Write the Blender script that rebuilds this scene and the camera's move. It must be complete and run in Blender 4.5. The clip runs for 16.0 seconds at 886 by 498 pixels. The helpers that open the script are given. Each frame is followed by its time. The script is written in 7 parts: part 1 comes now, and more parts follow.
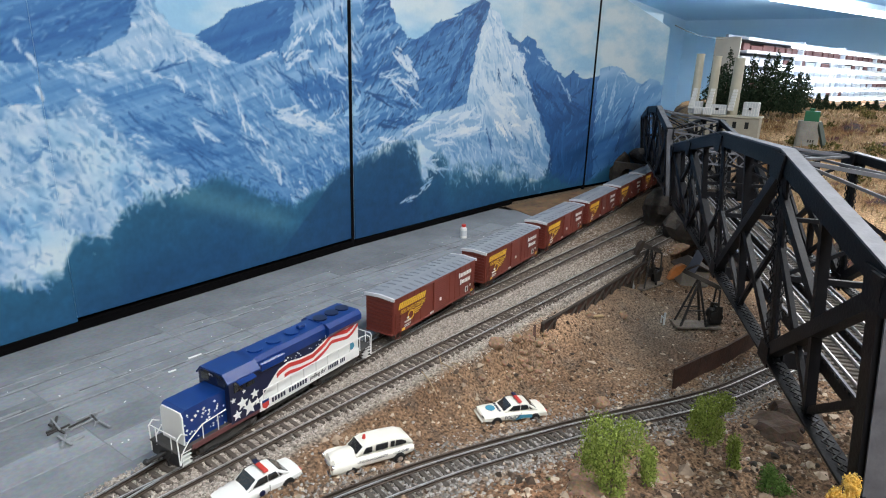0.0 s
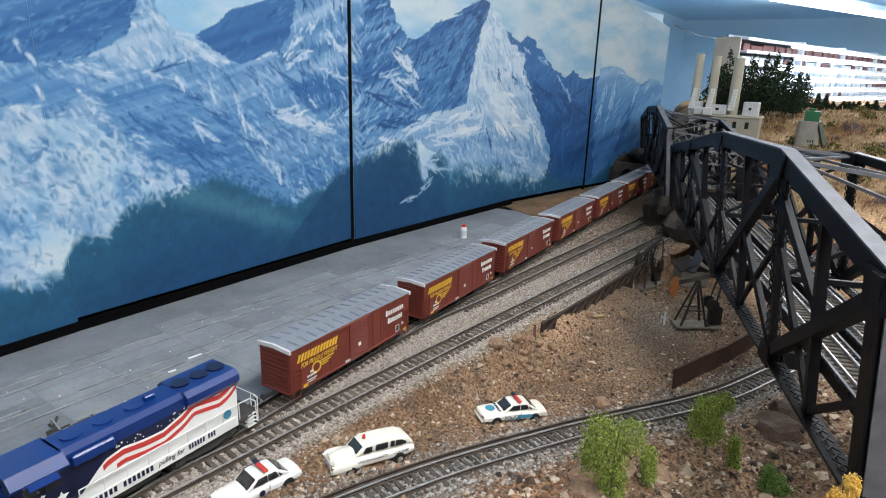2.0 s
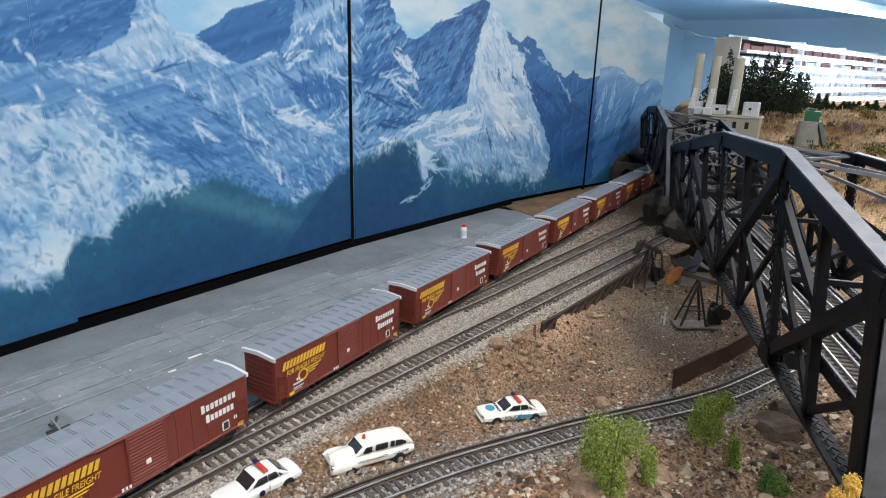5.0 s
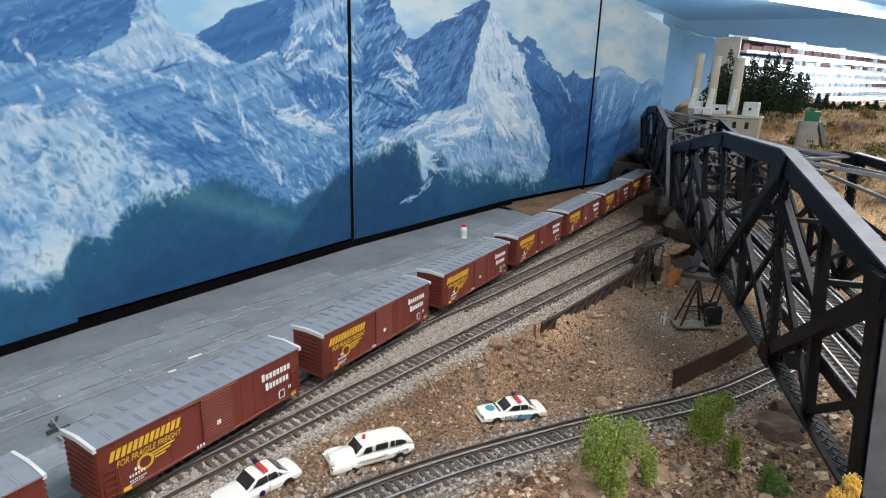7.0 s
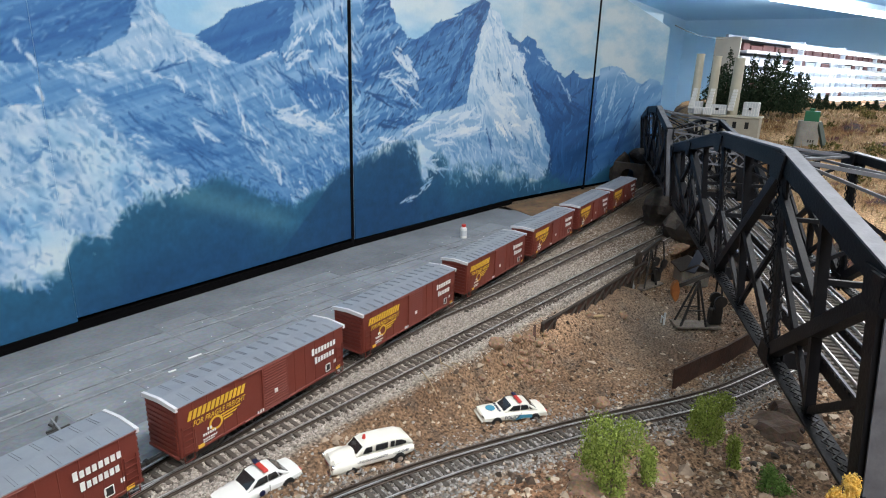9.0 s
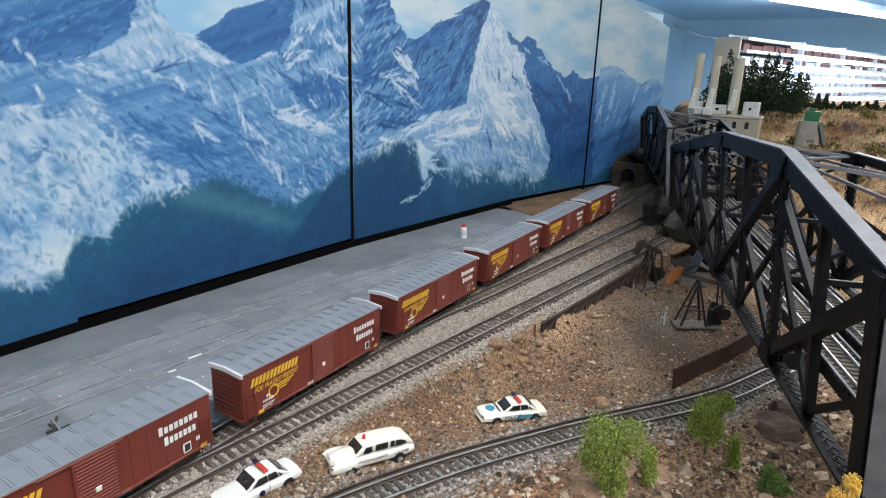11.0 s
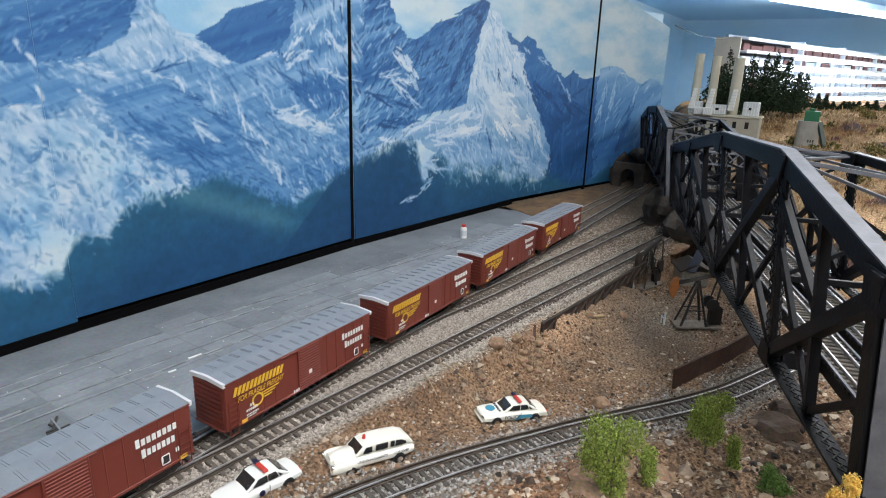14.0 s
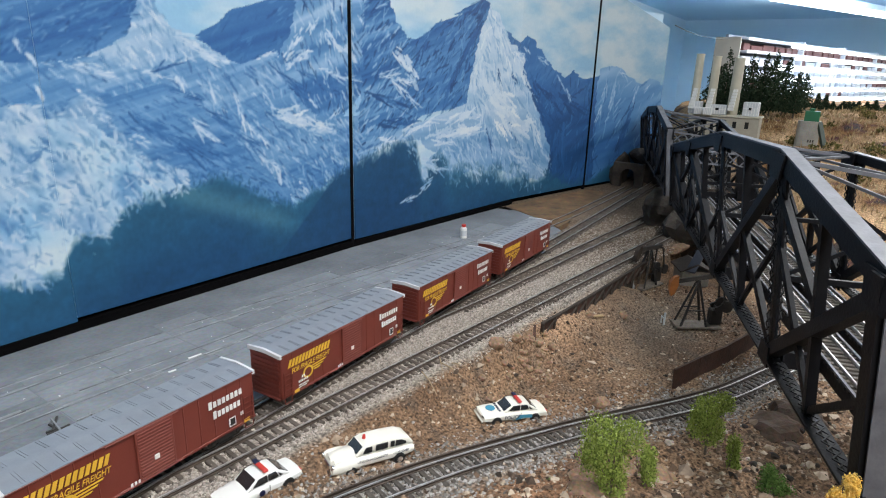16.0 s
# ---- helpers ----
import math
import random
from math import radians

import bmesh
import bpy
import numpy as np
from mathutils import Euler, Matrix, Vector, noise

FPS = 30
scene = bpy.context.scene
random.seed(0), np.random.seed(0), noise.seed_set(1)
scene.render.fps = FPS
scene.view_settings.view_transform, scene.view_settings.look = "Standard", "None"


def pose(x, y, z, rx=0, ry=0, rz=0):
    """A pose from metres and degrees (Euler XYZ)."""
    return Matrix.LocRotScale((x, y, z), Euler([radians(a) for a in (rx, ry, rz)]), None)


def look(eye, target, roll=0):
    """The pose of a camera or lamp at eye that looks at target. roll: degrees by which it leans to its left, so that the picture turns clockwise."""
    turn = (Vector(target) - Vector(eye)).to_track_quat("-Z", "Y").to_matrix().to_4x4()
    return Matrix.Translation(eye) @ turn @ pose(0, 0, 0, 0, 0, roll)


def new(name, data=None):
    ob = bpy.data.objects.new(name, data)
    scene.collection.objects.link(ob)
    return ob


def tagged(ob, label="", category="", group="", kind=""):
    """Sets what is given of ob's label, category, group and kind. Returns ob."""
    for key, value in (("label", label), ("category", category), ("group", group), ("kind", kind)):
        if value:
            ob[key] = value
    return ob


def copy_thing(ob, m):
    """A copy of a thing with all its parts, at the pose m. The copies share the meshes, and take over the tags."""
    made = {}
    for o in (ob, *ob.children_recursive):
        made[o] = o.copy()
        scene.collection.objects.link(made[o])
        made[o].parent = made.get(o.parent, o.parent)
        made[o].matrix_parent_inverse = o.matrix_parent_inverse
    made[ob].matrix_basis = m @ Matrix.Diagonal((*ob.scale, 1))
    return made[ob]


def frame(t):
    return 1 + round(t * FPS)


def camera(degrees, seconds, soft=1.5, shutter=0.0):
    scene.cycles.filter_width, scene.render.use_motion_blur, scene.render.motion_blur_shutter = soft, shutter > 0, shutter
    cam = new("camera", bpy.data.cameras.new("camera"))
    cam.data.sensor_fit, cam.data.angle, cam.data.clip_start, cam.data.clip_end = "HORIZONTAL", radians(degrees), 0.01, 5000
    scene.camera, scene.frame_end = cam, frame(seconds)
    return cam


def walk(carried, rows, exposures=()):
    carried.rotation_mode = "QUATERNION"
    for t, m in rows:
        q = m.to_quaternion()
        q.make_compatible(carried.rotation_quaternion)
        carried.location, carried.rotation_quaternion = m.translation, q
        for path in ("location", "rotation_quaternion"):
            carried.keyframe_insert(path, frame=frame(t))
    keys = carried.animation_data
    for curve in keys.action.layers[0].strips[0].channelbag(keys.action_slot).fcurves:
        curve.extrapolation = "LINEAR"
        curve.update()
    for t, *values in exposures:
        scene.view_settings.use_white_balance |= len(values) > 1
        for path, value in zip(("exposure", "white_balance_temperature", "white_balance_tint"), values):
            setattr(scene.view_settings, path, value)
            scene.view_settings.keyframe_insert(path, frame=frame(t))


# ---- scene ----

# ---------------- camera ----------------
cam = camera(73.0116, 16.0, soft=1.1)
EYE = Vector((-0.3942, -0.3278, 0.2556))
AIM = Vector((0.4202, 0.1755, -0.0332))
walk(cam, [(0.0, look(EYE, AIM, 1.658)), (16.0, look(EYE, AIM, 1.658))])

# ---------------- light ----------------
scene.view_settings.exposure = 0.0
world = bpy.data.worlds.new("room_air")
world.use_nodes = True
world.node_tree.nodes["Background"].inputs[0].default_value = (0.75, 0.87, 1.0, 1)
world.node_tree.nodes["Background"].inputs[1].default_value = 0.25
scene.world = world
CEIL = 0.98


def ceiling_lamp(x, y, sx, sy, power, rz=0.0):
    d = bpy.data.lights.new("tube_light", "AREA")
    d.shape, d.size, d.size_y, d.energy, d.color = "RECTANGLE", sx, sy, power, (0.965, 0.97, 0.975)
    o = new("tube_light", d)
    o.matrix_world = pose(x, y, CEIL - 0.1, 0, 0, rz)
    return o


LAMPS = [(0.05, -0.52, 1.25, 0.16, 13.6), (1.75, -0.95, 1.25, 0.16, 8.0), (-1.2, -0.75, 1.25, 0.16, 14.0),
         (3.6, -0.7, 1.25, 0.16, 80.0), (5.6, -1.3, 1.25, 0.16, 44.0)]
for x, y, sx, sy, pw in LAMPS:
    ceiling_lamp(x, y, sx, sy, pw)
# the hung strip over the far aisle also throws light up at the ceiling
up = ceiling_lamp(5.6, -0.3, 1.8, 0.16, 195.0, -24.0)
up.matrix_world = pose(5.6, -0.3, CEIL - 0.12, 180, 0, 24)


# ---------------- materials ----------------
def nodes_of(name):
    m = bpy.data.materials.new(name)
    m.use_nodes = True
    return m, m.node_tree.nodes, m.node_tree.links, m.node_tree.nodes["Principled BSDF"]


def mat(name, col, rough=0.6, metal=0.0, col2=None, scale=40.0, bump=0.0, bscale=200.0, fine=None, spec=0.5, rnd=0.0, coat=0.0):
    """Two scales of noise colour, a little bump; rnd varies by object."""
    m, N, L, b = nodes_of(name)
    b.inputs["Roughness"].default_value, b.inputs["Metallic"].default_value = rough, metal
    b.inputs["Specular IOR Level"].default_value = spec
    b.inputs["Coat Weight"].default_value = coat
    tc = N.new("ShaderNodeTexCoord")
    out = None
    if col2 is None:
        col2 = tuple(c * 0.8 for c in col)
    n1 = N.new("ShaderNodeTexNoise")
    n1.inputs["Scale"].default_value, n1.inputs["Detail"].default_value = scale, 6
    n1.inputs["Roughness"].default_value = 0.65
    L.new(tc.outputs["Object"], n1.inputs["Vector"])
    r = N.new("ShaderNodeValToRGB")
    r.color_ramp.elements[0].position, r.color_ramp.elements[1].position = 0.32, 0.68
    r.color_ramp.elements[0].color, r.color_ramp.elements[1].color = (*col2, 1), (*col, 1)
    L.new(n1.outputs["Fac"], r.inputs["Fac"])
    out = r.outputs["Color"]
    if fine:
        n2 = N.new("ShaderNodeTexNoise")
        n2.inputs["Scale"].default_value, n2.inputs["Detail"].default_value = bscale, 4
        L.new(tc.outputs["Object"], n2.inputs["Vector"])
        mx = N.new("ShaderNodeMix")
        mx.data_type, mx.blend_type = "RGBA", "OVERLAY"
        mx.inputs[0].default_value = fine
        L.new(out, mx.inputs[6])
        L.new(n2.outputs["Color"], mx.inputs[7])
        hs = N.new("ShaderNodeHueSaturation")
        L.new(mx.outputs[2], hs.inputs["Color"])
        out = mx.outputs[2]
    if rnd:
        oi = N.new("ShaderNodeObjectInfo")
        mr = N.new("ShaderNodeMapRange")
        mr.inputs["To Min"].default_value, mr.inputs["To Max"].default_value = 1 - rnd, 1 + rnd
        L.new(oi.outputs["Random"], mr.inputs["Value"])
        hv = N.new("ShaderNodeHueSaturation")
        L.new(mr.outputs["Result"], hv.inputs["Value"])
        L.new(out, hv.inputs["Color"])
        out = hv.outputs["Color"]
    L.new(out, b.inputs["Base Color"])
    if bump:
        nb = N.new("ShaderNodeTexNoise")
        nb.inputs["Scale"].default_value, nb.inputs["Detail"].default_value = bscale, 5
        L.new(tc.outputs["Object"], nb.inputs["Vector"])
        bp = N.new("ShaderNodeBump")
        bp.inputs["Strength"].default_value, bp.inputs["Distance"].default_value = bump, 0.002
        L.new(nb.outputs["Fac"], bp.inputs["Height"])
        L.new(bp.outputs["Normal"], b.inputs["Normal"])
    return m


def island_mat(name, cols, rough=0.85, bump=0.3):
    """Pieces of one mesh, each with a tone of its own."""
    m, N, L, b = nodes_of(name)
    b.inputs["Roughness"].default_value = rough
    b.inputs["Specular IOR Level"].default_value = 0.25
    g = N.new("ShaderNodeNewGeometry")
    r = N.new("ShaderNodeValToRGB")
    r.color_ramp.interpolation = "LINEAR"
    e = r.color_ramp.elements
    e[0].color, e[1].color = (*cols[0], 1), (*cols[-1], 1)
    for i, c in enumerate(cols[1:-1]):
        k = e.new((i + 1) / (len(cols) - 1))
        k.color = (*c, 1)
    L.new(g.outputs["Random Per Island"], r.inputs["Fac"])
    tc = N.new("ShaderNodeTexCoord")
    n = N.new("ShaderNodeTexNoise")
    n.inputs["Scale"].default_value, n.inputs["Detail"].default_value = 350, 4
    L.new(tc.outputs["Object"], n.inputs["Vector"])
    mx = N.new("ShaderNodeMix")
    mx.data_type, mx.blend_type = "RGBA", "OVERLAY"
    mx.inputs[0].default_value = 0.45
    L.new(r.outputs["Color"], mx.inputs[6])
    L.new(n.outputs["Fac"], mx.inputs[7])
    L.new(mx.outputs[2], b.inputs["Base Color"])
    bp = N.new("ShaderNodeBump")
    bp.inputs["Strength"].default_value, bp.inputs["Distance"].default_value = bump, 0.001
    L.new(n.outputs["Fac"], bp.inputs["Height"])
    L.new(bp.outputs["Normal"], b.inputs["Normal"])
    return m


def attr_mat(name, attr, rough=0.6, spec=0.3, nscale=300.0, amount=0.25, bump=0.15, bdist=0.001, spread=0.5):
    """Pigment laid down point by point, with grain on top."""
    m, N, L, b = nodes_of(name)
    b.inputs["Roughness"].default_value, b.inputs["Specular IOR Level"].default_value = rough, spec
    a = N.new("ShaderNodeAttribute")
    a.attribute_name = attr
    tc = N.new("ShaderNodeTexCoord")
    n = N.new("ShaderNodeTexNoise")
    n.inputs["Scale"].default_value, n.inputs["Detail"].default_value = nscale, 5
    L.new(tc.outputs["Object"], n.inputs["Vector"])
    mx = N.new("ShaderNodeMix")
    mx.data_type, mx.blend_type = "RGBA", "OVERLAY"
    mx.inputs[0].default_value = amount
    mr = N.new("ShaderNodeMapRange")
    mr.inputs["From Min"].default_value, mr.inputs["From Max"].default_value = 0.5 - spread, 0.5 + spread
    L.new(n.outputs["Fac"], mr.inputs["Value"])
    L.new(a.outputs["Color"], mx.inputs[6])
    L.new(mr.outputs["Result"], mx.inputs[7])
    L.new(mx.outputs[2], b.inputs["Base Color"])
    bp = N.new("ShaderNodeBump")
    bp.inputs["Strength"].default_value, bp.inputs["Distance"].default_value = bump, bdist
    L.new(n.outputs["Fac"], bp.inputs["Height"])
    L.new(bp.outputs["Normal"], b.inputs["Normal"])
    return m


def glow(name, col, strength):
    m, N, L, b = nodes_of(name)
    b.inputs["Emission Color"].default_value, b.inputs["Emission Strength"].default_value = (*col, 1), strength
    b.inputs["Base Color"].default_value = (*col, 1)
    return m


M_CARRED = mat("oxide_red_paint", (0.168, 0.034, 0.022), 0.5, 0, (0.145, 0.028, 0.019), 30, 0.05, 900)
M_ROOF = mat("galvanised_roof", (0.29, 0.31, 0.345), 0.45, 0.25, (0.24, 0.26, 0.295), 60, 0.05, 900)
M_ROOFEND = mat("pale_roof_edge", (0.72, 0.72, 0.74), 0.5)
M_BLACK = mat("black_metal", (0.016, 0.016, 0.018), 0.55, 0, (0.03, 0.027, 0.025), 80, 0.1, 600)
M_GREYRUN = mat("weathered_underframe", (0.06, 0.055, 0.05), 0.65, 0, (0.03, 0.028, 0.027), 90, 0.1, 600)
M_WHEEL = mat("wheel_steel", (0.14, 0.12, 0.11), 0.4, 0.7)
M_YELLOW = mat("yellow_lettering", (0.80, 0.47, 0.05), 0.5)
M_WHITE = mat("white_paint", (0.80, 0.80, 0.78), 0.35, 0, (0.76, 0.76, 0.73), 60)
M_BLUE = mat("gloss_blue_paint", (0.0015, 0.030, 0.175), 0.32, 0, (0.0012, 0.025, 0.15), 50, coat=0.2)
M_NAVY = mat("navy_paint", (0.006, 0.010, 0.045), 0.35, 0, (0.004, 0.008, 0.035), 50)
M_RED = mat("red_paint", (0.62, 0.05, 0.04), 0.4)
M_TEALDECAL = mat("teal_decal", (0.06, 0.28, 0.42), 0.4)
M_GLASSDARK = mat("dark_glazing", (0.02, 0.022, 0.025), 0.12, 0, (0.03, 0.03, 0.03), 40, coat=0.5)
M_CHROME = mat("chrome", (0.75, 0.75, 0.76), 0.18, 1.0)
M_TYRE = mat("tyre_rubber", (0.012, 0.012, 0.012), 0.7)
M_IVORY = mat("ivory_paint", (0.82, 0.80, 0.72), 0.3, 0, (0.78, 0.755, 0.67), 60, coat=0.3)
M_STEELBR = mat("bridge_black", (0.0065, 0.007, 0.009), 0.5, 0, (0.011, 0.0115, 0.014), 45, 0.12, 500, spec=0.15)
# paler copy of the bridge black: lamp light and some dust put into the colour
M_CHORDTOP = mat("dusty_lit_bridge_grey", (0.15, 0.155, 0.175), 0.55, 0, (0.08, 0.085, 0.10), 60, 0.1, 500)
M_RAIL = mat("rail_side", (0.10, 0.075, 0.058), 0.55, 0.4, (0.06, 0.045, 0.036), 120)
M_RAILTOP = mat("rail_head", (0.72, 0.71, 0.70), 0.42, 0.75)
M_TIE = mat("tie_plastic", (0.15, 0.122, 0.10), 0.8, 0, (0.075, 0.06, 0.05), 150, 0.3, 700, rnd=0.3)
M_TIEDARK = mat("tie_dark", (0.045, 0.038, 0.033), 0.75, 0, (0.085, 0.072, 0.06), 150, 0.3, 700, rnd=0.3)
M_RUST = mat("rusty_sheet", (0.075, 0.032, 0.02), 0.8, 0, (0.035, 0.018, 0.013), 70, 0.4, 400, fine=0.4)
M_WOODDK = mat("dark_timber", (0.05, 0.035, 0.026), 0.8, 0, (0.03, 0.022, 0.017), 120, 0.4, 400)
M_CONC = mat("pale_concrete", (0.40, 0.38, 0.34), 0.85, 0, (0.30, 0.285, 0.26), 60, 0.3, 400, fine=0.3)
M_CREAM = mat("cream_plastic", (0.56, 0.53, 0.42), 0.5, 0, (0.48, 0.45, 0.36), 30)
M_LTGREY = mat("light_grey_plastic", (0.62, 0.64, 0.66), 0.5, 0, (0.54, 0.56, 0.58), 60)
M_TANWALL = mat("tan_plant_wall", (0.40, 0.37, 0.30), 0.7, 0, (0.34, 0.31, 0.25), 50)
M_GREEN = mat("green_metal", (0.02, 0.16, 0.075), 0.4)
M_WALLBLUE = mat("sky_blue_wall", (0.54, 0.73, 0.87), 0.7, 0, (0.51, 0.70, 0.85), 2.0)
M_WALLCREAM = mat("cream_wall", (0.62, 0.58, 0.48), 0.8, 0, (0.57, 0.53, 0.44), 4)
M_CEIL = mat("blue_ceiling", (0.42, 0.62, 0.80), 0.7, 0, (0.38, 0.58, 0.77), 1.5)
M_ORANGE = mat("orange_paint", (0.55, 0.20, 0.05), 0.6, 0, (0.35, 0.13, 0.04), 150)
M_SHELF = mat("white_shelf", (0.50, 0.55, 0.63), 0.4)
M_SHELFRED = mat("maroon_goods", (0.12, 0.045, 0.045), 0.6)
# for the fluorescent tubes, and for the glare strips added to the shelving
M_TUBE = glow("tube_and_glare_glow", (0.95, 0.98, 1.0), 6.0)


# ---------------- mesh tools ----------------
class Geo:
    """Collects vertices and faces of one part."""

    def __init__(self):
        self.v, self.f = [], []

    def add(self, vs, fs):
        k = len(self.v)
        self.v += [tuple(p) for p in vs]
        self.f += [tuple(i + k for i in f) for f in fs]
        return self

    def box(self, c, s, bev=0.0, m=None):
        hx, hy, hz = s[0] / 2, s[1] / 2, s[2] / 2
        c = Vector(c)
        if bev <= 0:
            vs = [Vector((x, y, z)) for x in (-hx, hx) for y in (-hy, hy) for z in (-hz, hz)]
            fs = [(0, 1, 3, 2), (4, 6, 7, 5), (0, 4, 5, 1), (2, 3, 7, 6), (0, 2, 6, 4), (1, 5, 7, 3)]
        else:
            b = min(bev, hx * 0.9, hy * 0.9, hz * 0.9)
            vs, idx = [], {}
            for x in (-1, 1):
                for y in (-1, 1):
                    for z in (-1, 1):
                        for a in range(3):
                            p = [x * hx, y * hy, z * hz]
                            for q in range(3):
                                if q != a:
                                    p[q] -= (x, y, z)[q] * b
                            idx[(x, y, z, a)] = len(vs)
                            vs.append(Vector(p))
            fs = []
            for a in range(3):
                o1, o2 = (a + 1) % 3, (a + 2) % 3
                for s1 in (-1, 1):
                    ring = []
                    for (p, q) in ((-1, -1), (1, -1), (1, 1), (-1, 1)):
                        k = [0, 0, 0]
                        k[a], k[o1], k[o2] = s1, p, q
                        ring.append(idx[(*k, a)])
                    fs.append(tuple(ring if s1 > 0 else ring[::-1]))
                for p in (-1, 1):
                    for q in (-1, 1):
                        k0, k1 = [0, 0, 0], [0, 0, 0]
                        k0[a], k1[a] = -1, 1
                        k0[o1] = k1[o1] = p
                        k0[o2] = k1[o2] = q
                        quad = [idx[(*k0, o1)], idx[(*k1, o1)], idx[(*k1, o2)], idx[(*k0, o2)]]
                        fs.append(tuple(quad if p * q > 0 else quad[::-1]))
            for x in (-1, 1):
                for y in (-1, 1):
                    for z in (-1, 1):
                        t = [idx[(x, y, z, 0)], idx[(x, y, z, 1)], idx[(x, y, z, 2)]]
                        fs.append(tuple(t if x * y * z > 0 else t[::-1]))
        if m is not None:
            vs = [m @ v for v in vs]
        return self.add([c + v for v in vs], fs)

    def beam(self, p, q, w, h, up=(0, 0, 1)):
        p, q = Vector(p), Vector(q)
        d = (q - p).normalized()
        s = d.cross(Vector(up))
        if s.length < 1e-4:
            s = d.cross(Vector((1, 0, 0)))
        s.normalize()
        u = s.cross(d)
        vs = [a + s * (i * w / 2) + u * (j * h / 2) for a in (p, q) for i, j in ((-1, -1), (1, -1), (1, 1), (-1, 1))]
        return self.add(vs, [(3, 2, 1, 0), (4, 5, 6, 7), (0, 1, 5, 4), (1, 2, 6, 5), (2, 3, 7, 6), (3, 0, 4, 7)])

    def tube(self, p, q, r, n=8, r2=None, caps=True):
        p, q = Vector(p), Vector(q)
        r2 = r if r2 is None else r2
        d = (q - p).normalized()
        s = d.cross(Vector((0, 0, 1)))
        if s.length < 1e-4:
            s = Vector((1, 0, 0))
        s.normalize()
        u = s.cross(d)
        vs = []
        for a, rr in ((p, r), (q, r2)):
            for i in range(n):
                t = 2 * math.pi * i / n
                vs.append(a + (s * math.cos(t) + u * math.sin(t)) * rr)
        fs = [(i, (i + 1) % n, n + (i + 1) % n, n + i) for i in range(n)]
        if caps:
            fs += [tuple(range(n))[::-1], tuple(range(n, 2 * n))]
        return self.add(vs, fs)

    def wire(self, pts, r, n=5):
        for a, b in zip(pts[:-1], pts[1:]):
            self.tube(a, b, r, n)
        return self

    def prism(self, outline, axis, a, b):
        """Extrudes a closed outline of (u, v) along axis 'x', 'y' or 'z' from a to b."""
        n = len(outline)
        put = {"x": lambda u, v, w: (w, u, v), "y": lambda u, v, w: (u, w, v), "z": lambda u, v, w: (u, v, w)}[axis]
        vs = [put(u, v, a) for u, v in outline] + [put(u, v, b) for u, v in outline]
        fs = [(i, (i + 1) % n, n + (i + 1) % n, n + i) for i in range(n)] + [tuple(range(n))[::-1], tuple(range(n, 2 * n))]
        return self.add(vs, fs)

    def loft(self, rings, caps=True):
        n = len(rings[0])
        vs = [p for r in rings for p in r]
        fs = [(k * n + i, k * n + (i + 1) % n, (k + 1) * n + (i + 1) % n, (k + 1) * n + i) for k in range(len(rings) - 1) for i in range(n)]
        if caps:
            fs += [tuple(range(n))[::-1], tuple(range((len(rings) - 1) * n, len(rings) * n))]
        return self.add(vs, fs)

    def mesh(self, name, material, smooth=False):
        me = bpy.data.meshes.new(name)
        me.from_pydata(self.v, [], self.f)
        me.materials.append(material)
        bm = bmesh.new()
        bm.from_mesh(me)
        bmesh.ops.recalc_face_normals(bm, faces=bm.faces)
        bm.to_mesh(me)
        bm.free()
        if smooth:
            me.shade_smooth()
            me.set_sharp_from_angle(angle=radians(35))
        me.update()
        return me


def part(name, geo, material, parent=None, label="", smooth=False, m=None):
    ob = new(name, geo.mesh(name, material, smooth))
    if parent is not None:
        ob.parent = parent
    if m is not None:
        ob.matrix_basis = m
    return tagged(ob, label)


def thing(name, label, category, group="", m=None, kind=""):
    ob = new(name)
    ob.empty_display_size = 0.01
    if m is not None:
        ob.matrix_basis = m
    return tagged(ob, label, category, group, kind)


def writing(name, text, size, material, parent, m, label="", shear=0.0, thick=0.0001):
    cu = bpy.data.curves.new(name, "FONT")
    cu.body, cu.size, cu.extrude, cu.shear = text, size, thick, shear
    cu.align_x, cu.align_y = "CENTER", "CENTER"
    tmp = new("temp_text", cu)
    bpy.context.view_layer.update()
    me = bpy.data.meshes.new_from_object(tmp.evaluated_get(bpy.context.evaluated_depsgraph_get()))
    bpy.data.objects.remove(tmp)
    me.materials.clear()
    me.materials.append(material)
    ob = new(name, me)
    ob.parent, ob.matrix_basis = parent, m
    return tagged(ob, label)


def bars(g, x0, x1, z, h, y, n, gaps=(), lean=0.0, th=0.0003, gap=0.21):
    """A row of plain letter-sized bars on a side wall."""
    w = (x1 - x0) / n
    for i in range(n):
        if i in gaps:
            continue
        a, b, q = x0 + i * w + w * gap, x0 + (i + 1) * w - w * gap, lean * h / 2
        g.prism([(a - q, z - h / 2), (b - q, z - h / 2), (b + q, z + h / 2), (a + q, z + h / 2)], "y", y - th, y)
    return g


def letters(parent, x0, x1, z, h, y, n, material, lean, gap):
    """A row of plain letter-sized bars, each a part of its own."""
    w = (x1 - x0) / n
    for i in range(n):
        part("letter_bar", bars(Geo(), x0 + i * w, x0 + (i + 1) * w, z, h, y, 1, (), lean, 0.0003, gap), material, parent)


# ---------------- the lie of the land ----------------
def y_b(x):
    return -0.0475 - 0.1445 * x


def y_a(x):
    """Straight leg of the turnout, which leaves the main line to the right."""
    if x < 0.02:
        return 0.0
    if x < 0.20:
        return -0.0195 * ((x - 0.02) / 0.18) ** 1.7
    return -0.0195 - 0.0985 * (x - 0.20) - 0.01 * (x - 0.2)


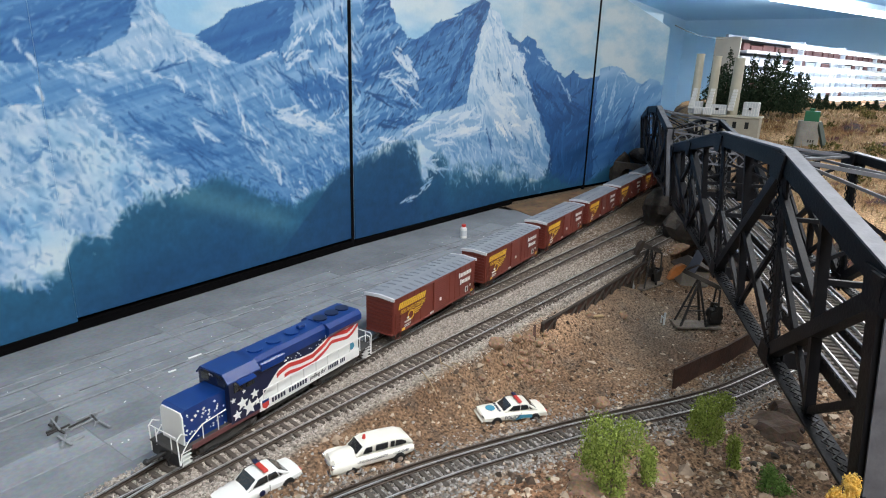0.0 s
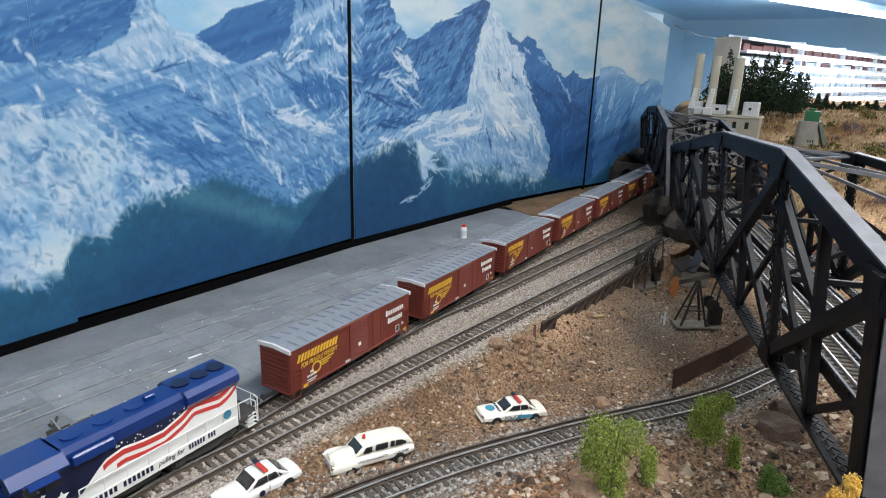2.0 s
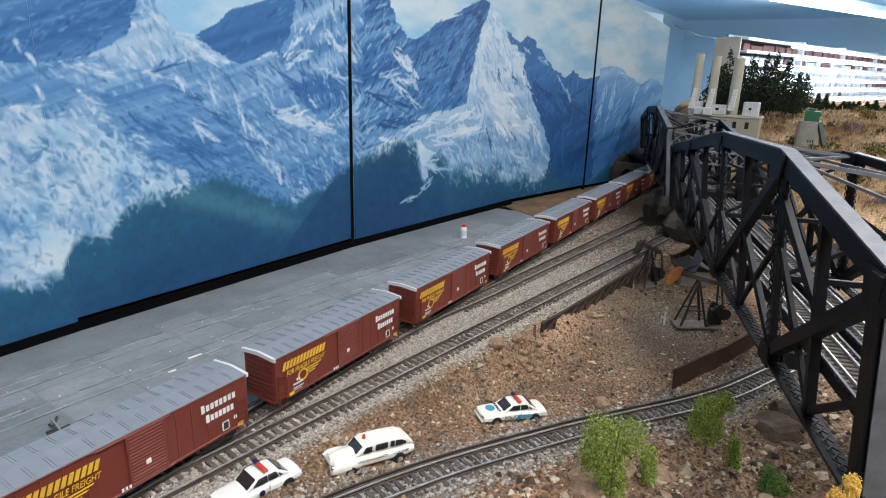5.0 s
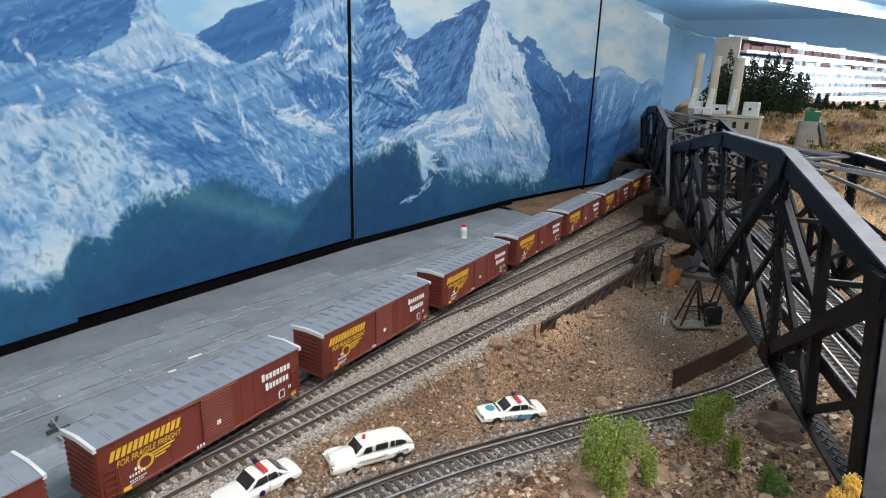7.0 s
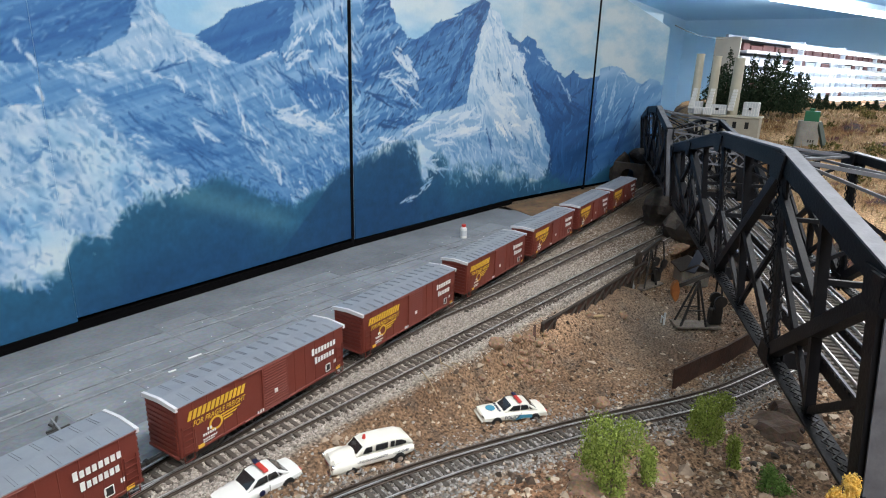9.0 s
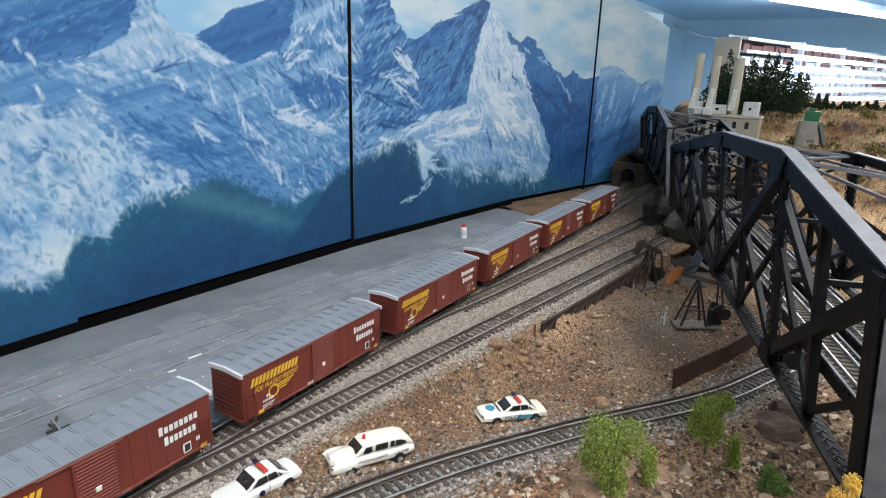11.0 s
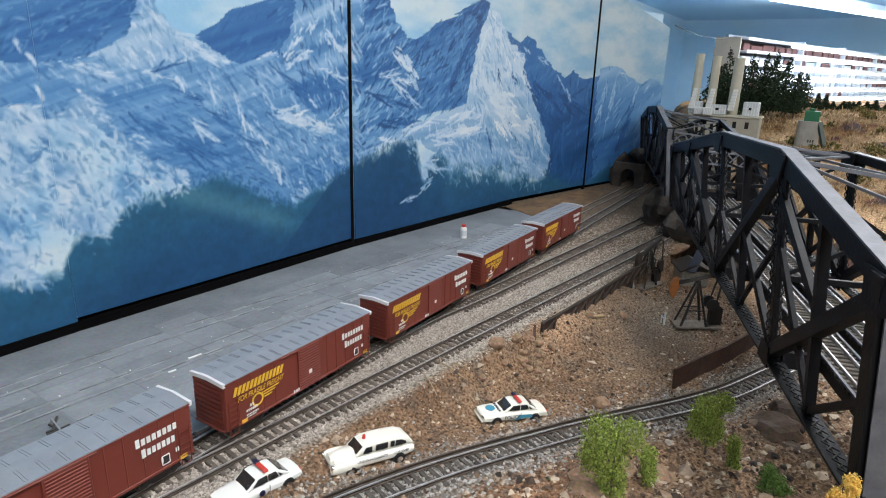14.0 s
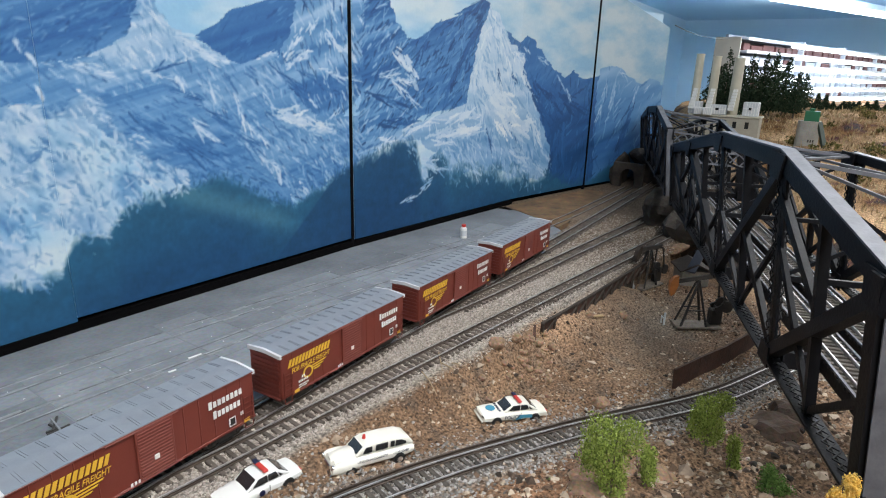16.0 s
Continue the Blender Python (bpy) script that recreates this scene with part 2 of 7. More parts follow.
C_LINE = [(-0.34, -0.052), (-0.26, -0.078), (-0.19, -0.100), (-0.10, -0.133), (-0.05, -0.1523), (0.0, -0.1734), (0.05, -0.1968), (0.10, -0.2271),
          (0.15, -0.2633), (0.20, -0.2946), (0.25, -0.318), (0.34, -0.357), (0.46, -0.395)]


def z_low(x):
    """The lower ground climbs to the west."""
    t = min(max((0.12 - x) / 0.30, 0), 1)
    return -0.0445 + 0.0295 * t * t * (3 - 2 * t)


def z_c(x):
    return z_low(x) + 0.0045


def spline(pts, step):
    """Even points on a smooth curve through pts."""
    P = [np.array(p, float) for p in pts]
    P = [2 * P[0] - P[1]] + P + [2 * P[-1] - P[-2]]
    fine = []
    for i in range(1, len(P) - 2):
        for k in range(20):
            t = k / 20
            a, b, c, d = P[i - 1], P[i], P[i + 1], P[i + 2]
            fine.append(0.5 * (2 * b + (c - a) * t + (2 * a - 5 * b + 4 * c - d) * t * t + (3 * b - a - 3 * c + d) * t ** 3))
    fine.append(P[-2])
    fine = np.array(fine)
    s = np.r_[0, np.cumsum(np.linalg.norm(np.diff(fine, axis=0), axis=1))]
    q = np.arange(0, s[-1], step)
    return np.stack([np.interp(q, s, fine[:, i]) for i in range(fine.shape[1])], 1)


C_PTS = spline(C_LINE, 0.004)
BR_U, BR_V = np.array([0.9475, 0.3198]), np.array([-0.3198, 0.9475])
BR_P = np.array([0.0423, -0.3269])
BR_Z = 0.07


def smooth(a, b, v):
    t = np.clip((v - a) / (b - a), 0, 1)
    return t * t * (3 - 2 * t)


def fbm(x, y, k, octaves=4, seed=0.0):
    out, amp = 0.0, 1.0
    for _ in range(octaves):
        out += amp * noise.noise((x * k, y * k, seed))
        k *= 2.1
        amp *= 0.5
    return out


def land(x, y):
    """Height of the ground."""
    top = -0.0052
    d = y_b(max(x, -0.30)) - y
    low = z_low(x) + 0.0030 * fbm(x, y, 14, 3, 2.0)
    edge = 0.022 + 0.006 * fbm(x, y, 20, 3, 7.0)
    run = 0.045 - 0.041 * smooth(0.17, 0.2, x)
    drop = smooth(edge, edge + run, d)
    z = top + (low - top) * drop
    # earth banked up against the retaining fence
    w = smooth(0.17, 0.2, x) * (1 - smooth(0.37, 0.43, x))
    bank = -0.0165 - 0.004 * fbm(x, y, 30, 3, 9.0)
    z = z * (1 - w) + (top + (bank - top) * drop + (low - bank) * smooth(edge + 0.006, edge + 0.085, d)) * w
    # mounds: earth under the retaining fence, and the foreground bank
    g = math.exp(-(((x - 0.20) / 0.045) ** 2 + ((y + 0.118) / 0.022) ** 2))
    z += 0.010 * g * drop
    g = math.exp(-(((x - 0.32) / 0.06) ** 2 + ((y + 0.155) / 0.018) ** 2))
    z += 0.004 * g * drop
    fb = smooth(0.030, 0.065, -(y - np.interp(x, C_PTS[:, 0], C_PTS[:, 1]))) if x < 0.44 else 0.0
    z += fb * (0.010 + 0.007 * fbm(x, y, 22, 4, 5.0)) * (1 - smooth(0.12, 0.24, x))
    # canyon below the bridge, then the far hill
    off = float(np.dot(BR_V, (x - BR_P[0], y - BR_P[1])))
    s = float(np.dot(BR_U, (x - BR_P[0], y - BR_P[1])))
    far = smooth(0.115, 0.30, -off) * smooth(-0.1, 0.25, s)
    hill = 0.0 + 0.085 * smooth(0.15, 1.15, s) + 0.045 * smooth(0.15, 0.7, -off) + 0.035 * smooth(1.22, 1.5, s) + 0.014 * fbm(x, y, 7, 4, 3.0)
    z = z * (1 - far) + hill * far
    back = smooth(0.95, 1.2, x) * smooth(0.02, -0.06, y)
    z = z * (1 - back) + max(z, hill - 0.03) * back
    if x < 1.25 and y > -0.02:
        z = min(z, top)
    if x < 0.64 and y > 0.0165:
        z = -0.014
    z += 0.0012 * fbm(x, y, 60, 3, 1.0) * max(drop, far)
    # beds of the lower and the upper tracks
    dc = float(np.min(np.hypot(C_PTS[:, 0] - x, C_PTS[:, 1] - y)))
    k = smooth(0.032, 0.016, dc) * (1 if drop > 0.5 else 0) * (1 - far)
    return z * (1 - k) + (z_c(x) - 0.0046) * k


def ground_colour(x, y, z, n1, n2):
    d = y_b(max(x, -0.30)) - y
    dc = float(np.min(np.hypot(C_PTS[:, 0] - x, C_PTS[:, 1] - y)))
    off = float(np.dot(BR_V, (x - BR_P[0], y - BR_P[1])))
    brown, tan, red = np.array([0.155, 0.094, 0.057]), np.array([0.27, 0.172, 0.105]), np.array([0.23, 0.115, 0.065])
    grey, dark = np.array([0.33, 0.30, 0.265]), np.array([0.10, 0.082, 0.066])
    grey = grey + (np.array([0.17, 0.125, 0.09]) - grey) * smooth(0.22, 0.55, x)
    c = brown + (tan - brown) * np.clip(0.45 + 0.9 * n1, 0, 1)
    c = c + (dark - c) * np.clip(1.1 * n2 - 0.05, 0, 0.7)
    c = c + (red - c) * 0.6 * math.exp(-(((x + 0.06) / 0.12) ** 2 + ((y + 0.21) / 0.05) ** 2))
    c = c + (np.array([0.42, 0.27, 0.17]) - c) * 0.8 * math.exp(-(((x - 0.21) / 0.06) ** 2 + ((y + 0.115) / 0.025) ** 2))
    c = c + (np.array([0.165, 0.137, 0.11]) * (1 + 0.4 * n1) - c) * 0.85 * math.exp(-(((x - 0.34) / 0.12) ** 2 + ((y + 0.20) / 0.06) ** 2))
    w = smooth(0.030, 0.02, d)
    c = c * (1 - w) + grey * (1 + 0.25 * n2) * w
    w = smooth(0.030, 0.018, dc) * (1 if d > 0.03 else 0)
    c = c * (1 - 0.75 * w) + np.array([0.21, 0.19, 0.17]) * 0.75 * w
    h = smooth(0.14, 0.26, -off) * smooth(0.0, 0.3, x)
    c = c * (1 - h) + np.clip(np.array([0.27, 0.165, 0.085]) + np.array([0.16, 0.12, 0.08]) * n1 * 2 + np.array([0.1, 0.06, 0.03]) * n2, 0.04, 1) * h
    return np.clip(c, 0.02, 0.8)


def sheet(name, xs, ys, zf, cf, material, attr="pigment"):
    """A ground sheet on an uneven grid, with its pigment."""
    nx, ny = len(xs), len(ys)
    V, C = [], []
    for x in xs:
        for y in ys:
            z = zf(x, y)
            V.append((x, y, z))
            C.append(cf(x, y, z, fbm(x, y, 9, 4, 11.0), fbm(x, y, 45, 3, 13.0)))
    F = [(i * ny + j, (i + 1) * ny + j, (i + 1) * ny + j + 1, i * ny + j + 1) for i in range(nx - 1) for j in range(ny - 1)]
    me = bpy.data.meshes.new(name)
    me.from_pydata(V, [], F)
    at = me.color_attributes.new(attr, "FLOAT_COLOR", "POINT")
    at.data.foreach_set("color", np.c_[np.array(C), np.ones(len(C))].astype(np.float32).ravel())
    me.materials.append(material)
    me.shade_smooth()
    return new(name, me)


M_GROUND = attr_mat("layout_earth", "pigment", 0.92, 0.15, 430, 0.78, 1.0, 0.002, 0.20)
xs = np.r_[np.arange(-0.8, 0.62, 0.005), np.arange(0.62, 1.7, 0.012), np.arange(1.7, 3.0, 0.05)]
ys = np.r_[np.arange(-1.3, -0.45, 0.025), np.arange(-0.45, 0.04, 0.005), np.arange(0.04, 0.30, 0.03)]
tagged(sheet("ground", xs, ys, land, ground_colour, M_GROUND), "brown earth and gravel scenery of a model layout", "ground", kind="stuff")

# ---------------- room shell ----------------
WALL = [(-0.80, 0.275), (-0.1198, 0.2661), (0.2679, 0.2414), (0.6955, 0.1848), (0.9483, 0.1226), (1.2515, 0.0411)]


def upright(name, pts, z0, z1, th, material, label, category, kind="structure"):
    """A wall along a polyline, with its thickness behind it."""
    g = Geo()
    P = [Vector((*p, 0)) for p in pts]
    for a, b in zip(P[:-1], P[1:]):
        d = (b - a).normalized()
        n = Vector((-d.y, d.x, 0))
        o = [a, b, b + n * th, a + n * th]
        g.prism([(q.x, q.y) for q in o], "z", z0, z1)
    return tagged(part(name, g, material), label, category, kind=kind)


upright("wall_north", [(x, y + 0.012) for x, y in WALL], -0.05, 0.30, 0.05, mat("black_backing", (0.003, 0.003, 0.0035), 0.9, spec=0.05), "black backing wall behind the mural boards", "wall")
upright("wall_north_upper", [(x, y + 0.02) for x, y in WALL], 0.302, 0.40, 0.05, M_WALLBLUE, "sky blue painted wall above the mural", "wall")
g = Geo().box((8.9, -0.5, 0.0), (0.1, 9.0, 2.2))
tagged(part("wall_east", g, M_WALLBLUE), "sky blue painted end wall of the room", "wall", kind="structure")
g = Geo().box((5.0, 1.6, 0.0), (8.0, 0.1, 2.2))
tagged(part("wall_far_north", g, M_WALLBLUE), "sky blue painted side wall of the room", "wall", kind="structure")
g = Geo().box((3.2, -4.2, 0.0), (11.6, 0.1, 2.2))
tagged(part("wall_south", g, M_WALLCREAM), "plain cream room wall", "wall", kind="structure")
g = Geo().box((-2.5, -1.5, 0.0), (0.1, 5.6, 2.2))
tagged(part("wall_west", g, M_WALLCREAM), "plain cream room wall", "wall", kind="structure")
g = Geo().box((3.2, -1.3, CEIL + 0.03), (11.8, 6.2, 0.06))
tagged(part("ceiling", g, M_CEIL), "blue painted ceiling", "ceiling", kind="structure")
g = Geo().box((3.2, -1.3, -1.03), (11.8, 6.2, 0.06))
tagged(part("floor", g, M_CONC), "plain grey room floor", "floor", kind="structure")


# ---------------- tracks ----------------
def rail_run(geo, pts, z, off, w=0.0011, h=0.0028):
    P = [Vector((p[0], p[1], 0)) for p in pts]
    rings = []
    for i, p in enumerate(P):
        d = (P[min(i + 1, len(P) - 1)] - P[max(i - 1, 0)]).normalized()
        n = Vector((-d.y, d.x, 0))
        c = p + n * off
        prof = [(-w * 1.1, -h), (w * 1.1, -h), (w * 1.1, -h * 0.8), (w * 0.35, -h * 0.7), (w * 0.35, -h * 0.35), (w * 0.6, -h * 0.25), (w * 0.6, 0), (-w * 0.6, 0),
                (-w * 0.6, -h * 0.25), (-w * 0.35, -h * 0.35), (-w * 0.35, -h * 0.7), (-w * 1.1, -h * 0.8)]
        zz = z(p.x) if callable(z) else z
        rings.append([c + n * u + Vector((0, 0, zz + v)) for u, v in prof])
    return geo.loft(rings)


GAUGE = 0.0176
TIE_MESH = Geo().box((0, 0, -0.0015), (0.0036, 0.0290, 0.0030), 0.0004).mesh("tie", M_TIE)
TIE_MESH_DARK = Geo().box((0, 0, -0.0015), (0.0036, 0.0290, 0.0030), 0.0004).mesh("tie", M_TIEDARK)


def track(label, pts, z, tie_mesh, spacing=0.0074, skip=None, extra=(), head=M_RAILTOP):
    t = thing("railway_track", label, "track", "railway tracks")
    P = spline(pts, 0.012)
    for off in (-GAUGE / 2, GAUGE / 2):
        r = part("rail", rail_run(Geo(), P, z, off), M_RAIL, t)
        part("rail_head", rail_run(Geo(), P, (lambda x: (z(x) if callable(z) else z) + 0.0003), off, 0.0008, 0.0006), head, r, "polished rail top")
    for off in extra:
        part("guard_rail", rail_run(Geo(), P, z, off), M_RAIL, t)
    Q = spline(pts, spacing)
    for i, q in enumerate(Q[:-1]):
        if skip and skip(q[0], q[1]):
            continue
        d = Q[i + 1] - q
        o = new("tie", tie_mesh)
        o.parent = t
        o.matrix_basis = pose(q[0], q[1], (z(q[0]) if callable(z) else z) - 0.0028, 0, 0, math.degrees(math.atan2(d[1], d[0])) + random.uniform(-1.5, 1.5))
    return t


MAIN = [(-0.75, 0.0), (-0.3, 0.0), (0.2, 0.0), (0.6, 0.0), (1.0, 0.002), (1.5, 0.004)]
track("main line track in pale gravel beside the mural", MAIN, 0.0, TIE_MESH)
A_PTS = [(x, y_a(x)) for x in (0.02, 0.11, 0.20, 0.32, 0.45, 0.60, 0.74)]
track("diverging siding track in pale gravel", A_PTS, 0.0, TIE_MESH, skip=lambda x, y: y > -0.012)
B_PTS = [(-0.30, -0.0042)] + [(x, y_b(x)) for x in (-0.2, -0.05, 0.1, 0.25, 0.4, 0.52, 0.64)]
track("second siding track in pale gravel above the slope", B_PTS, 0.0, TIE_MESH, skip=lambda x, y: y > -0.020)
track("lower curved track in dark stony gravel", C_LINE, z_c, TIE_MESH_DARK, extra=(GAUGE / 2 + 0.0052,))
track("dim side track beside the tunnel portal", [(0.50, 0.062), (0.66, 0.050), (0.85, 0.045), (1.05, 0.043)], -0.0035, TIE_MESH_DARK)


# ---------------- gravel and stones ----------------
def stones(name, places, material, label, category="gravel", seed=1):
    """Many small broken stones in one mesh: (x, y, z, size)."""
    rng = np.random.RandomState(seed)
    base = np.array([(1, 0, 0), (-1, 0, 0), (0, 1, 0), (0, -1, 0), (0, 0, 1), (0, 0, -1)], float)
    tri = [(0, 2, 4), (2, 1, 4), (1, 3, 4), (3, 0, 4), (2, 0, 5), (1, 2, 5), (3, 1, 5), (0, 3, 5)]
    V, F = [], []
    for k, (x, y, z, s) in enumerate(places):
        j = base * rng.uniform(0.6, 1.25, (6, 1)) + rng.uniform(-0.35, 0.35, (6, 3))
        a = rng.uniform(0, 6.28)
        R2 = np.array([[math.cos(a), -math.sin(a), 0], [math.sin(a), math.cos(a), 0], [0, 0, 1]])
        V.append((j @ R2.T) * s * np.array([1, 1, 0.75]) + (x, y, z))
        F += [(a + 6 * k, b + 6 * k, c + 6 * k) for a, b, c in tri]
    me = bpy.data.meshes.new(name)
    me.from_pydata(np.concatenate(V).tolist(), [], F)
    me.materials.append(material)
    return tagged(new(name, me), label, category, kind="stuff")


M_BALLAST = island_mat("pale_ballast", [(0.34, 0.29, 0.25), (0.47, 0.41, 0.36), (0.62, 0.56, 0.50), (0.40, 0.345, 0.30), (0.20, 0.165, 0.14)])
M_STONES = island_mat("mixed_stones", [(0.05, 0.035, 0.027), (0.24, 0.15, 0.095), (0.58, 0.48, 0.37), (0.15, 0.10, 0.07), (0.035, 0.028, 0.023)])
M_DARKST = island_mat("dark_track_stones", [(0.12, 0.11, 0.10), (0.28, 0.26, 0.24), (0.45, 0.43, 0.41), (0.17, 0.155, 0.14)])
rng = np.random.RandomState(4)
bal = []
while len(bal) < 46000:
    x = rng.uniform(-0.45, 0.75)
    if rng.uniform() > 1.15 - 1.45 * max(x, 0):
        continue
    lo = max(y_b(max(x, -0.3)) - 0.031, -0.16)
    y = rng.uniform(lo, 0.021)
    if -0.0085 < y < 0.0085 and rng.uniform() < 0.5:
        continue
    z = -0.0053 if y > lo + 0.008 else -0.0070 - rng.uniform(0, 0.007)
    bal.append((x, y, z + rng.uniform(0, 0.0020), rng.uniform(0.0005, 0.0012)))
stones("ballast", bal, M_BALLAST, "pale grey crushed stone ballast around the tracks")
dk = []
while len(dk) < 10000:
    i = rng.randint(0, len(C_PTS) - 2)
    o = rng.normal(0, 0.017)
    dd = C_PTS[i + 1] - C_PTS[i]
    n = np.array([-dd[1], dd[0]]) / np.linalg.norm(dd)
    q = C_PTS[i] + n * o + rng.uniform(-0.002, 0.002, 2)
    z = land(q[0], q[1])
    if y_b(max(q[0], -0.3)) - q[1] < 0.03:
        continue
    dk.append((q[0], q[1], z + rng.uniform(0.0, 0.0012), rng.uniform(0.0007, 0.0019)))
stones("track_gravel", dk, M_DARKST, "coarse grey gravel along the lower track", seed=2)
st = []
while len(st) < 19000:
    x, y = rng.uniform(-0.3, 0.5), rng.uniform(-0.44, -0.03)
    d = y_b(max(x, -0.3)) - y
    if d < 0.026:
        continue
    if ((x - 0.33) / 0.12) ** 2 + ((y + 0.19) / 0.06) ** 2 < 1 and rng.uniform() < 0.75:
        continue
    s = 0.0003 + 0.00065 * rng.exponential(1.0)
    if y < np.interp(x, C_PTS[:, 0], C_PTS[:, 1]) - 0.03:
        s *= 1.35
    st.append((x, y, land(x, y) + s * 0.15, min(s, 0.008)))
stones("loose_stones", st, M_STONES, "loose brown stones and grit on the dirt", "stones", 3)


# ---------------- grey street board behind the train ----------------
g = Geo()
o = [(-0.79, 0.0165), (0.40, 0.0165), (0.56, 0.024), (0.62, 0.10), (0.665, 0.186), (0.2679, 0.2424), (-0.1198, 0.2671), (-0.79, 0.276)]
g.prism(o, "z", -0.0235, -0.0052)
road = part("pavement", g, mat("grey_street", (0.235, 0.25, 0.27), 0.6, 0, (0.15, 0.16, 0.175), 14, 0.25, 250, fine=0.35), None)
tagged(road, "weathered grey street board with embedded rails", "pavement", kind="structure")
g = Geo().prism([(0.62, 0.10), (0.575, 0.035), (0.60, 0.035), (0.95, 0.07), (0.95, 0.115), (0.6975, 0.178), (0.672, 0.183)], "z", -0.02, -0.0050)
tagged(part("side_ground", g, mat("orange_brown_dirt", (0.26, 0.15, 0.07), 0.9, 0, (0.10, 0.065, 0.04), 30, 0.6, 200, fine=0.5)), "orange brown dirt at the end of the street", "ground", kind="structure")


# ---------------- the train ----------------
CAR_L, CAR_W, CAR_H, CAR_B, PITCH = 0.1555, 0.0336, 0.0478, 0.0108, 0.1818
SPEED, X_FIRST = 0.0656, 0.0248


def wheelset(parent, x, r=0.0056):
    g = Geo()
    for s in (-1, 1):
        g.tube((0, s * 0.0078, 0), (0, s * 0.0100, 0), r, 16)
        g.tube((0, s * 0.0070, 0), (0, s * 0.0078, 0), r * 1.14, 16)
    g.tube((0, -0.0085, 0), (0, 0.0085, 0), 0.0012, 8)
    return part("wheelset", g, M_WHEEL, parent, "dull steel wheels", True, pose(x, 0, r + 0.0001))


def truck(parent, x, wheelbase=0.0205, axles=2, r=0.0056):
    g = Geo()
    for s in (-1, 1):
        y = s * 0.0116
        g.prism([(-wheelbase / 2 - 0.004, 0.0045), (-wheelbase / 2 - 0.004, 0.0075), (-0.004, 0.0098), (0.004, 0.0098), (wheelbase / 2 + 0.004, 0.0075), (wheelbase / 2 + 0.004, 0.0045),
                 (wheelbase / 2 - 0.003, 0.0045), (0.005, 0.0028), (-0.005, 0.0028), (-wheelbase / 2 + 0.003, 0.0045)], "y", y - 0.0010, y + 0.0010)
        for a in (-0.0022, 0, 0.0022):
            g.tube((a, y - s * 0.0002, 0.0035), (a, y - s * 0.0002, 0.0085), 0.0009, 6)
        for a in (-wheelbase / 2, wheelbase / 2):
            g.box((a, y + s * 0.0008, 0.0057), (0.0042, 0.0016, 0.0036), 0.0005)
    g.box((0, 0, 0.0075), (0.0050, 0.0230, 0.0030), 0.0006)
    t = part("truck", g, M_GREYRUN, parent, "dark cast side frames", False, pose(x, 0, 0))
    for k in range(axles):
        wheelset(t, -wheelbase / 2 + wheelbase * k / (axles - 1), r)
    return t


def coupler(parent, x, s):
    g = Geo().box((x + s * 0.006, 0, 0.0098), (0.014, 0.0024, 0.0022), 0.0004).box((x + s * 0.0130, 0.0006, 0.0098), (0.0034, 0.0044, 0.0034), 0.0009)
    return part("coupler", g, M_BLACK, parent, "dark knuckle coupler")


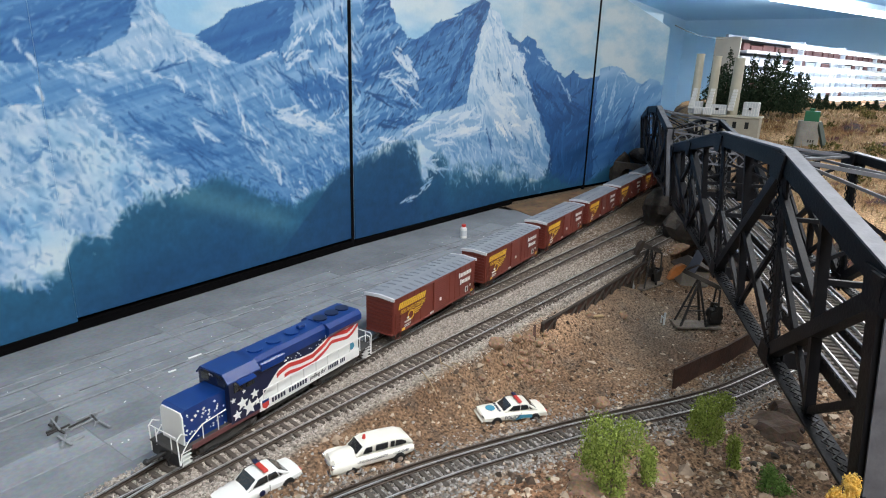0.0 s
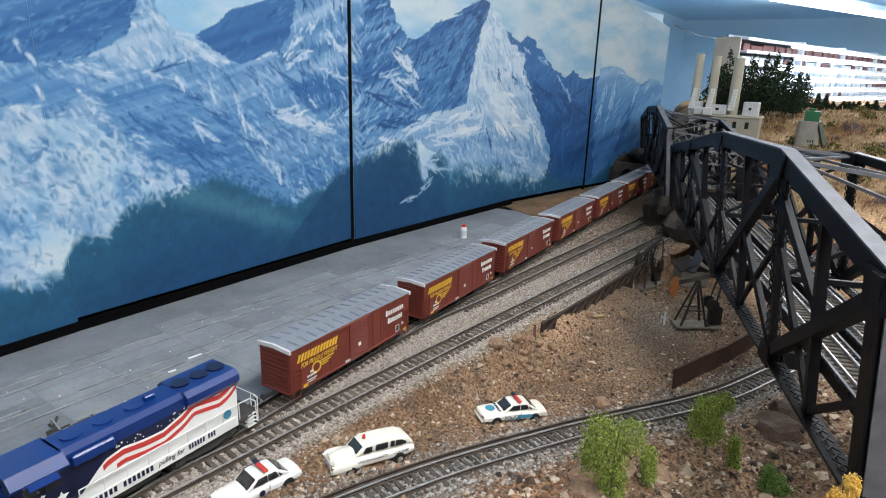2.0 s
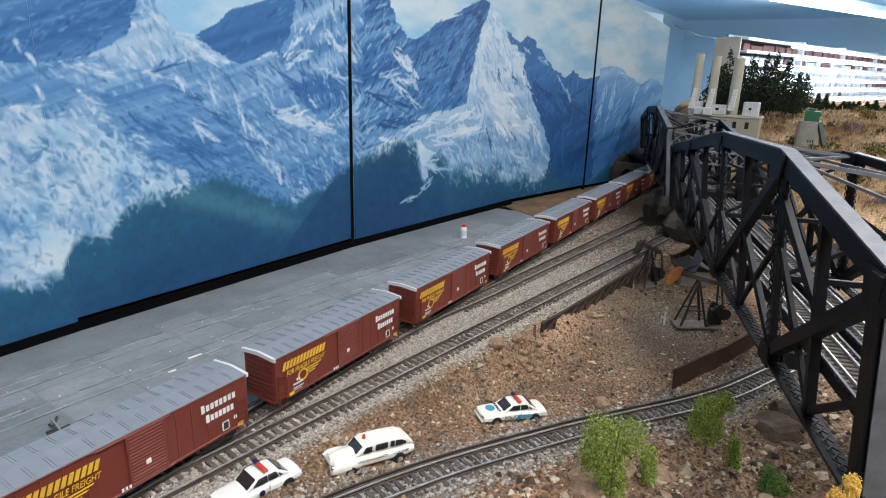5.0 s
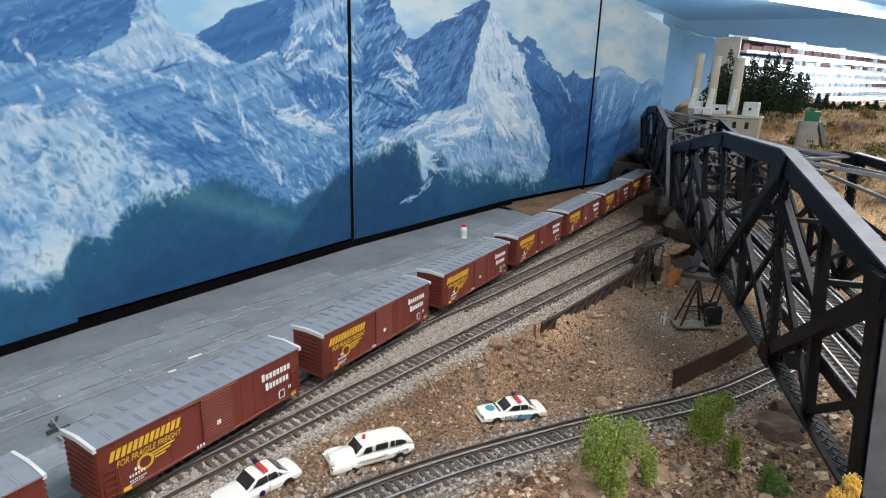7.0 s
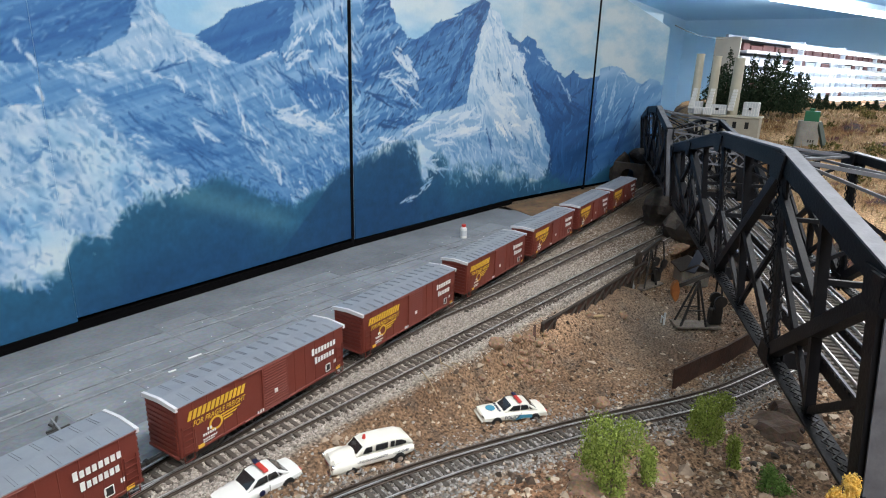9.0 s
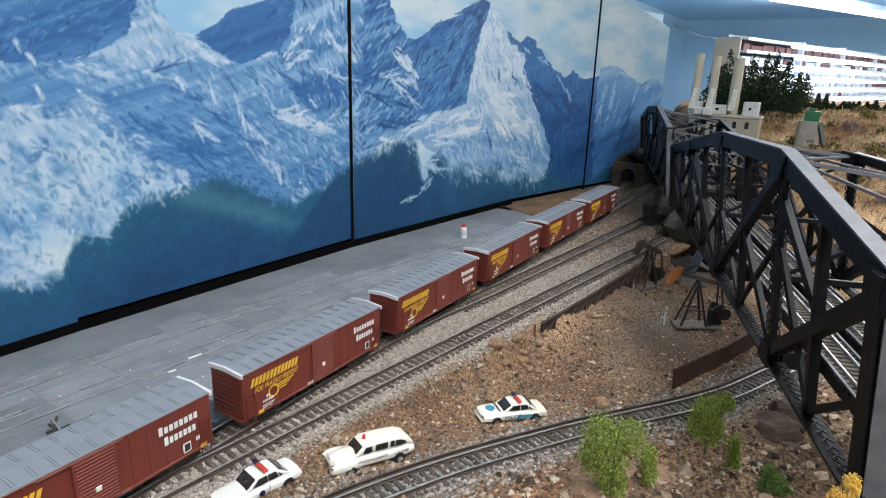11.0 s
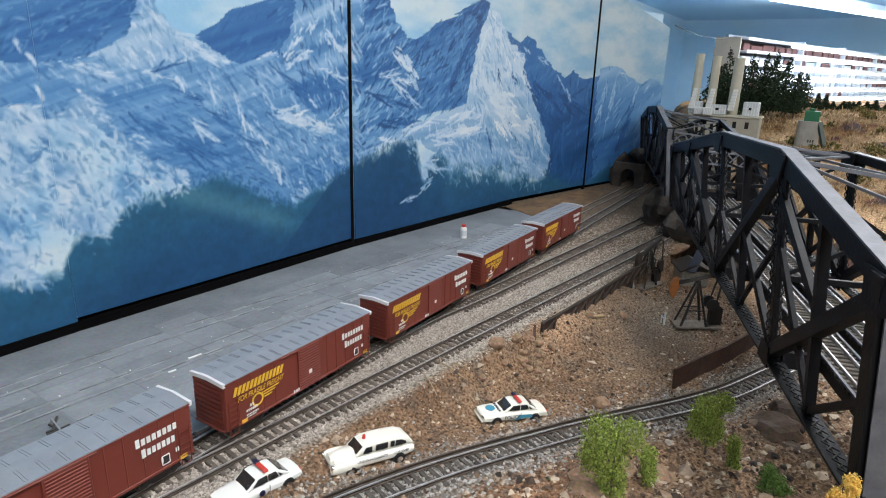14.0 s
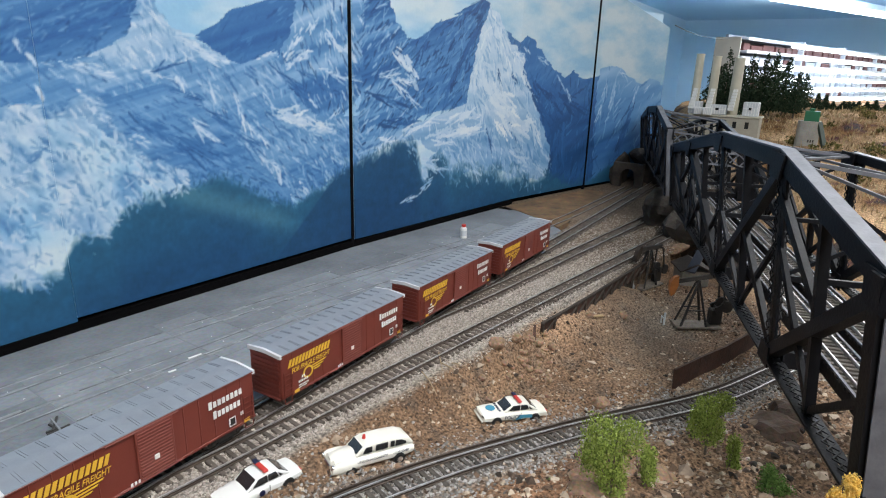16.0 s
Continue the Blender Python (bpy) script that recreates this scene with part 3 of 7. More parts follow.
def boxcar():
    c = thing("boxcar", "oxide red model boxcar with silver roof and yellow slogan lettering", "boxcar", "boxcars of the train")
    L, W, H, B = CAR_L, CAR_W, CAR_H, CAR_B
    y = W / 2
    g = Geo().box((L / 2, 0, (H + B) / 2), (L, W, H - B), 0.0006)
    body = part("body", g, M_CARRED, c, "oxide red sides")
    for s in (-1, 1):
        part("side_sill", Geo().box((L / 2, s * (y + 0.0001), B + 0.0008), (L - 0.02, 0.0009, 0.0022), 0.0003), M_CARRED, body)
    for k in range(1, 14):
        if 5 <= k <= 8:
            continue
        part("side_rib", Geo().box((k * L / 14, -y - 0.00005, (H + B) / 2), (0.0008, 0.0005, H - B - 0.003), 0.0002), M_CARRED, body)
    for e, s in ((0, -1), (L, 1)):
        for k in range(9):
            z = B + 0.004 + k * (H - B - 0.006) / 8.4
            part("end_rib", Geo().prism([(-y + 0.0016, z - 0.0010), (y - 0.0016, z - 0.0010), (y - 0.0022, z + 0.0010), (-y + 0.0022, z + 0.0010)], "x", e - 0.0001, e + s * 0.0011), M_CARRED, body)
    part("end_sill", Geo().box((-0.0008, 0, B + 0.0004), (0.0016, W * 0.94, 0.0022), 0.0004), M_CARRED, c)
    part("end_sill", Geo().box((L + 0.0008, 0, B + 0.0004), (0.0016, W * 0.94, 0.0022), 0.0004), M_CARRED, c)
    # roof with raised seams and pale ends
    rp = [(-y - 0.0006, H - 0.0006), (-y - 0.0006, H + 0.0004), (0, H + 0.0018), (y + 0.0006, H + 0.0004), (y + 0.0006, H - 0.0006)]
    roof = part("roof", Geo().prism(rp, "x", 0.0008, L - 0.0008), M_ROOF, c, "silver grey ribbed roof")
    for k in range(1, 15):
        x = k * L / 15
        g = Geo()
        for s in (-1, 1):
            for dx in (-0.0008, 0.0008):
                g.beam((x + dx, s * (y - 0.0012), H + 0.0007), (x + dx, s * 0.0040, H + 0.00160), 0.0004, 0.0005)
        part("roof_seam", g, M_ROOF, roof)
    for e in (-0.0004, L + 0.0004):
        part("roof_end", Geo().prism([(-y - 0.0008, H - 0.0022), (-y - 0.0008, H + 0.0007), (0, H + 0.0022), (y + 0.0008, H + 0.0007), (y + 0.0008, H - 0.0022), (0, H - 0.0010)], "x", e - 0.0010, e + 0.0010), M_ROOFEND, c, "pale worn roof end")
    part("eave", Geo().box((L / 2, -y - 0.0004, H - 0.0007), (L, 0.0009, 0.0009), 0.0002), M_CARRED, c)
    # sliding door
    x0, x1 = L * 0.432, L * 0.590
    for s in (-1, 1):
        yd = s * (y + 0.0006)
        d = part("door", Geo().box(((x0 + x1) / 2, yd, (H + B) / 2 - 0.0004), (x1 - x0, 0.0012, H - B - 0.0030), 0.0003), M_CARRED, c, "corrugated sliding door")
        for k in range(15):
            z = B + 0.003 + k * (H - B - 0.0065) / 14
            part("door_rib", Geo().prism([(yd - 0.0000, z - 0.0007), (yd + s * 0.0012, z), (yd - 0.0000, z + 0.0007)], "x", x0 + 0.0014, x1 - 0.0014), M_CARRED, d)
        part("door_rail", Geo().box((L * 0.47, yd, B + 0.0010), (L * 0.30, 0.0016, 0.0012), 0.0003), M_CARRED, c)
        part("door_rail", Geo().box((L * 0.47, yd, H - 0.0016), (L * 0.30, 0.0016, 0.0010), 0.0003), M_CARRED, c)
        part("latch", Geo().box((x0 + 0.0118, yd + s * 0.0014, B + 0.0135), (0.0034, 0.0008, 0.0034), 0.0004), M_WHITE, d, "white placard on the door")
        # ladders at both ends
        for xa in (0.0022, L - 0.0095):
            g = Geo()
            for k in range(5):
                g.beam((xa, yd + s * 0.0003, B + 0.003 + k * 0.0042), (xa + 0.0072, yd + s * 0.0003, B + 0.003 + k * 0.0042), 0.0005, 0.0005)
            for q in (xa, xa + 0.0072):
                g.beam((q, yd, B + 0.001), (q, yd, B + 0.0225), 0.0006, 0.0006, (1, 0, 0))
            g.wire([(xa, yd, B), (xa, yd, B - 0.0040), (xa + 0.0070, yd, B - 0.0040), (xa + 0.0070, yd, B)], 0.0004)
            part("ladder", g, M_CARRED, c)
    ya = -y - 0.0008
    # slogan: plain bars for the trade name, legible line below
    letters(c, 0.0065, 0.0520, H - 0.0092, 0.0062, ya, 13, M_YELLOW, 0.35, 0.16)
    writing("slogan", "FOR FRAGILE FREIGHT", 0.0056, M_YELLOW, c, Matrix.Translation((0.0305, ya - 0.0001, H - 0.0163)) @ pose(0, 0, 0, 90) @ Matrix.Diagonal((0.74, 1, 1, 1)), "yellow lettering", 0.3)
    g = Geo()
    a = [(0.0270 + 0.0055 * math.cos(t), H - 0.0235 + 0.0052 * math.sin(t)) for t in np.linspace(0, 2 * math.pi, 20, endpoint=False)]
    b = [(0.0270 + 0.0038 * math.cos(t), H - 0.0235 + 0.0036 * math.sin(t)) for t in np.linspace(0, 2 * math.pi, 20, endpoint=False)]
    for i in range(20):
        j = (i + 1) % 20
        g.add([(a[i][0], ya, a[i][1]), (a[j][0], ya, a[j][1]), (b[j][0], ya, b[j][1]), (b[i][0], ya, b[i][1])], [(0, 1, 2, 3)])
    for k in range(3):
        g.prism([(0.031 + 0.001 * k, H - 0.0196 - k * 0.0020), (0.0475 - 0.0035 * k, H - 0.0190 - k * 0.0022), (0.0465 - 0.0035 * k, H - 0.0200 - k * 0.0022), (0.031 + 0.001 * k, H - 0.0206 - k * 0.0020)], "y", ya - 0.0002, ya)
    part("emblem", g, M_YELLOW, c, "yellow ring emblem with speed stripes")
    letters(c, 0.1175, 0.1205, H - 0.0096, 0.0056, ya, 1, M_WHITE, 0.0, 0.08)
    letters(c, 0.1208, 0.1450, H - 0.0100, 0.0042, ya, 7, M_WHITE, 0.0, 0.15)
    letters(c, 0.1205, 0.1235, H - 0.0178, 0.0056, ya, 1, M_WHITE, 0.0, 0.08)
    letters(c, 0.1238, 0.1430, H - 0.0182, 0.0042, ya, 6, M_WHITE, 0.0, 0.15)
    g = Geo()
    bars(g, 0.0195, 0.0235, B + 0.0122, 0.0020, ya, 2)
    bars(g, 0.0160, 0.0265, B + 0.0090, 0.0017, ya, 6)
    bars(g, 0.0160, 0.0270, B + 0.0057, 0.0010, ya, 8)
    bars(g, 0.0160, 0.0250, B + 0.0040, 0.0008, ya, 7)
    bars(g, 0.0610, 0.0680, B + 0.0028, 0.0022, ya, 3)
    bars(g, 0.1320, 0.1340, B + 0.0080, 0.0030, ya, 1)
    bars(g, 0.1420, 0.1450, B + 0.0100, 0.0028, ya, 2)
    part("data_marks", g, M_WHITE, c, "small white data marks")
    g = Geo()
    for (x, z, w, h) in ((0.1355, B + 0.0072, 0.0050, 0.0060),):
        for k in (-1, 1):
            g.box((x + k * w / 2, ya, z), (0.0006, 0.0003, h)).box((x, ya, z + k * h / 2), (w, 0.0003, 0.0006))
    part("panel_frame", g, M_WHITE, c, "white outlined square mark")
    part("panel", Geo().box((0.1355, ya + 0.0001, B + 0.0072), (0.0044, 0.0002, 0.0054)), M_BLACK, c, "black stencil square")
    for xq in (0.0145, 0.1475):
        part("reflector", Geo().box((xq, ya, B + 0.0024), (0.0048, 0.0003, 0.0026)), M_YELLOW, c, "yellow reflector label")
    # underside
    g = Geo().box((L / 2, 0, B - 0.0006), (L * 0.98, 0.008, 0.0030), 0.0005)
    for k in range(6):
        g.box((L * (0.2 + 0.12 * k), 0, B), (0.0015, W * 0.9, 0.0016))
    g.box((L * 0.52, -0.006, B - 0.002), (0.012, 0.006, 0.005), 0.001)
    part("underframe", g, M_GREYRUN, c)
    truck(c, 0.0225)
    truck(c, L - 0.0225)
    coupler(c, 0, -1)
    coupler(c, L, 1)
    return c


def locomotive():
    t = thing("diesel_locomotive", "blue and white model diesel locomotive with red striped wave", "locomotive")
    zs = 0.0145
    part("frame", Geo().box((0.1035, 0, zs - 0.0012), (0.190, 0.0300, 0.0036), 0.0006).box((0.104, 0, 0.0098), (0.14, 0.012, 0.006), 0.001), M_GREYRUN, t)
    # white side sill panel
    for s in (-1, 1):
        part("side_sill", Geo().box((0.129, s * 0.0153, 0.0150), (0.112, 0.0009, 0.0078), 0.0003), M_WHITE, t, "white side sill with lettering bars")
        part("sill_edge", Geo().box((0.045, s * 0.0153, 0.0138), (0.056, 0.0009, 0.0042), 0.0003), M_SHELFRED, t, "dark red sill stripe")
    part("fuel_tank", Geo().prism([(-0.0125, 0.0115), (-0.0135, 0.0075), (-0.0100, 0.0035), (0.0100, 0.0035), (0.0135, 0.0075), (0.0125, 0.0115)], "x", 0.080, 0.126), M_GREYRUN, t)
    # short hood
    part("nose", Geo().prism([(0.0150, zs), (0.0150, 0.0385), (0.0175, 0.0400), (0.0480, 0.0400), (0.0480, zs)], "y", -0.0112, 0.0112), M_BLUE, t, "blue short hood")
    part("nose_front", Geo().prism([(-0.0114, zs), (0.0114, zs), (0.0114, 0.0360), (0.0095, 0.0385), (-0.0095, 0.0385), (-0.0114, 0.0360)], "x", 0.0140, 0.0150), M_WHITE, t, "white nose front")
    for s in (-1, 1):
        g = Geo()
        r = random.Random(5)
        for _ in range(70):
            x, z = r.uniform(0.0155, 0.068), r.uniform(zs + 0.001, 0.036)
            q = r.uniform(0.0004, 0.0011)
            if x > 0.0475:
                continue
            g.prism([(x - q, z), (x, z - q), (x + q, z), (x, z + q)], "y", s * 0.0112, s * 0.0116)
        part("confetti", g, M_WHITE, t, "white star and speckle decal")
    # cab
    cab = part("cab", Geo().prism([(-0.0160, zs), (0.0160, zs), (0.0160, 0.0460), (0.0105, 0.0508), (-0.0105, 0.0508), (-0.0160, 0.0460)], "x", 0.0480, 0.0735), M_NAVY, t, "dark blue cab")
    part("cab_roof", Geo().prism([(-0.0168, 0.0456), (-0.0112, 0.0510), (0.0112, 0.0510), (0.0168, 0.0456), (0.0168, 0.0467), (0.0116, 0.0524), (-0.0116, 0.0524), (-0.0168, 0.0467)], "x", 0.0465, 0.0750), M_BLUE, cab, "bright blue cab roof")
    for s in (-1, 1):
        for xq in (0.0555, 0.0660):
            part("window", Geo().box((xq, s * 0.0160, 0.0410), (0.0075, 0.0006, 0.0080), 0.0003), M_GLASSDARK, cab)
        part("window", Geo().box((0.0478, s * 0.0085, 0.0450), (0.0006, 0.0085, 0.0056), 0.0002), M_GLASSDARK, cab)
        part("number_board", Geo().box((0.0474, s * 0.0060, 0.0488), (0.0010, 0.0060, 0.0022), 0.0003), M_BLACK, cab)
        part("awning", Geo().box((0.0610, s * 0.0185, 0.0448), (0.0150, 0.0045, 0.0010), 0.0003, pose(0, 0, 0, -s * 28).to_3x3().to_4x4()), M_BLUE, cab, "blue sun awning")
    part("headlight", Geo().tube((0.0470, -0.0012, 0.0490), (0.0462, -0.0012, 0.0490), 0.0011, 10).tube((0.0470, 0.0012, 0.0490), (0.0462, 0.0012, 0.0490), 0.0011, 10), M_CHROME, cab)
    # long hood
    hood = part("long_hood", Geo().prism([(-0.0112, zs), (0.0112, zs), (0.0112, 0.0490), (0.0088, 0.0520), (-0.0088, 0.0520), (-0.0112, 0.0490)], "x", 0.0735, 0.1880), M_NAVY, t, "navy long hood")
    part("hood_top", Geo().prism([(-0.0115, 0.0420), (-0.0115, 0.0492), (-0.0090, 0.0524), (0.0090, 0.0524), (0.0115, 0.0492), (0.0115, 0.0420)], "x", 0.0737, 0.1884), M_BLUE, hood, "bright blue hood top")
    part("radiator", Geo().prism([(-0.0118, 0.0400), (-0.0158, 0.0450), (-0.0158, 0.0500), (-0.0120, 0.0530), (0.0120, 0.0530), (0.0158, 0.0500), (0.0158, 0.0450), (0.0118, 0.0400)], "x", 0.1480, 0.1885), M_BLUE, hood, "flared blue radiator section")
    part("air_intake", Geo().box((0.0900, -0.0122, 0.0440), (0.0240, 0.0032, 0.0070), 0.0010).box((0.0900, 0.0122, 0.0440), (0.0240, 0.0032, 0.0070), 0.0010), M_BLUE, hood)
    for xq in (0.0850, 0.1030, 0.1220):
        part("dynamic_fan", Geo().tube((xq, 0, 0.0522), (xq, 0, 0.0536), 0.0058, 18), M_BLUE, hood)
    for xq in (0.1540, 0.1680, 0.1810):
        part("radiator_fan", Geo().tube((xq, 0, 0.0528), (xq, 0, 0.0542), 0.0060, 18), M_NAVY, hood)
    part("exhaust", Geo().box((0.1320, 0, 0.0540), (0.0070, 0.0040, 0.0034), 0.0006), M_BLUE, hood)
    # painted wave on the hood side
    wave = [(0.0735, 0.0185), (0.081, 0.0215), (0.088, 0.0285), (0.096, 0.0350), (0.106, 0.0372), (0.120, 0.0350), (0.132, 0.0345), (0.146, 0.0390), (0.154, 0.0440), (0.163, 0.0425), (0.174, 0.0405), (0.181, 0.0430), (0.1880, 0.0480)]
    wx = np.linspace(0.0735, 0.1880, 46)
    wz = np.interp(wx, [q[0] for q in wave], [q[1] for q in wave])
    for s in (-1, 1):
        y0 = s * 0.0116
        part("white_wave", Geo().prism(list(zip(wx, wz)) + [(0.1880, zs), (0.0735, zs)], "y", y0 - 0.0003, y0), M_WHITE, hood, "white wave painted on the hood")
        for k, (lo, hi, xa) in enumerate(((0.0014, 0.0048, 8), (0.0076, 0.0104, 11))):
            up, dn = list(zip(wx[xa:], wz[xa:] - lo)), list(zip(wx[xa:], wz[xa:] - hi))
            part("red_stripe", Geo().prism(up + dn[::-1], "y", y0 - 0.0005 if s < 0 else y0, y0 if s < 0 else y0 + 0.0005), M_RED, hood, "red wave stripe")
        g = Geo()
        r = random.Random(9)
        for _ in range(38):
            x = r.uniform(0.095, 0.186)
            z = np.interp(x, wx, wz) + r.uniform(0.0012, 0.0050)
            q = r.uniform(0.0004, 0.0008)
            g.prism([(x - q, z), (x, z - q), (x + q, z), (x, z + q)], "y", y0 - 0.0003, y0)
        part("star_decal", g, M_WHITE, hood, "small white stars")
        g = Geo()
        r = random.Random(12)
        for (x, z, q) in ((0.058, 0.0265, 0.0050), (0.064, 0.0205, 0.0062), (0.053, 0.0195, 0.0040), (0.069, 0.0290, 0.0038), (0.0505, 0.0320, 0.0022), (0.060, 0.0350, 0.0016), (0.071, 0.0220, 0.0030)):
            star = []
            for i in range(10):
                a, rr = math.pi / 2 + i * math.pi / 5, q if i % 2 == 0 else q * 0.45
                star.append((x + rr * math.cos(a), z + rr * math.sin(a)))
            g.prism(star, "y", s * 0.0160, s * 0.0164)
        part("cab_stars", g, M_WHITE, cab, "large white stars on the cab side")
    g = Geo()
    bars(g, 0.0840, 0.1210, 0.0160, 0.0036, -0.0158, 13, (5,))
    bars(g, 0.1450, 0.1660, 0.0160, 0.0036, -0.0158, 10, (6,))
    part("railroad_name", g, M_NAVY, t, "dark blue letter bars")
    writing("pulling_for", "pulling for", 0.0052, M_GREYRUN, t, Matrix.Translation((0.1330, -0.0159, 0.0160)) @ pose(0, 0, 0, 90) @ Matrix.Diagonal((0.85, 1, 1, 1)), "grey script lettering", 0.25)
    part("shield", Geo().prism([(0.0755, 0.0175), (0.0755, 0.0140), (0.0785, 0.0120), (0.0815, 0.0140), (0.0815, 0.0175)], "y", -0.0161, -0.0157), M_RED, t, "red and blue shield emblem")
    part("shield_cap", Geo().box((0.0785, -0.0160, 0.0184), (0.0060, 0.0004, 0.0018)), M_BLUE, t)
    part("round_emblem", Geo().tube((0.1790, -0.0120, 0.0215), (0.1790, -0.0125, 0.0215), 0.0032, 18), M_TEALDECAL, t, "round blue emblem")
    # walkway rails, steps, pilots
    g = Geo()
    for s in (-1, 1):
        y = s * 0.0150
        xs_ = [0.078 + 0.0136 * k for k in range(9)]
        for x in xs_:
            g.tube((x, y, zs), (x, y, zs + 0.0125), 0.00040, 5)
        g.tube((xs_[0], y, zs + 0.0125), (xs_[-1], y, zs + 0.0125), 0.00042, 5)
        g.wire([(0.0450, y, zs + 0.0135), (0.0260, y, zs + 0.0120), (0.0150, y, zs + 0.0050), (0.0090, y, zs - 0.002), (0.0080, y, zs - 0.009)], 0.00045)
        for x in (0.026, 0.038):
            g.tube((x, y, zs), (x, y, zs + 0.012), 0.0004, 5)
        g.wire([(xs_[-1], y, zs + 0.0125), (0.1960, y, zs + 0.0120), (0.2010, y, zs + 0.008), (0.2015, y, zs - 0.009)], 0.00045)
        g.wire([(0.0075, y, zs - 0.009), (0.0070, y, zs + 0.0100), (0.0100, y, zs + 0.0130), (0.0145, y, zs + 0.0100)], 0.00045)
        g.wire([(0.2025, y, zs - 0.009), (0.2030, y, zs + 0.0100), (0.2000, y, zs + 0.0130)], 0.00045)
    for x in (0.0072, 0.2030):
        for y in (-0.008, 0.008):
            g.tube((x, y, zs - 0.002), (x, y, zs + 0.0110), 0.0004, 5)
        g.tube((x, -0.013, zs + 0.0110), (x, 0.013, zs + 0.0110), 0.0004, 5)
    part("handrail", g, M_WHITE, t, "white wire handrails")
    for x, s in ((0.0085, -1), (0.2015, 1)):
        part("pilot", Geo().box((x, 0, 0.0090), (0.0020, 0.0300, 0.0110), 0.0005), M_BLACK, t)
        for q in (-1, 1):
            g = Geo()
            for k in range(4):
                g.box((x - s * 0.004, q * 0.0130, 0.0042 + 0.0030 * k), (0.0075, 0.0046, 0.0006))
            part("step", g, M_WHITE, t, "white edged step well")
        part("air_hose", Geo().wire([(x + s * 0.001, 0.005, 0.009), (x + s * 0.003, 0.005, 0.007), (x + s * 0.003, 0.0055, 0.003)], 0.0006).wire([(x + s * 0.001, -0.005, 0.009), (x + s * 0.003, -0.005, 0.007), (x + s * 0.003, -0.0055, 0.003)], 0.0006), M_BLACK, t)
    part("rear_platform", Geo().box((0.1955, 0, zs), (0.0150, 0.0290, 0.0010), 0.0002), M_GREYRUN, t)
    part("front_platform", Geo().box((0.0105, 0, zs), (0.0090, 0.0290, 0.0010), 0.0002), M_GREYRUN, t)
    truck(t, 0.0480, 0.0400, 3, 0.0058)
    truck(t, 0.1610, 0.0400, 3, 0.0058)
    coupler(t, 0.0075, -1)
    coupler(t, 0.2025, 1)
    return t


loco = locomotive()
CARS = [boxcar()]
for k in range(1, 8):
    CARS.append(copy_thing(CARS[0], pose(k * PITCH, 0, 0)))


# ---------------- truss bridge ----------------
BR_W, LEAN = 0.110, radians(6.0)


def bp(s, off, h):
    """A place on the bridge: along it, across it to the right, above its lower chord."""
    q = BR_P + BR_U * s - BR_V * off
    q = q + BR_V * h * math.sin(LEAN)
    return Vector((q[0], q[1], BR_Z + h * math.cos(LEAN)))


def laced(g, a, b, w, d, n, side):
    """A latticed column: two flanges with zigzag lacing."""
    a, b, side = Vector(a), Vector(b), Vector(side).normalized()
    for s in (-1, 1):
        g.beam(a + side * s * w / 2, b + side * s * w / 2, 0.0016, d, side)
    for k in range(n):
        p, q = a.lerp(b, k / n), a.lerp(b, (k + 1) / n)
        s = 1 if k % 2 else -1
        dd = (b - a).normalized().cross(side) * d * 0.5
        for e in (-1, 1):
            g.beam(p + side * s * w / 2 + dd * e, q - side * s * w / 2 + dd * e, 0.0007, 0.0007)
            g.beam(p - side * s * w / 2 + dd * e, q + side * s * w / 2 + dd * e, 0.0007, 0.0007)


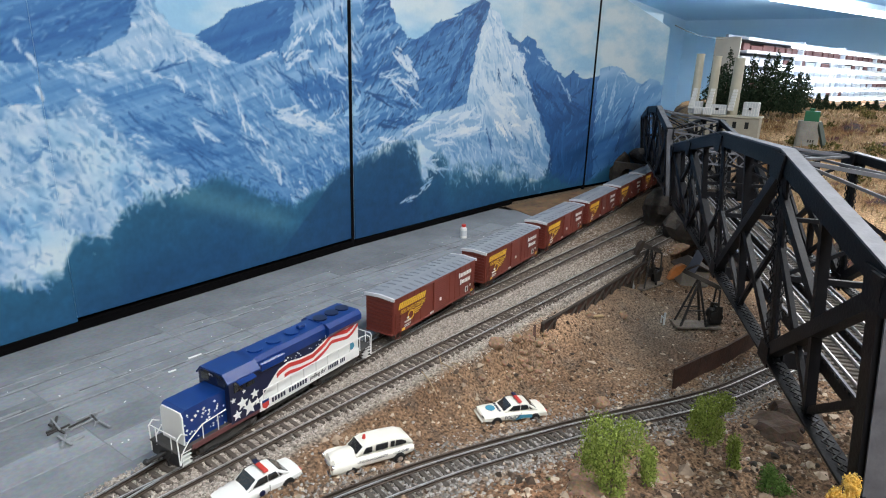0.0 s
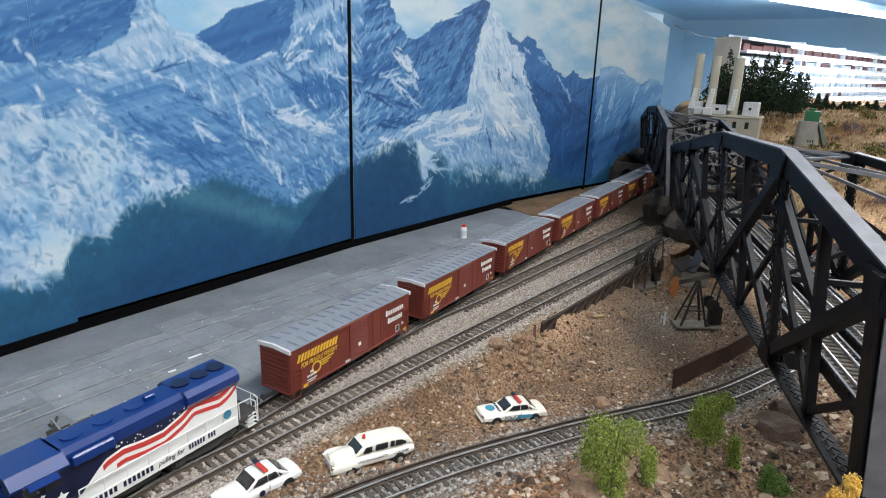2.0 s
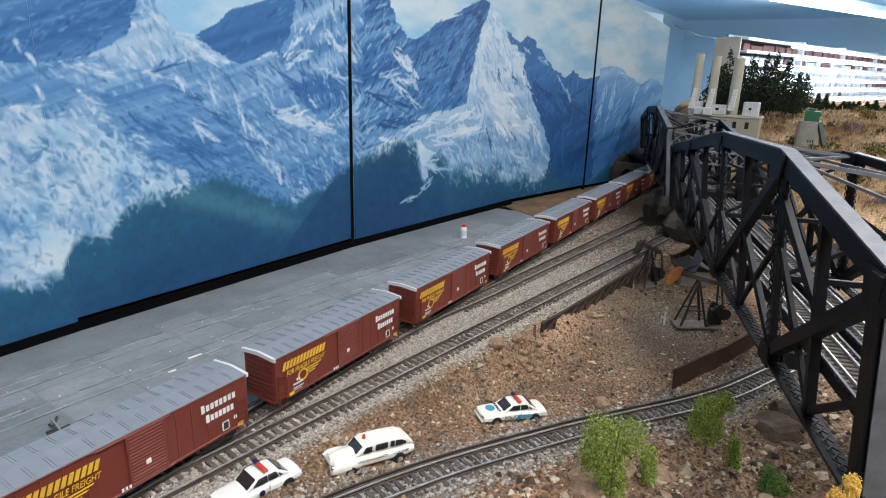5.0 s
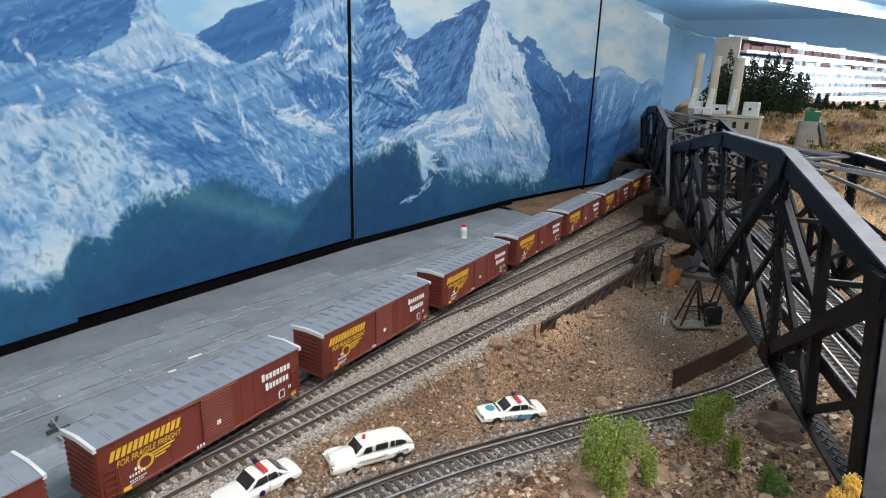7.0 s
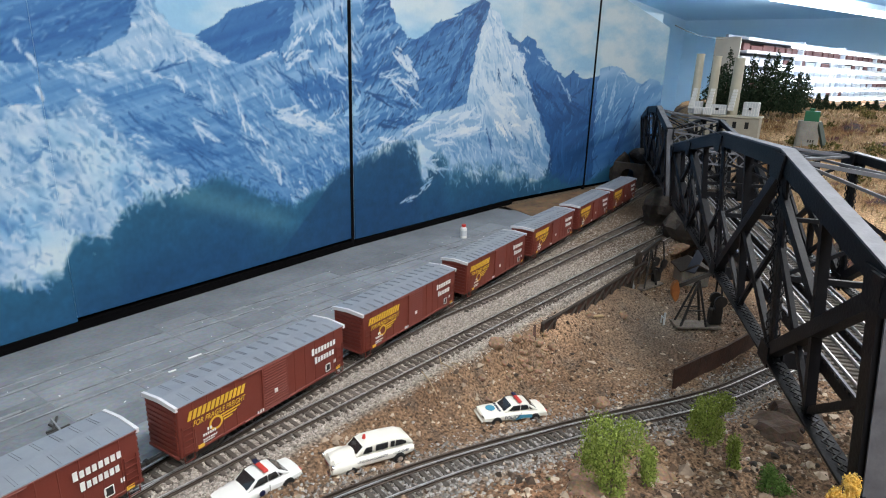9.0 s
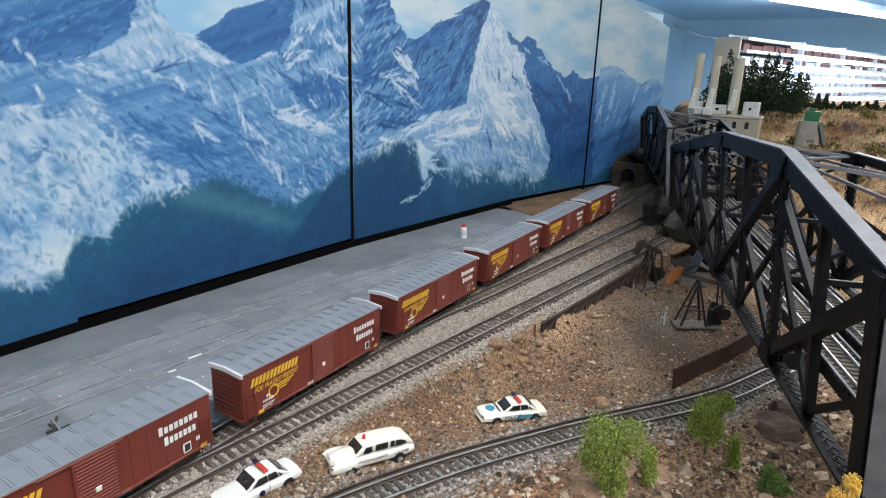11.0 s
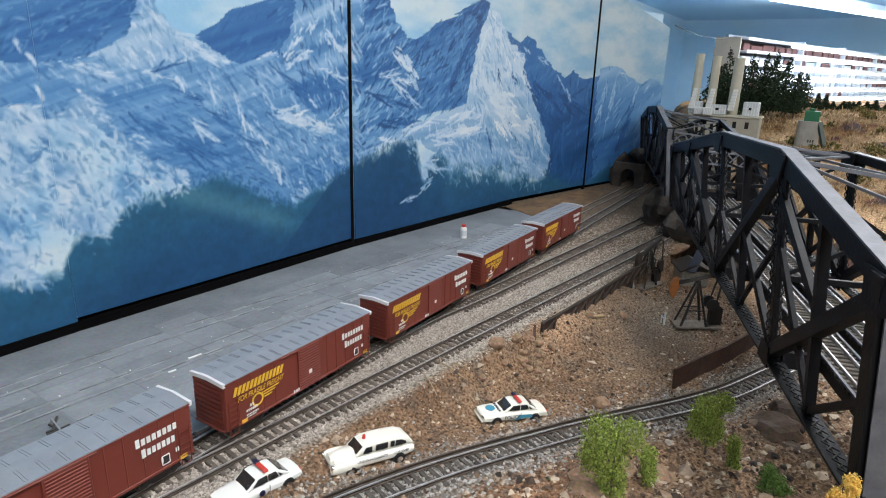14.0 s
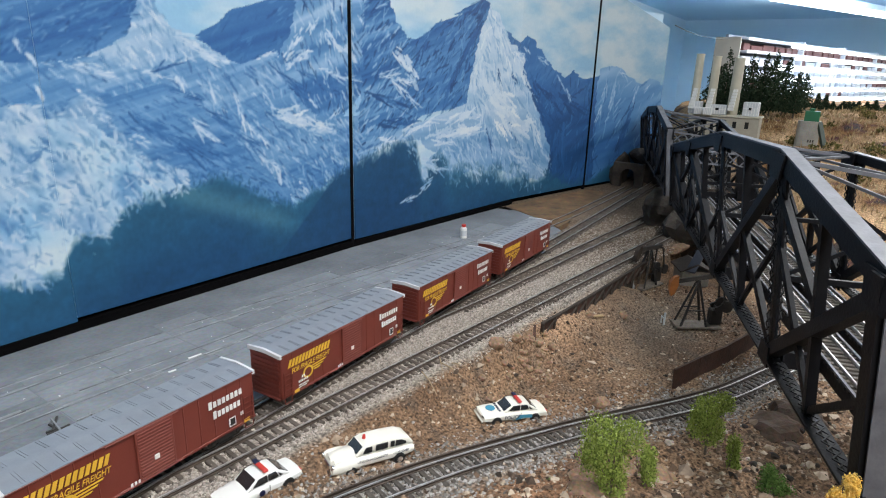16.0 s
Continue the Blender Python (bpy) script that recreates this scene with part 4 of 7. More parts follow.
def span(label, ss, hs, hs_right):
    b = thing("truss_bridge", label, "bridge", "bridge spans")
    U, V = Vector((*BR_U, 0)), Vector((*BR_V, 0))
    for off, H, tag in ((0.0, hs, 0), (BR_W, hs_right, 1)):
        n = len(ss)
        for i in range(n - 1):
            big, wid = (0.0115, 0.0080) if tag == 0 else (0.0065, 0.0060)
            g = Geo().beam(bp(ss[i], off, H[i]), bp(ss[i + 1], off, H[i + 1]), wid, big)
            tc = part("top_chord", g, M_STEELBR, b)
            # the lit upper face of the black chord is a paler plate
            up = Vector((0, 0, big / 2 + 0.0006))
            part("cover_plate", Geo().beam(bp(ss[i], off, H[i]) + up, bp(ss[i + 1], off, H[i + 1]) + up, wid * 1.1, 0.0012), M_CHORDTOP, tc, "dusty top plate in lamp-lit grey")
            # lower chord: two angles with lacing between
            g = Geo()
            laced(g, bp(ss[i], off, 0), bp(ss[i + 1], off, 0), 0.0065, 0.005, max(6, int((ss[i + 1] - ss[i]) / 0.0075)), V)
            part("lower_chord", g, M_STEELBR, b)
            # diagonal, and a hanger at mid panel
            lo, hi = (i, i + 1) if i >= n // 2 else (i + 1, i)
            if i in (0, n - 2):
                lo, hi = (i, i + 1) if i == 0 else (i + 1, i)
            if i not in (0, n - 2):
                part("diagonal", Geo().beam(bp(ss[lo], off, 0.004), bp(ss[hi], off, H[hi] - 0.005), 0.0065, 0.0090), M_STEELBR, b)
            else:
                inner = i + 1 if i == 0 else i
                outer = i if i == 0 else i + 1
                part("diagonal", Geo().beam(bp(ss[outer], off, H[outer] - 0.004), bp(ss[inner], off, 0.004), 0.0070, 0.0090), M_STEELBR, b)
            sm = (ss[i] + ss[i + 1]) / 2
            part("counter_brace", Geo().beam(bp(sm, off, 0.003), bp(ss[hi], off, H[hi] * 0.62), 0.0030, 0.0042), M_STEELBR, b)
            part("counter_brace", Geo().beam(bp(sm, off, 0.003), bp(ss[lo], off, H[lo] * 0.5), 0.0030, 0.0042), M_STEELBR, b)
            hm = (H[i] + H[i + 1]) / 2
            part("hanger", Geo().beam(bp(sm, off, 0.0), bp(sm, off, hm - 0.006), 0.0045, 0.0055), M_STEELBR, b)
            part("sub_diagonal", Geo().beam(bp(sm, off, hm * 0.52), bp(ss[inner] if i in (0, n - 2) else ss[hi], off, 0.005 if i not in (0, n - 2) else hm * 0.93), 0.0040, 0.0055), M_STEELBR, b)
        for i in range(n):
            ends = i in (0, n - 1)
            if ends:
                g = Geo().beam(bp(ss[i], off, -0.006), bp(ss[i], off, H[i] + 0.004), 0.0130, 0.0100, U)
                p = part("end_post", g, M_STEELBR, b)
                # the lighter end face of the post has its light in the plate's colour
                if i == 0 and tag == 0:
                    part("post_plate", Geo().beam(bp(ss[i], off, -0.006) - U * 0.0072, bp(ss[i], off, H[i] + 0.004) - U * 0.0072, 0.0092, 0.0010, U), M_CHORDTOP, p, "post face in lamp-lit grey")
            else:
                g = Geo()
                laced(g, bp(ss[i], off, 0), bp(ss[i], off, H[i] - 0.004), 0.0075, 0.007, int(H[i] / 0.0062), U)
                part("post", g, M_STEELBR, b)
            for hh in (0.0, H[i]):
                g = Geo()
                c = bp(ss[i], off, hh)
                r = 0.015 if hh else 0.012
                k = 1 if hh else -1
                pts = [(-r, 0.004 * k), (-r * 0.7, -r * 0.8 * k), (r * 0.7, -r * 0.8 * k), (r, 0.004 * k)]
                for e in (-0.0050, 0.0050):
                    ring = [[c + U * a + V * (e + w) + Vector((0, 0, z)) for a, z in pts] for w in (-0.0006, 0.0006)]
                    g.loft(ring)
                part("gusset", g, M_STEELBR, b)
    n = len(ss)
    # cross members
    for i in range(n):
        part("floor_beam", Geo().beam(bp(ss[i], 0.004, -0.001), bp(ss[i], BR_W - 0.004, -0.001), 0.0045, 0.012), M_STEELBR, b)
        # struts take the paler grey for the light from above
        part("top_strut", Geo().beam(bp(ss[i], 0.003, hs[i]), bp(ss[i], BR_W - 0.003, hs_right[i]), 0.0024, 0.0026), M_CHORDTOP, b, "cross strut in lamp-lit grey")
        if 0 < i < n - 1:
            for a, c in ((0.0, BR_W), (BR_W, 0.0)):
                part("sway_brace", Geo().beam(bp(ss[i], a, (hs if a == 0 else hs_right)[i] - 0.004), bp(ss[i], c, 0.058), 0.0022, 0.0026), M_STEELBR, b)
            part("sway_strut", Geo().beam(bp(ss[i], 0.002, 0.058), bp(ss[i], BR_W - 0.002, 0.058), 0.0030, 0.0040), M_STEELBR, b)
        if i in (0, n - 1):
            g = Geo()
            for k in range(6):
                a, c = 0.004 + k * (BR_W - 0.008) / 6, 0.004 + (k + 1) * (BR_W - 0.008) / 6
                ha, hc = hs[i] + (hs_right[i] - hs[i]) * k / 6, hs[i] + (hs_right[i] - hs[i]) * (k + 1) / 6
                g.beam(bp(ss[i], a, ha), bp(ss[i], c, hc - 0.018), 0.0016, 0.0016).beam(bp(ss[i], a, ha - 0.018), bp(ss[i], c, hc), 0.0016, 0.0016)
            g.beam(bp(ss[i], 0.004, hs[i] - 0.018), bp(ss[i], BR_W - 0.004, hs_right[i] - 0.018), 0.0025, 0.0025)
            g.beam(bp(ss[i], 0.002, hs[i] - 0.045), bp(ss[i], 0.022, hs[i] - 0.018), 0.0025, 0.0025)
            part("portal_brace", g, M_CHORDTOP, b)
    for i in range(n - 1):
        for a, c in ((0.003, BR_W - 0.003), (BR_W - 0.003, 0.003)):
            h0 = hs[i] if a < 0.05 else hs_right[i]
            h1 = hs_right[i + 1] if a < 0.05 else hs[i + 1]
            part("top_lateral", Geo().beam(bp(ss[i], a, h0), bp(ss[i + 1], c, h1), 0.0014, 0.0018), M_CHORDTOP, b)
    # two tracks on the deck
    for j, oc in enumerate((0.0385, 0.0715)):
        for q in (-0.0115, 0.0115):
            part("stringer", Geo().beam(bp(ss[0], oc + q, 0.0045), bp(ss[-1], oc + q, 0.0045), 0.0028, 0.0075), M_STEELBR, b)
            part("deck_timber", Geo().beam(bp(ss[0], oc + q, 0.0108), bp(ss[-1], oc + q, 0.0108), 0.0018, 0.0014), M_CHORDTOP, b, "pale guard timber")
        for q in (-0.0058, 0.0058):
            part("bridge_rail", Geo().beam(bp(ss[0], oc + q, 0.0112), bp(ss[-1], oc + q, 0.0112), 0.0011, 0.0022), M_RAILTOP, b, "bright rail")
        m = Geo().box((0, 0, 0), (0.0032, 0.0250, 0.0022), 0.0003).mesh("bridge_tie", M_TIEDARK)
        ang = math.degrees(math.atan2(BR_U[1], BR_U[0]))
        for k in range(int((ss[-1] - ss[0]) / 0.0062)):
            o = new("bridge_tie", m)
            o.parent = b
            c = bp(ss[0] + 0.003 + k * 0.0062, oc, 0.0090)
            o.matrix_basis = pose(c.x, c.y, c.z, 0, 0, ang)
    return b


span("long black steel truss bridge span with double track", (-0.146, 0.008, 0.20, 0.385, 0.545), (0.107, 0.137, 0.1305, 0.104, 0.081), (0.098, 0.122, 0.120, 0.100, 0.076))
span("far black steel truss bridge span with double track", (0.625, 0.80, 0.99, 1.16), (0.099, 0.124, 0.113, 0.085), (0.087, 0.106, 0.098, 0.072))


# ---------------- mural boards ----------------
# masses of the painting: tone at the top and the foot, fall of the brush, dabs, contrast, outline in millimetres
MASSES = []
MASSES.append(('far_west_back', 0.32, 0.30, (-1, 0.7), 220, 0.15, [(640, 318), (782, 337), (789, 310), (764, 279), (727, 259), (697, 253), (679, 250), (629, 252)]))
MASSES.append(('middle_back', 0.27, 0.24, (-1, 1.0), 80, 0.08, [(837, 281), (888, 312), (932, 323), (994, 365), (1012, 361), (972, 291), (949, 265), (887, 249)]))
MASSES.append(('west_lit_face', 0.6, 0.66, (0.5, 1), 150, 0.2, [(787, 333), (793, 315), (809, 290), (836, 277), (863, 267), (891, 250), (834, 258), (804, 247), (778, 238), (747, 252), (722, 255), (764, 279)]))
MASSES.append(('centre_peak', 0.50, 0.40, (0.3, 1), 320, 0.28, [(985, 364), (1109, 380), (1102, 230), (1046, 181), (1000, 184), (946, 231), (946, 264), (968, 298)]))
MASSES.append(('centre_right', 0.36, 0.34, (-0.75, 1), 420, 0.24, [(1101, 379), (1130, 379), (1159, 322), (1186, 299), (1225, 295), (1252, 212), (1218, 182), (1148, 147), (1080, 117)]))
MASSES.append(('main_shade', 0.20, 0.24, (-0.65, 1), 420, 0.17, [(1178, 283), (1224, 305), (1248, 324), (1311, 344), (1372, 373), (1402, 358), (1377, 315), (1355, 268), (1336, 200), (1290, 192), (1209, 183), (1160, 222)]))
MASSES.append(('east_dark', 0.26, 0.04, (-0.25, 1), 240, 0.1, [(1445, 329), (1499, 304), (1519, 323), (1567, 292), (1619, 258), (1652, 239), (1678, 256), (1714, 242), (1783, 252), (1818, -18), (1621, -7), (1596, 139), (1516, 240)]))
MASSES.append(('far_east', 0.50, 0.04, (-0.35, 1), 200, 0.15, [(1774, 230), (1785, 265), (1816, 272), (1852, 278), (1903, 246), (1934, 244), (1974, 231), (2008, 252), (2058, 231), (2120, 243), (2208, -63), (1795, -22)]))
MASSES.append(('main_lit', 0.80, 0.50, (0.3, 1), 700, 0.18, [(1394, 364), (1425, 346), (1466, 302), (1514, 287), (1512, 240), (1550, 206), (1589, 145), (1615, 101), (1623, 40), (1532, 42), (1442, 70), (1360, 81), (1303, 69), (1215, 54), (1190, 79), (1258, 120), (1206, 145), (1148, 145), (1160, 159), (1275, 185), (1341, 202), (1355, 268), (1369, 313)]))
MASSES.append(('west_ridge', 0.50, 0.44, (0.75, 1), 900, 0.22, [(629, 249), (679, 251), (729, 257), (777, 244), (805, 251), (835, 262), (891, 251), (944, 267), (955, 231), (1005, 191), (1085, 187), (1080, 111), (1033, 102), (984, 74), (916, 105), (862, 136), (785, 183), (742, 216), (695, 237), (624, 223)]))
MASSES.append(('west_slope', 0.40, 0.30, (1, 0.75), 380, 0.14, [(626, 232), (700, 237), (743, 222), (796, 232), (839, 207), (887, 160), (952, 100), (960, 72), (890, 98), (810, 123), (753, 166), (714, 201), (621, 203)]))
MASSES.append(('mist', 0.84, 0.72, (0.7, 1), 700, 0.20, [(614, 208), (660, 216), (689, 210), (723, 232), (733, 205), (756, 170), (775, 155), (800, 149), (826, 124), (790, 116), (758, 117), (737, 109), (722, 83), (687, 97), (657, 108), (668, 71), (646, 72), (664, 44), (614, 63), (593, 87)]))
# single strokes: start, end, breadth
SNOW_WEST = [(654, 206, 681, 190, 7.8), (677, 232, 682, 215, 1.9), (710, 224, 731, 212, 4.1), (716, 211, 737, 197, 2.6), (697, 251, 725, 245, 2.0), (720, 247, 764, 234, 2.1), (774, 245, 803, 237, 1.7), (809, 247, 818, 224, 4.6), (755, 182, 772, 172, 2.8), (782, 154, 793, 138, 5.4), (796, 143, 821, 123, 4.9), (749, 146, 781, 126, 4.7), (775, 280, 790, 254, 2.7), (788, 303, 811, 283, 2.7), (814, 279, 869, 258, 5.8), (835, 264, 887, 251, 2.4), (761, 270, 770, 253, 2.1), (819, 196, 867, 155, 3.7), (665, 273, 679, 251, 2.8)]
SNOW_MID = [(927, 203, 990, 179, 6.3), (953, 197, 1037, 173, 6.5), (989, 172, 1046, 170, 3.8), (891, 191, 928, 155, 2.0), (904, 150, 944, 125, 2.8), (930, 134, 939, 111, 4.3), (913, 262, 943, 269, 2.6), (955, 262, 986, 292, 5.3), (970, 259, 997, 273, 4.8), (1016, 315, 995, 293, 4.1), (1027, 295, 1062, 268, 5.0), (1060, 281, 1087, 259, 4.5), (1008, 253, 1082, 233, 2.9), (992, 217, 1007, 198, 2.9), (971, 107, 988, 86, 2.3), (972, 258, 957, 250, 3.4), (1049, 200, 1027, 183, 3.0), (879, 225, 892, 176, 1.9), (846, 243, 857, 207, 1.8)]
SNOW_EAST = [(1159, 277, 1208, 237, 9.9), (1127, 245, 1211, 230, 4.1), (1150, 237, 1222, 194, 3.4), (1110, 156, 1148, 147, 3.4), (1095, 133, 1188, 151, 4.3), (1167, 158, 1283, 182, 6.3), (1404, 335, 1374, 287, 6.5), (1371, 285, 1356, 220, 6.6), (1430, 318, 1465, 260, 6.9), (1473, 289, 1513, 270, 6.1), (1504, 259, 1529, 221, 6.3), (1376, 257, 1470, 178, 16.1), (1398, 198, 1546, 131, 19.3), (1276, 172, 1379, 177, 8.7), (1529, 184, 1581, 105, 7.9), (1243, 144, 1381, 149, 11.6)]
SNOW_FAR = [(1220, 112, 1287, 81, 7.7), (1251, 75, 1217, 58, 4.8), (1166, 45, 1212, 53, 2.8), (1339, 121, 1388, 59, 5.2), (1481, 110, 1554, 61, 9.2), (1551, 82, 1607, 39, 6.0), (1653, 230, 1679, 195, 3.5), (1506, 300, 1532, 288, 3.1), (1554, 283, 1589, 267, 3.2), (1622, 250, 1655, 219, 2.3), (1852, 256, 1829, 129, 6.4), (1817, 241, 1789, 143, 5.0), (1861, 261, 1909, 241, 2.5), (1954, 228, 1936, 191, 5.3), (2012, 235, 1978, 215, 4.1)]
SHADE_WEST = [(705, 275, 768, 301, 4.0), (741, 278, 720, 260, 2.5), (780, 242, 824, 257, 1.7), (797, 230, 840, 212, 2.9), (822, 219, 926, 143, 2.6), (750, 209, 796, 175, 5.6), (774, 190, 878, 139, 4.3), (929, 261, 1005, 196, 2.1), (972, 250, 1047, 216, 2.9), (1009, 229, 1060, 218, 2.9), (659, 164, 674, 173, 4.0), (645, 151, 658, 144, 3.0), (679, 177, 674, 188, 2.5), (697, 155, 705, 137, 2.1)]
SHADE_EAST = [(1096, 221, 1209, 189, 4.1), (1107, 173, 1209, 176, 5.1), (1385, 359, 1341, 286, 6.3), (1356, 312, 1274, 212, 8.2), (1238, 305, 1200, 255, 4.2), (1522, 249, 1639, 114, 11.3), (1579, 228, 1739, 170, 11.6), (1645, 170, 1645, 28, 14.6), (1743, 228, 1789, 12, 7.7), (1942, 189, 1890, 71, 12.3), (1472, 252, 1500, 230, 4.1), (1425, 260, 1449, 199, 2.0), (1470, 178, 1505, 122, 3.3), (1399, 150, 1424, 106, 3.2)]
TREELINE = [(596, 60), (639, 55), (674, 60), (689, 90), (720, 84), (730, 102), (758, 115), (789, 115), (824, 121), (857, 128), (891, 112), (933, 85), (965, 74), (1000, 90), (1067, 115), (1089, 120), (1160, 139), (1206, 141), (1228, 78), (1263, 118), (1303, 75), (1369, 84), (1462, 68), (1541, 43), (1629, 39), (1708, 8), (1787, 13), (1937, 68), (2130, 100)]
BRUSH = [(646, 0.42, 0.47), (741, 0.54, 0.54), (868, 0.74, 0.63), (1079, 1.08, 0.79), (1298, 1.53, 0.94), (1563, 1.87, 1.12), (1771, 2.26, 1.25), (1942, 2.65, 1.36), (2083, 3.0, 1.45)]  # place, width and height of the brush there


TABLES = {}


def lattice(u, v, seed):
    """Smooth random values on a unit lattice."""
    if seed not in TABLES:
        TABLES[seed] = np.random.RandomState(seed).uniform(-1, 1, (256, 256)).astype(np.float32)
    r = TABLES[seed]
    fi, fj = np.floor(u), np.floor(v)
    a, b = u - fi, v - fj
    i, j = fi.astype(np.int32) & 255, fj.astype(np.int32) & 255
    i1, j1 = (i + 1) & 255, (j + 1) & 255
    a, b = a * a * (3 - 2 * a), b * b * (3 - 2 * b)
    return (r[i, j] * (1 - a) + r[i1, j] * a) * (1 - b) + (r[i, j1] * (1 - a) + r[i1, j1] * a) * b


def layers(u, v, seed, n=4, fall=0.55):
    out, amp, k = 0, 1.0, 1.0
    for o in range(n):
        out = out + amp * lattice(u * k + 17.3 * o, v * k + 5.1 * o, seed + o)
        amp, k = amp * fall, k * 2.03
    return out


def to_linear(c):
    c = np.asarray(c, float) / 255.0
    return np.where(c < 0.04045, c / 12.92, ((c + 0.055) / 1.055) ** 2.4)


CANVAS_S, CANVAS_Z = np.arange(380.0, 2100.0, 1.0), np.arange(-10.0, 480.0, 1.0)
TONES = [0.0, 0.18, 0.38, 0.58, 0.78, 1.0]
TINTS = np.array(((22, 60, 104), (42, 92, 148), (84, 134, 182), (132, 168, 202), (178, 198, 216), (214, 220, 224)), float)


def inside(poly, s, z):
    """Which points lie in a closed outline."""
    hit = np.zeros(s.shape, bool)
    for (x0, y0), (x1, y1) in zip(poly, poly[1:] + poly[:1]):
        if y0 != y1:
            hit ^= ((y0 > z) != (y1 > z)) & (s < (x1 - x0) * (z - y0) / (y1 - y0) + x0)
    return hit


def tint(tone):
    return np.array([np.interp(tone, TONES, TINTS[:, i]) for i in range(3)])


def dab(canvas, s, z, ds, dz, w, colour, strength, seed, ragged=0.5):
    """One stroke of a bristle brush from (s, z) by (ds, dz), pointed and ragged."""
    m = abs(w) * 1.6 + 2
    i0, i1 = np.searchsorted(CANVAS_S, [min(s, s + ds) - m, max(s, s + ds) + m])
    j0, j1 = np.searchsorted(CANVAS_Z, [min(z, z + dz) - m, max(z, z + dz) + m])
    if i1 - i0 < 2 or j1 - j0 < 2:
        return
    S, Z = np.meshgrid(CANVAS_S[i0:i1], CANVAS_Z[j0:j1], indexing="ij")
    lng = math.hypot(ds, dz) + 1e-6
    t = ((S - s) * ds + (Z - z) * dz) / lng ** 2
    o = ((Z - z) * ds - (S - s) * dz) / lng
    n = lattice(t * lng / (w * 2.2 + 2) + seed, o / (w * 0.55 + 0.6), 7 + seed % 5) + 0.6 * lattice(S / 3.1, Z / 3.1, 15)
    tc = np.clip(t, 0, 1)
    width = w * (0.35 + 1.9 * tc * (1 - tc) + 0.3 * (1 - tc))
    d = np.hypot(o, (t - tc) * lng)
    a = np.clip((width * (1 + ragged * n) - d) / 1.3 + 0.5, 0, 1) * strength
    c = canvas[i0:i1, j0:j1]
    c += (colour - c) * a[..., None]


def paint():
    """The whole mural on one canvas, back to front."""
    rng = np.random.RandomState(12)
    S, Z = np.meshgrid(CANVAS_S, CANVAS_Z, indexing="ij")
    cl = np.clip(0.5 + 0.6 * layers(S / 90, Z / 34, 130, 4), 0, 1)[..., None]
    east = np.clip((S - 1100) / 900, 0, 1)[..., None]
    canvas = np.array((142.0, 186, 216)) * (1 - cl) + np.array((196.0, 212, 220)) * cl
    canvas = canvas * (1 - east * 0.10)
    bs, bw, bh = [p[0] for p in BRUSH], [p[1] for p in BRUSH], [p[2] for p in BRUSH]
    for q, (name, hi, lo, fall, count, contrast, poly) in enumerate(MASSES):
        misty = name == "mist"
        if misty:
            accents(canvas, rng, ((SHADE_WEST, (0.12, 0.30)), (SHADE_EAST, (0.04, 0.20)), (SNOW_WEST, (0.66, 1.0)), (SNOW_MID, (0.66, 0.98)), (SNOW_EAST, (0.70, 1.0))))
            foothills(canvas, S, Z)
            accents(canvas, rng, ((SNOW_FAR, (0.50, 0.84)),))
        ss, zs = [p[0] for p in poly], [p[1] for p in poly]
        i0, i1 = np.searchsorted(CANVAS_S, [min(ss) - 25, max(ss) + 25])
        j0, j1 = np.searchsorted(CANVAS_Z, [min(zs) - 25, max(zs) + 25])
        U, V = S[i0:i1, j0:j1], Z[i0:i1, j0:j1]
        k = np.interp(CANVAS_S[i0:i1], bs, bh)[:, None]
        wob = (7.0 if misty else 3.6) * k
        m = inside(poly, U + wob * layers(U / (9 * k), V / (9 * k), 3, 3), V + wob * layers(U / (8 * k), V / (8 * k), 23, 3))
        f = np.clip((V - min(zs)) / (max(zs) - min(zs)), 0, 1)
        fx, fy = fall[0] / math.hypot(*fall), fall[1] / math.hypot(*fall)
        streak = layers((U * fy + V * fx) / (6 * k), (U * fx - V * fy) / (40 * k), 300 + q, 3)
        tone = lo + (hi - lo) * f + contrast * (0.60 * layers(U / (44 * k), V / (34 * k), 60 + q, 3) + 0.45 * streak)
        if misty:
            tone = 0.62 + 0.28 * layers((U + V * 0.6) / 22, (V - U * 0.6) / 40, 91, 4)
            a = (m * np.clip(0.34 + 0.95 * layers((U + V * 0.7) / 36, (V - U * 0.7) / 56, 90, 4), 0.0, 0.95))[..., None]
        else:
            a = m[..., None] * 1.0
        col = np.stack([np.interp(tone, TONES, TINTS[:, i]) for i in range(3)], -1)
        canvas[i0:i1, j0:j1] += (col - canvas[i0:i1, j0:j1]) * a
        # dabs that follow the fall of the slope
        left = count
        while left > 0:
            P = rng.uniform((max(min(ss), 560), min(zs)), (max(ss), max(zs)), (left * 3, 2))
            P = P[inside(poly, P[:, 0], P[:, 1])][:left]
            left -= len(P)
            for n, (s, z) in enumerate(P):
                kx, kz = np.interp(s, bs, bw), np.interp(s, bs, bh)
                lng = rng.uniform(7, 26)
                turn = rng.normal(0, 0.5 if misty else 0.25)
                fx, fy = fall[0] * math.cos(turn) - fall[1] * math.sin(turn), fall[0] * math.sin(turn) + fall[1] * math.cos(turn)
                nrm = math.hypot(fx, fy)
                t = (0.60 if misty else np.interp(z, [min(zs), max(zs)], [lo, hi])) + rng.choice([-1, 1]) * rng.uniform(0.3, 1.7) * contrast
                dab(canvas, s, z, fx / nrm * lng * kx, -fy / nrm * lng * kz, rng.uniform(0.8, 2.4) * kz * (1.5 if misty else 1), tint(np.clip(t, 0, 1)), rng.uniform(0.4, 0.85) if misty else rng.uniform(0.4, 0.85), n, 0.7)
    wisps(canvas, rng)
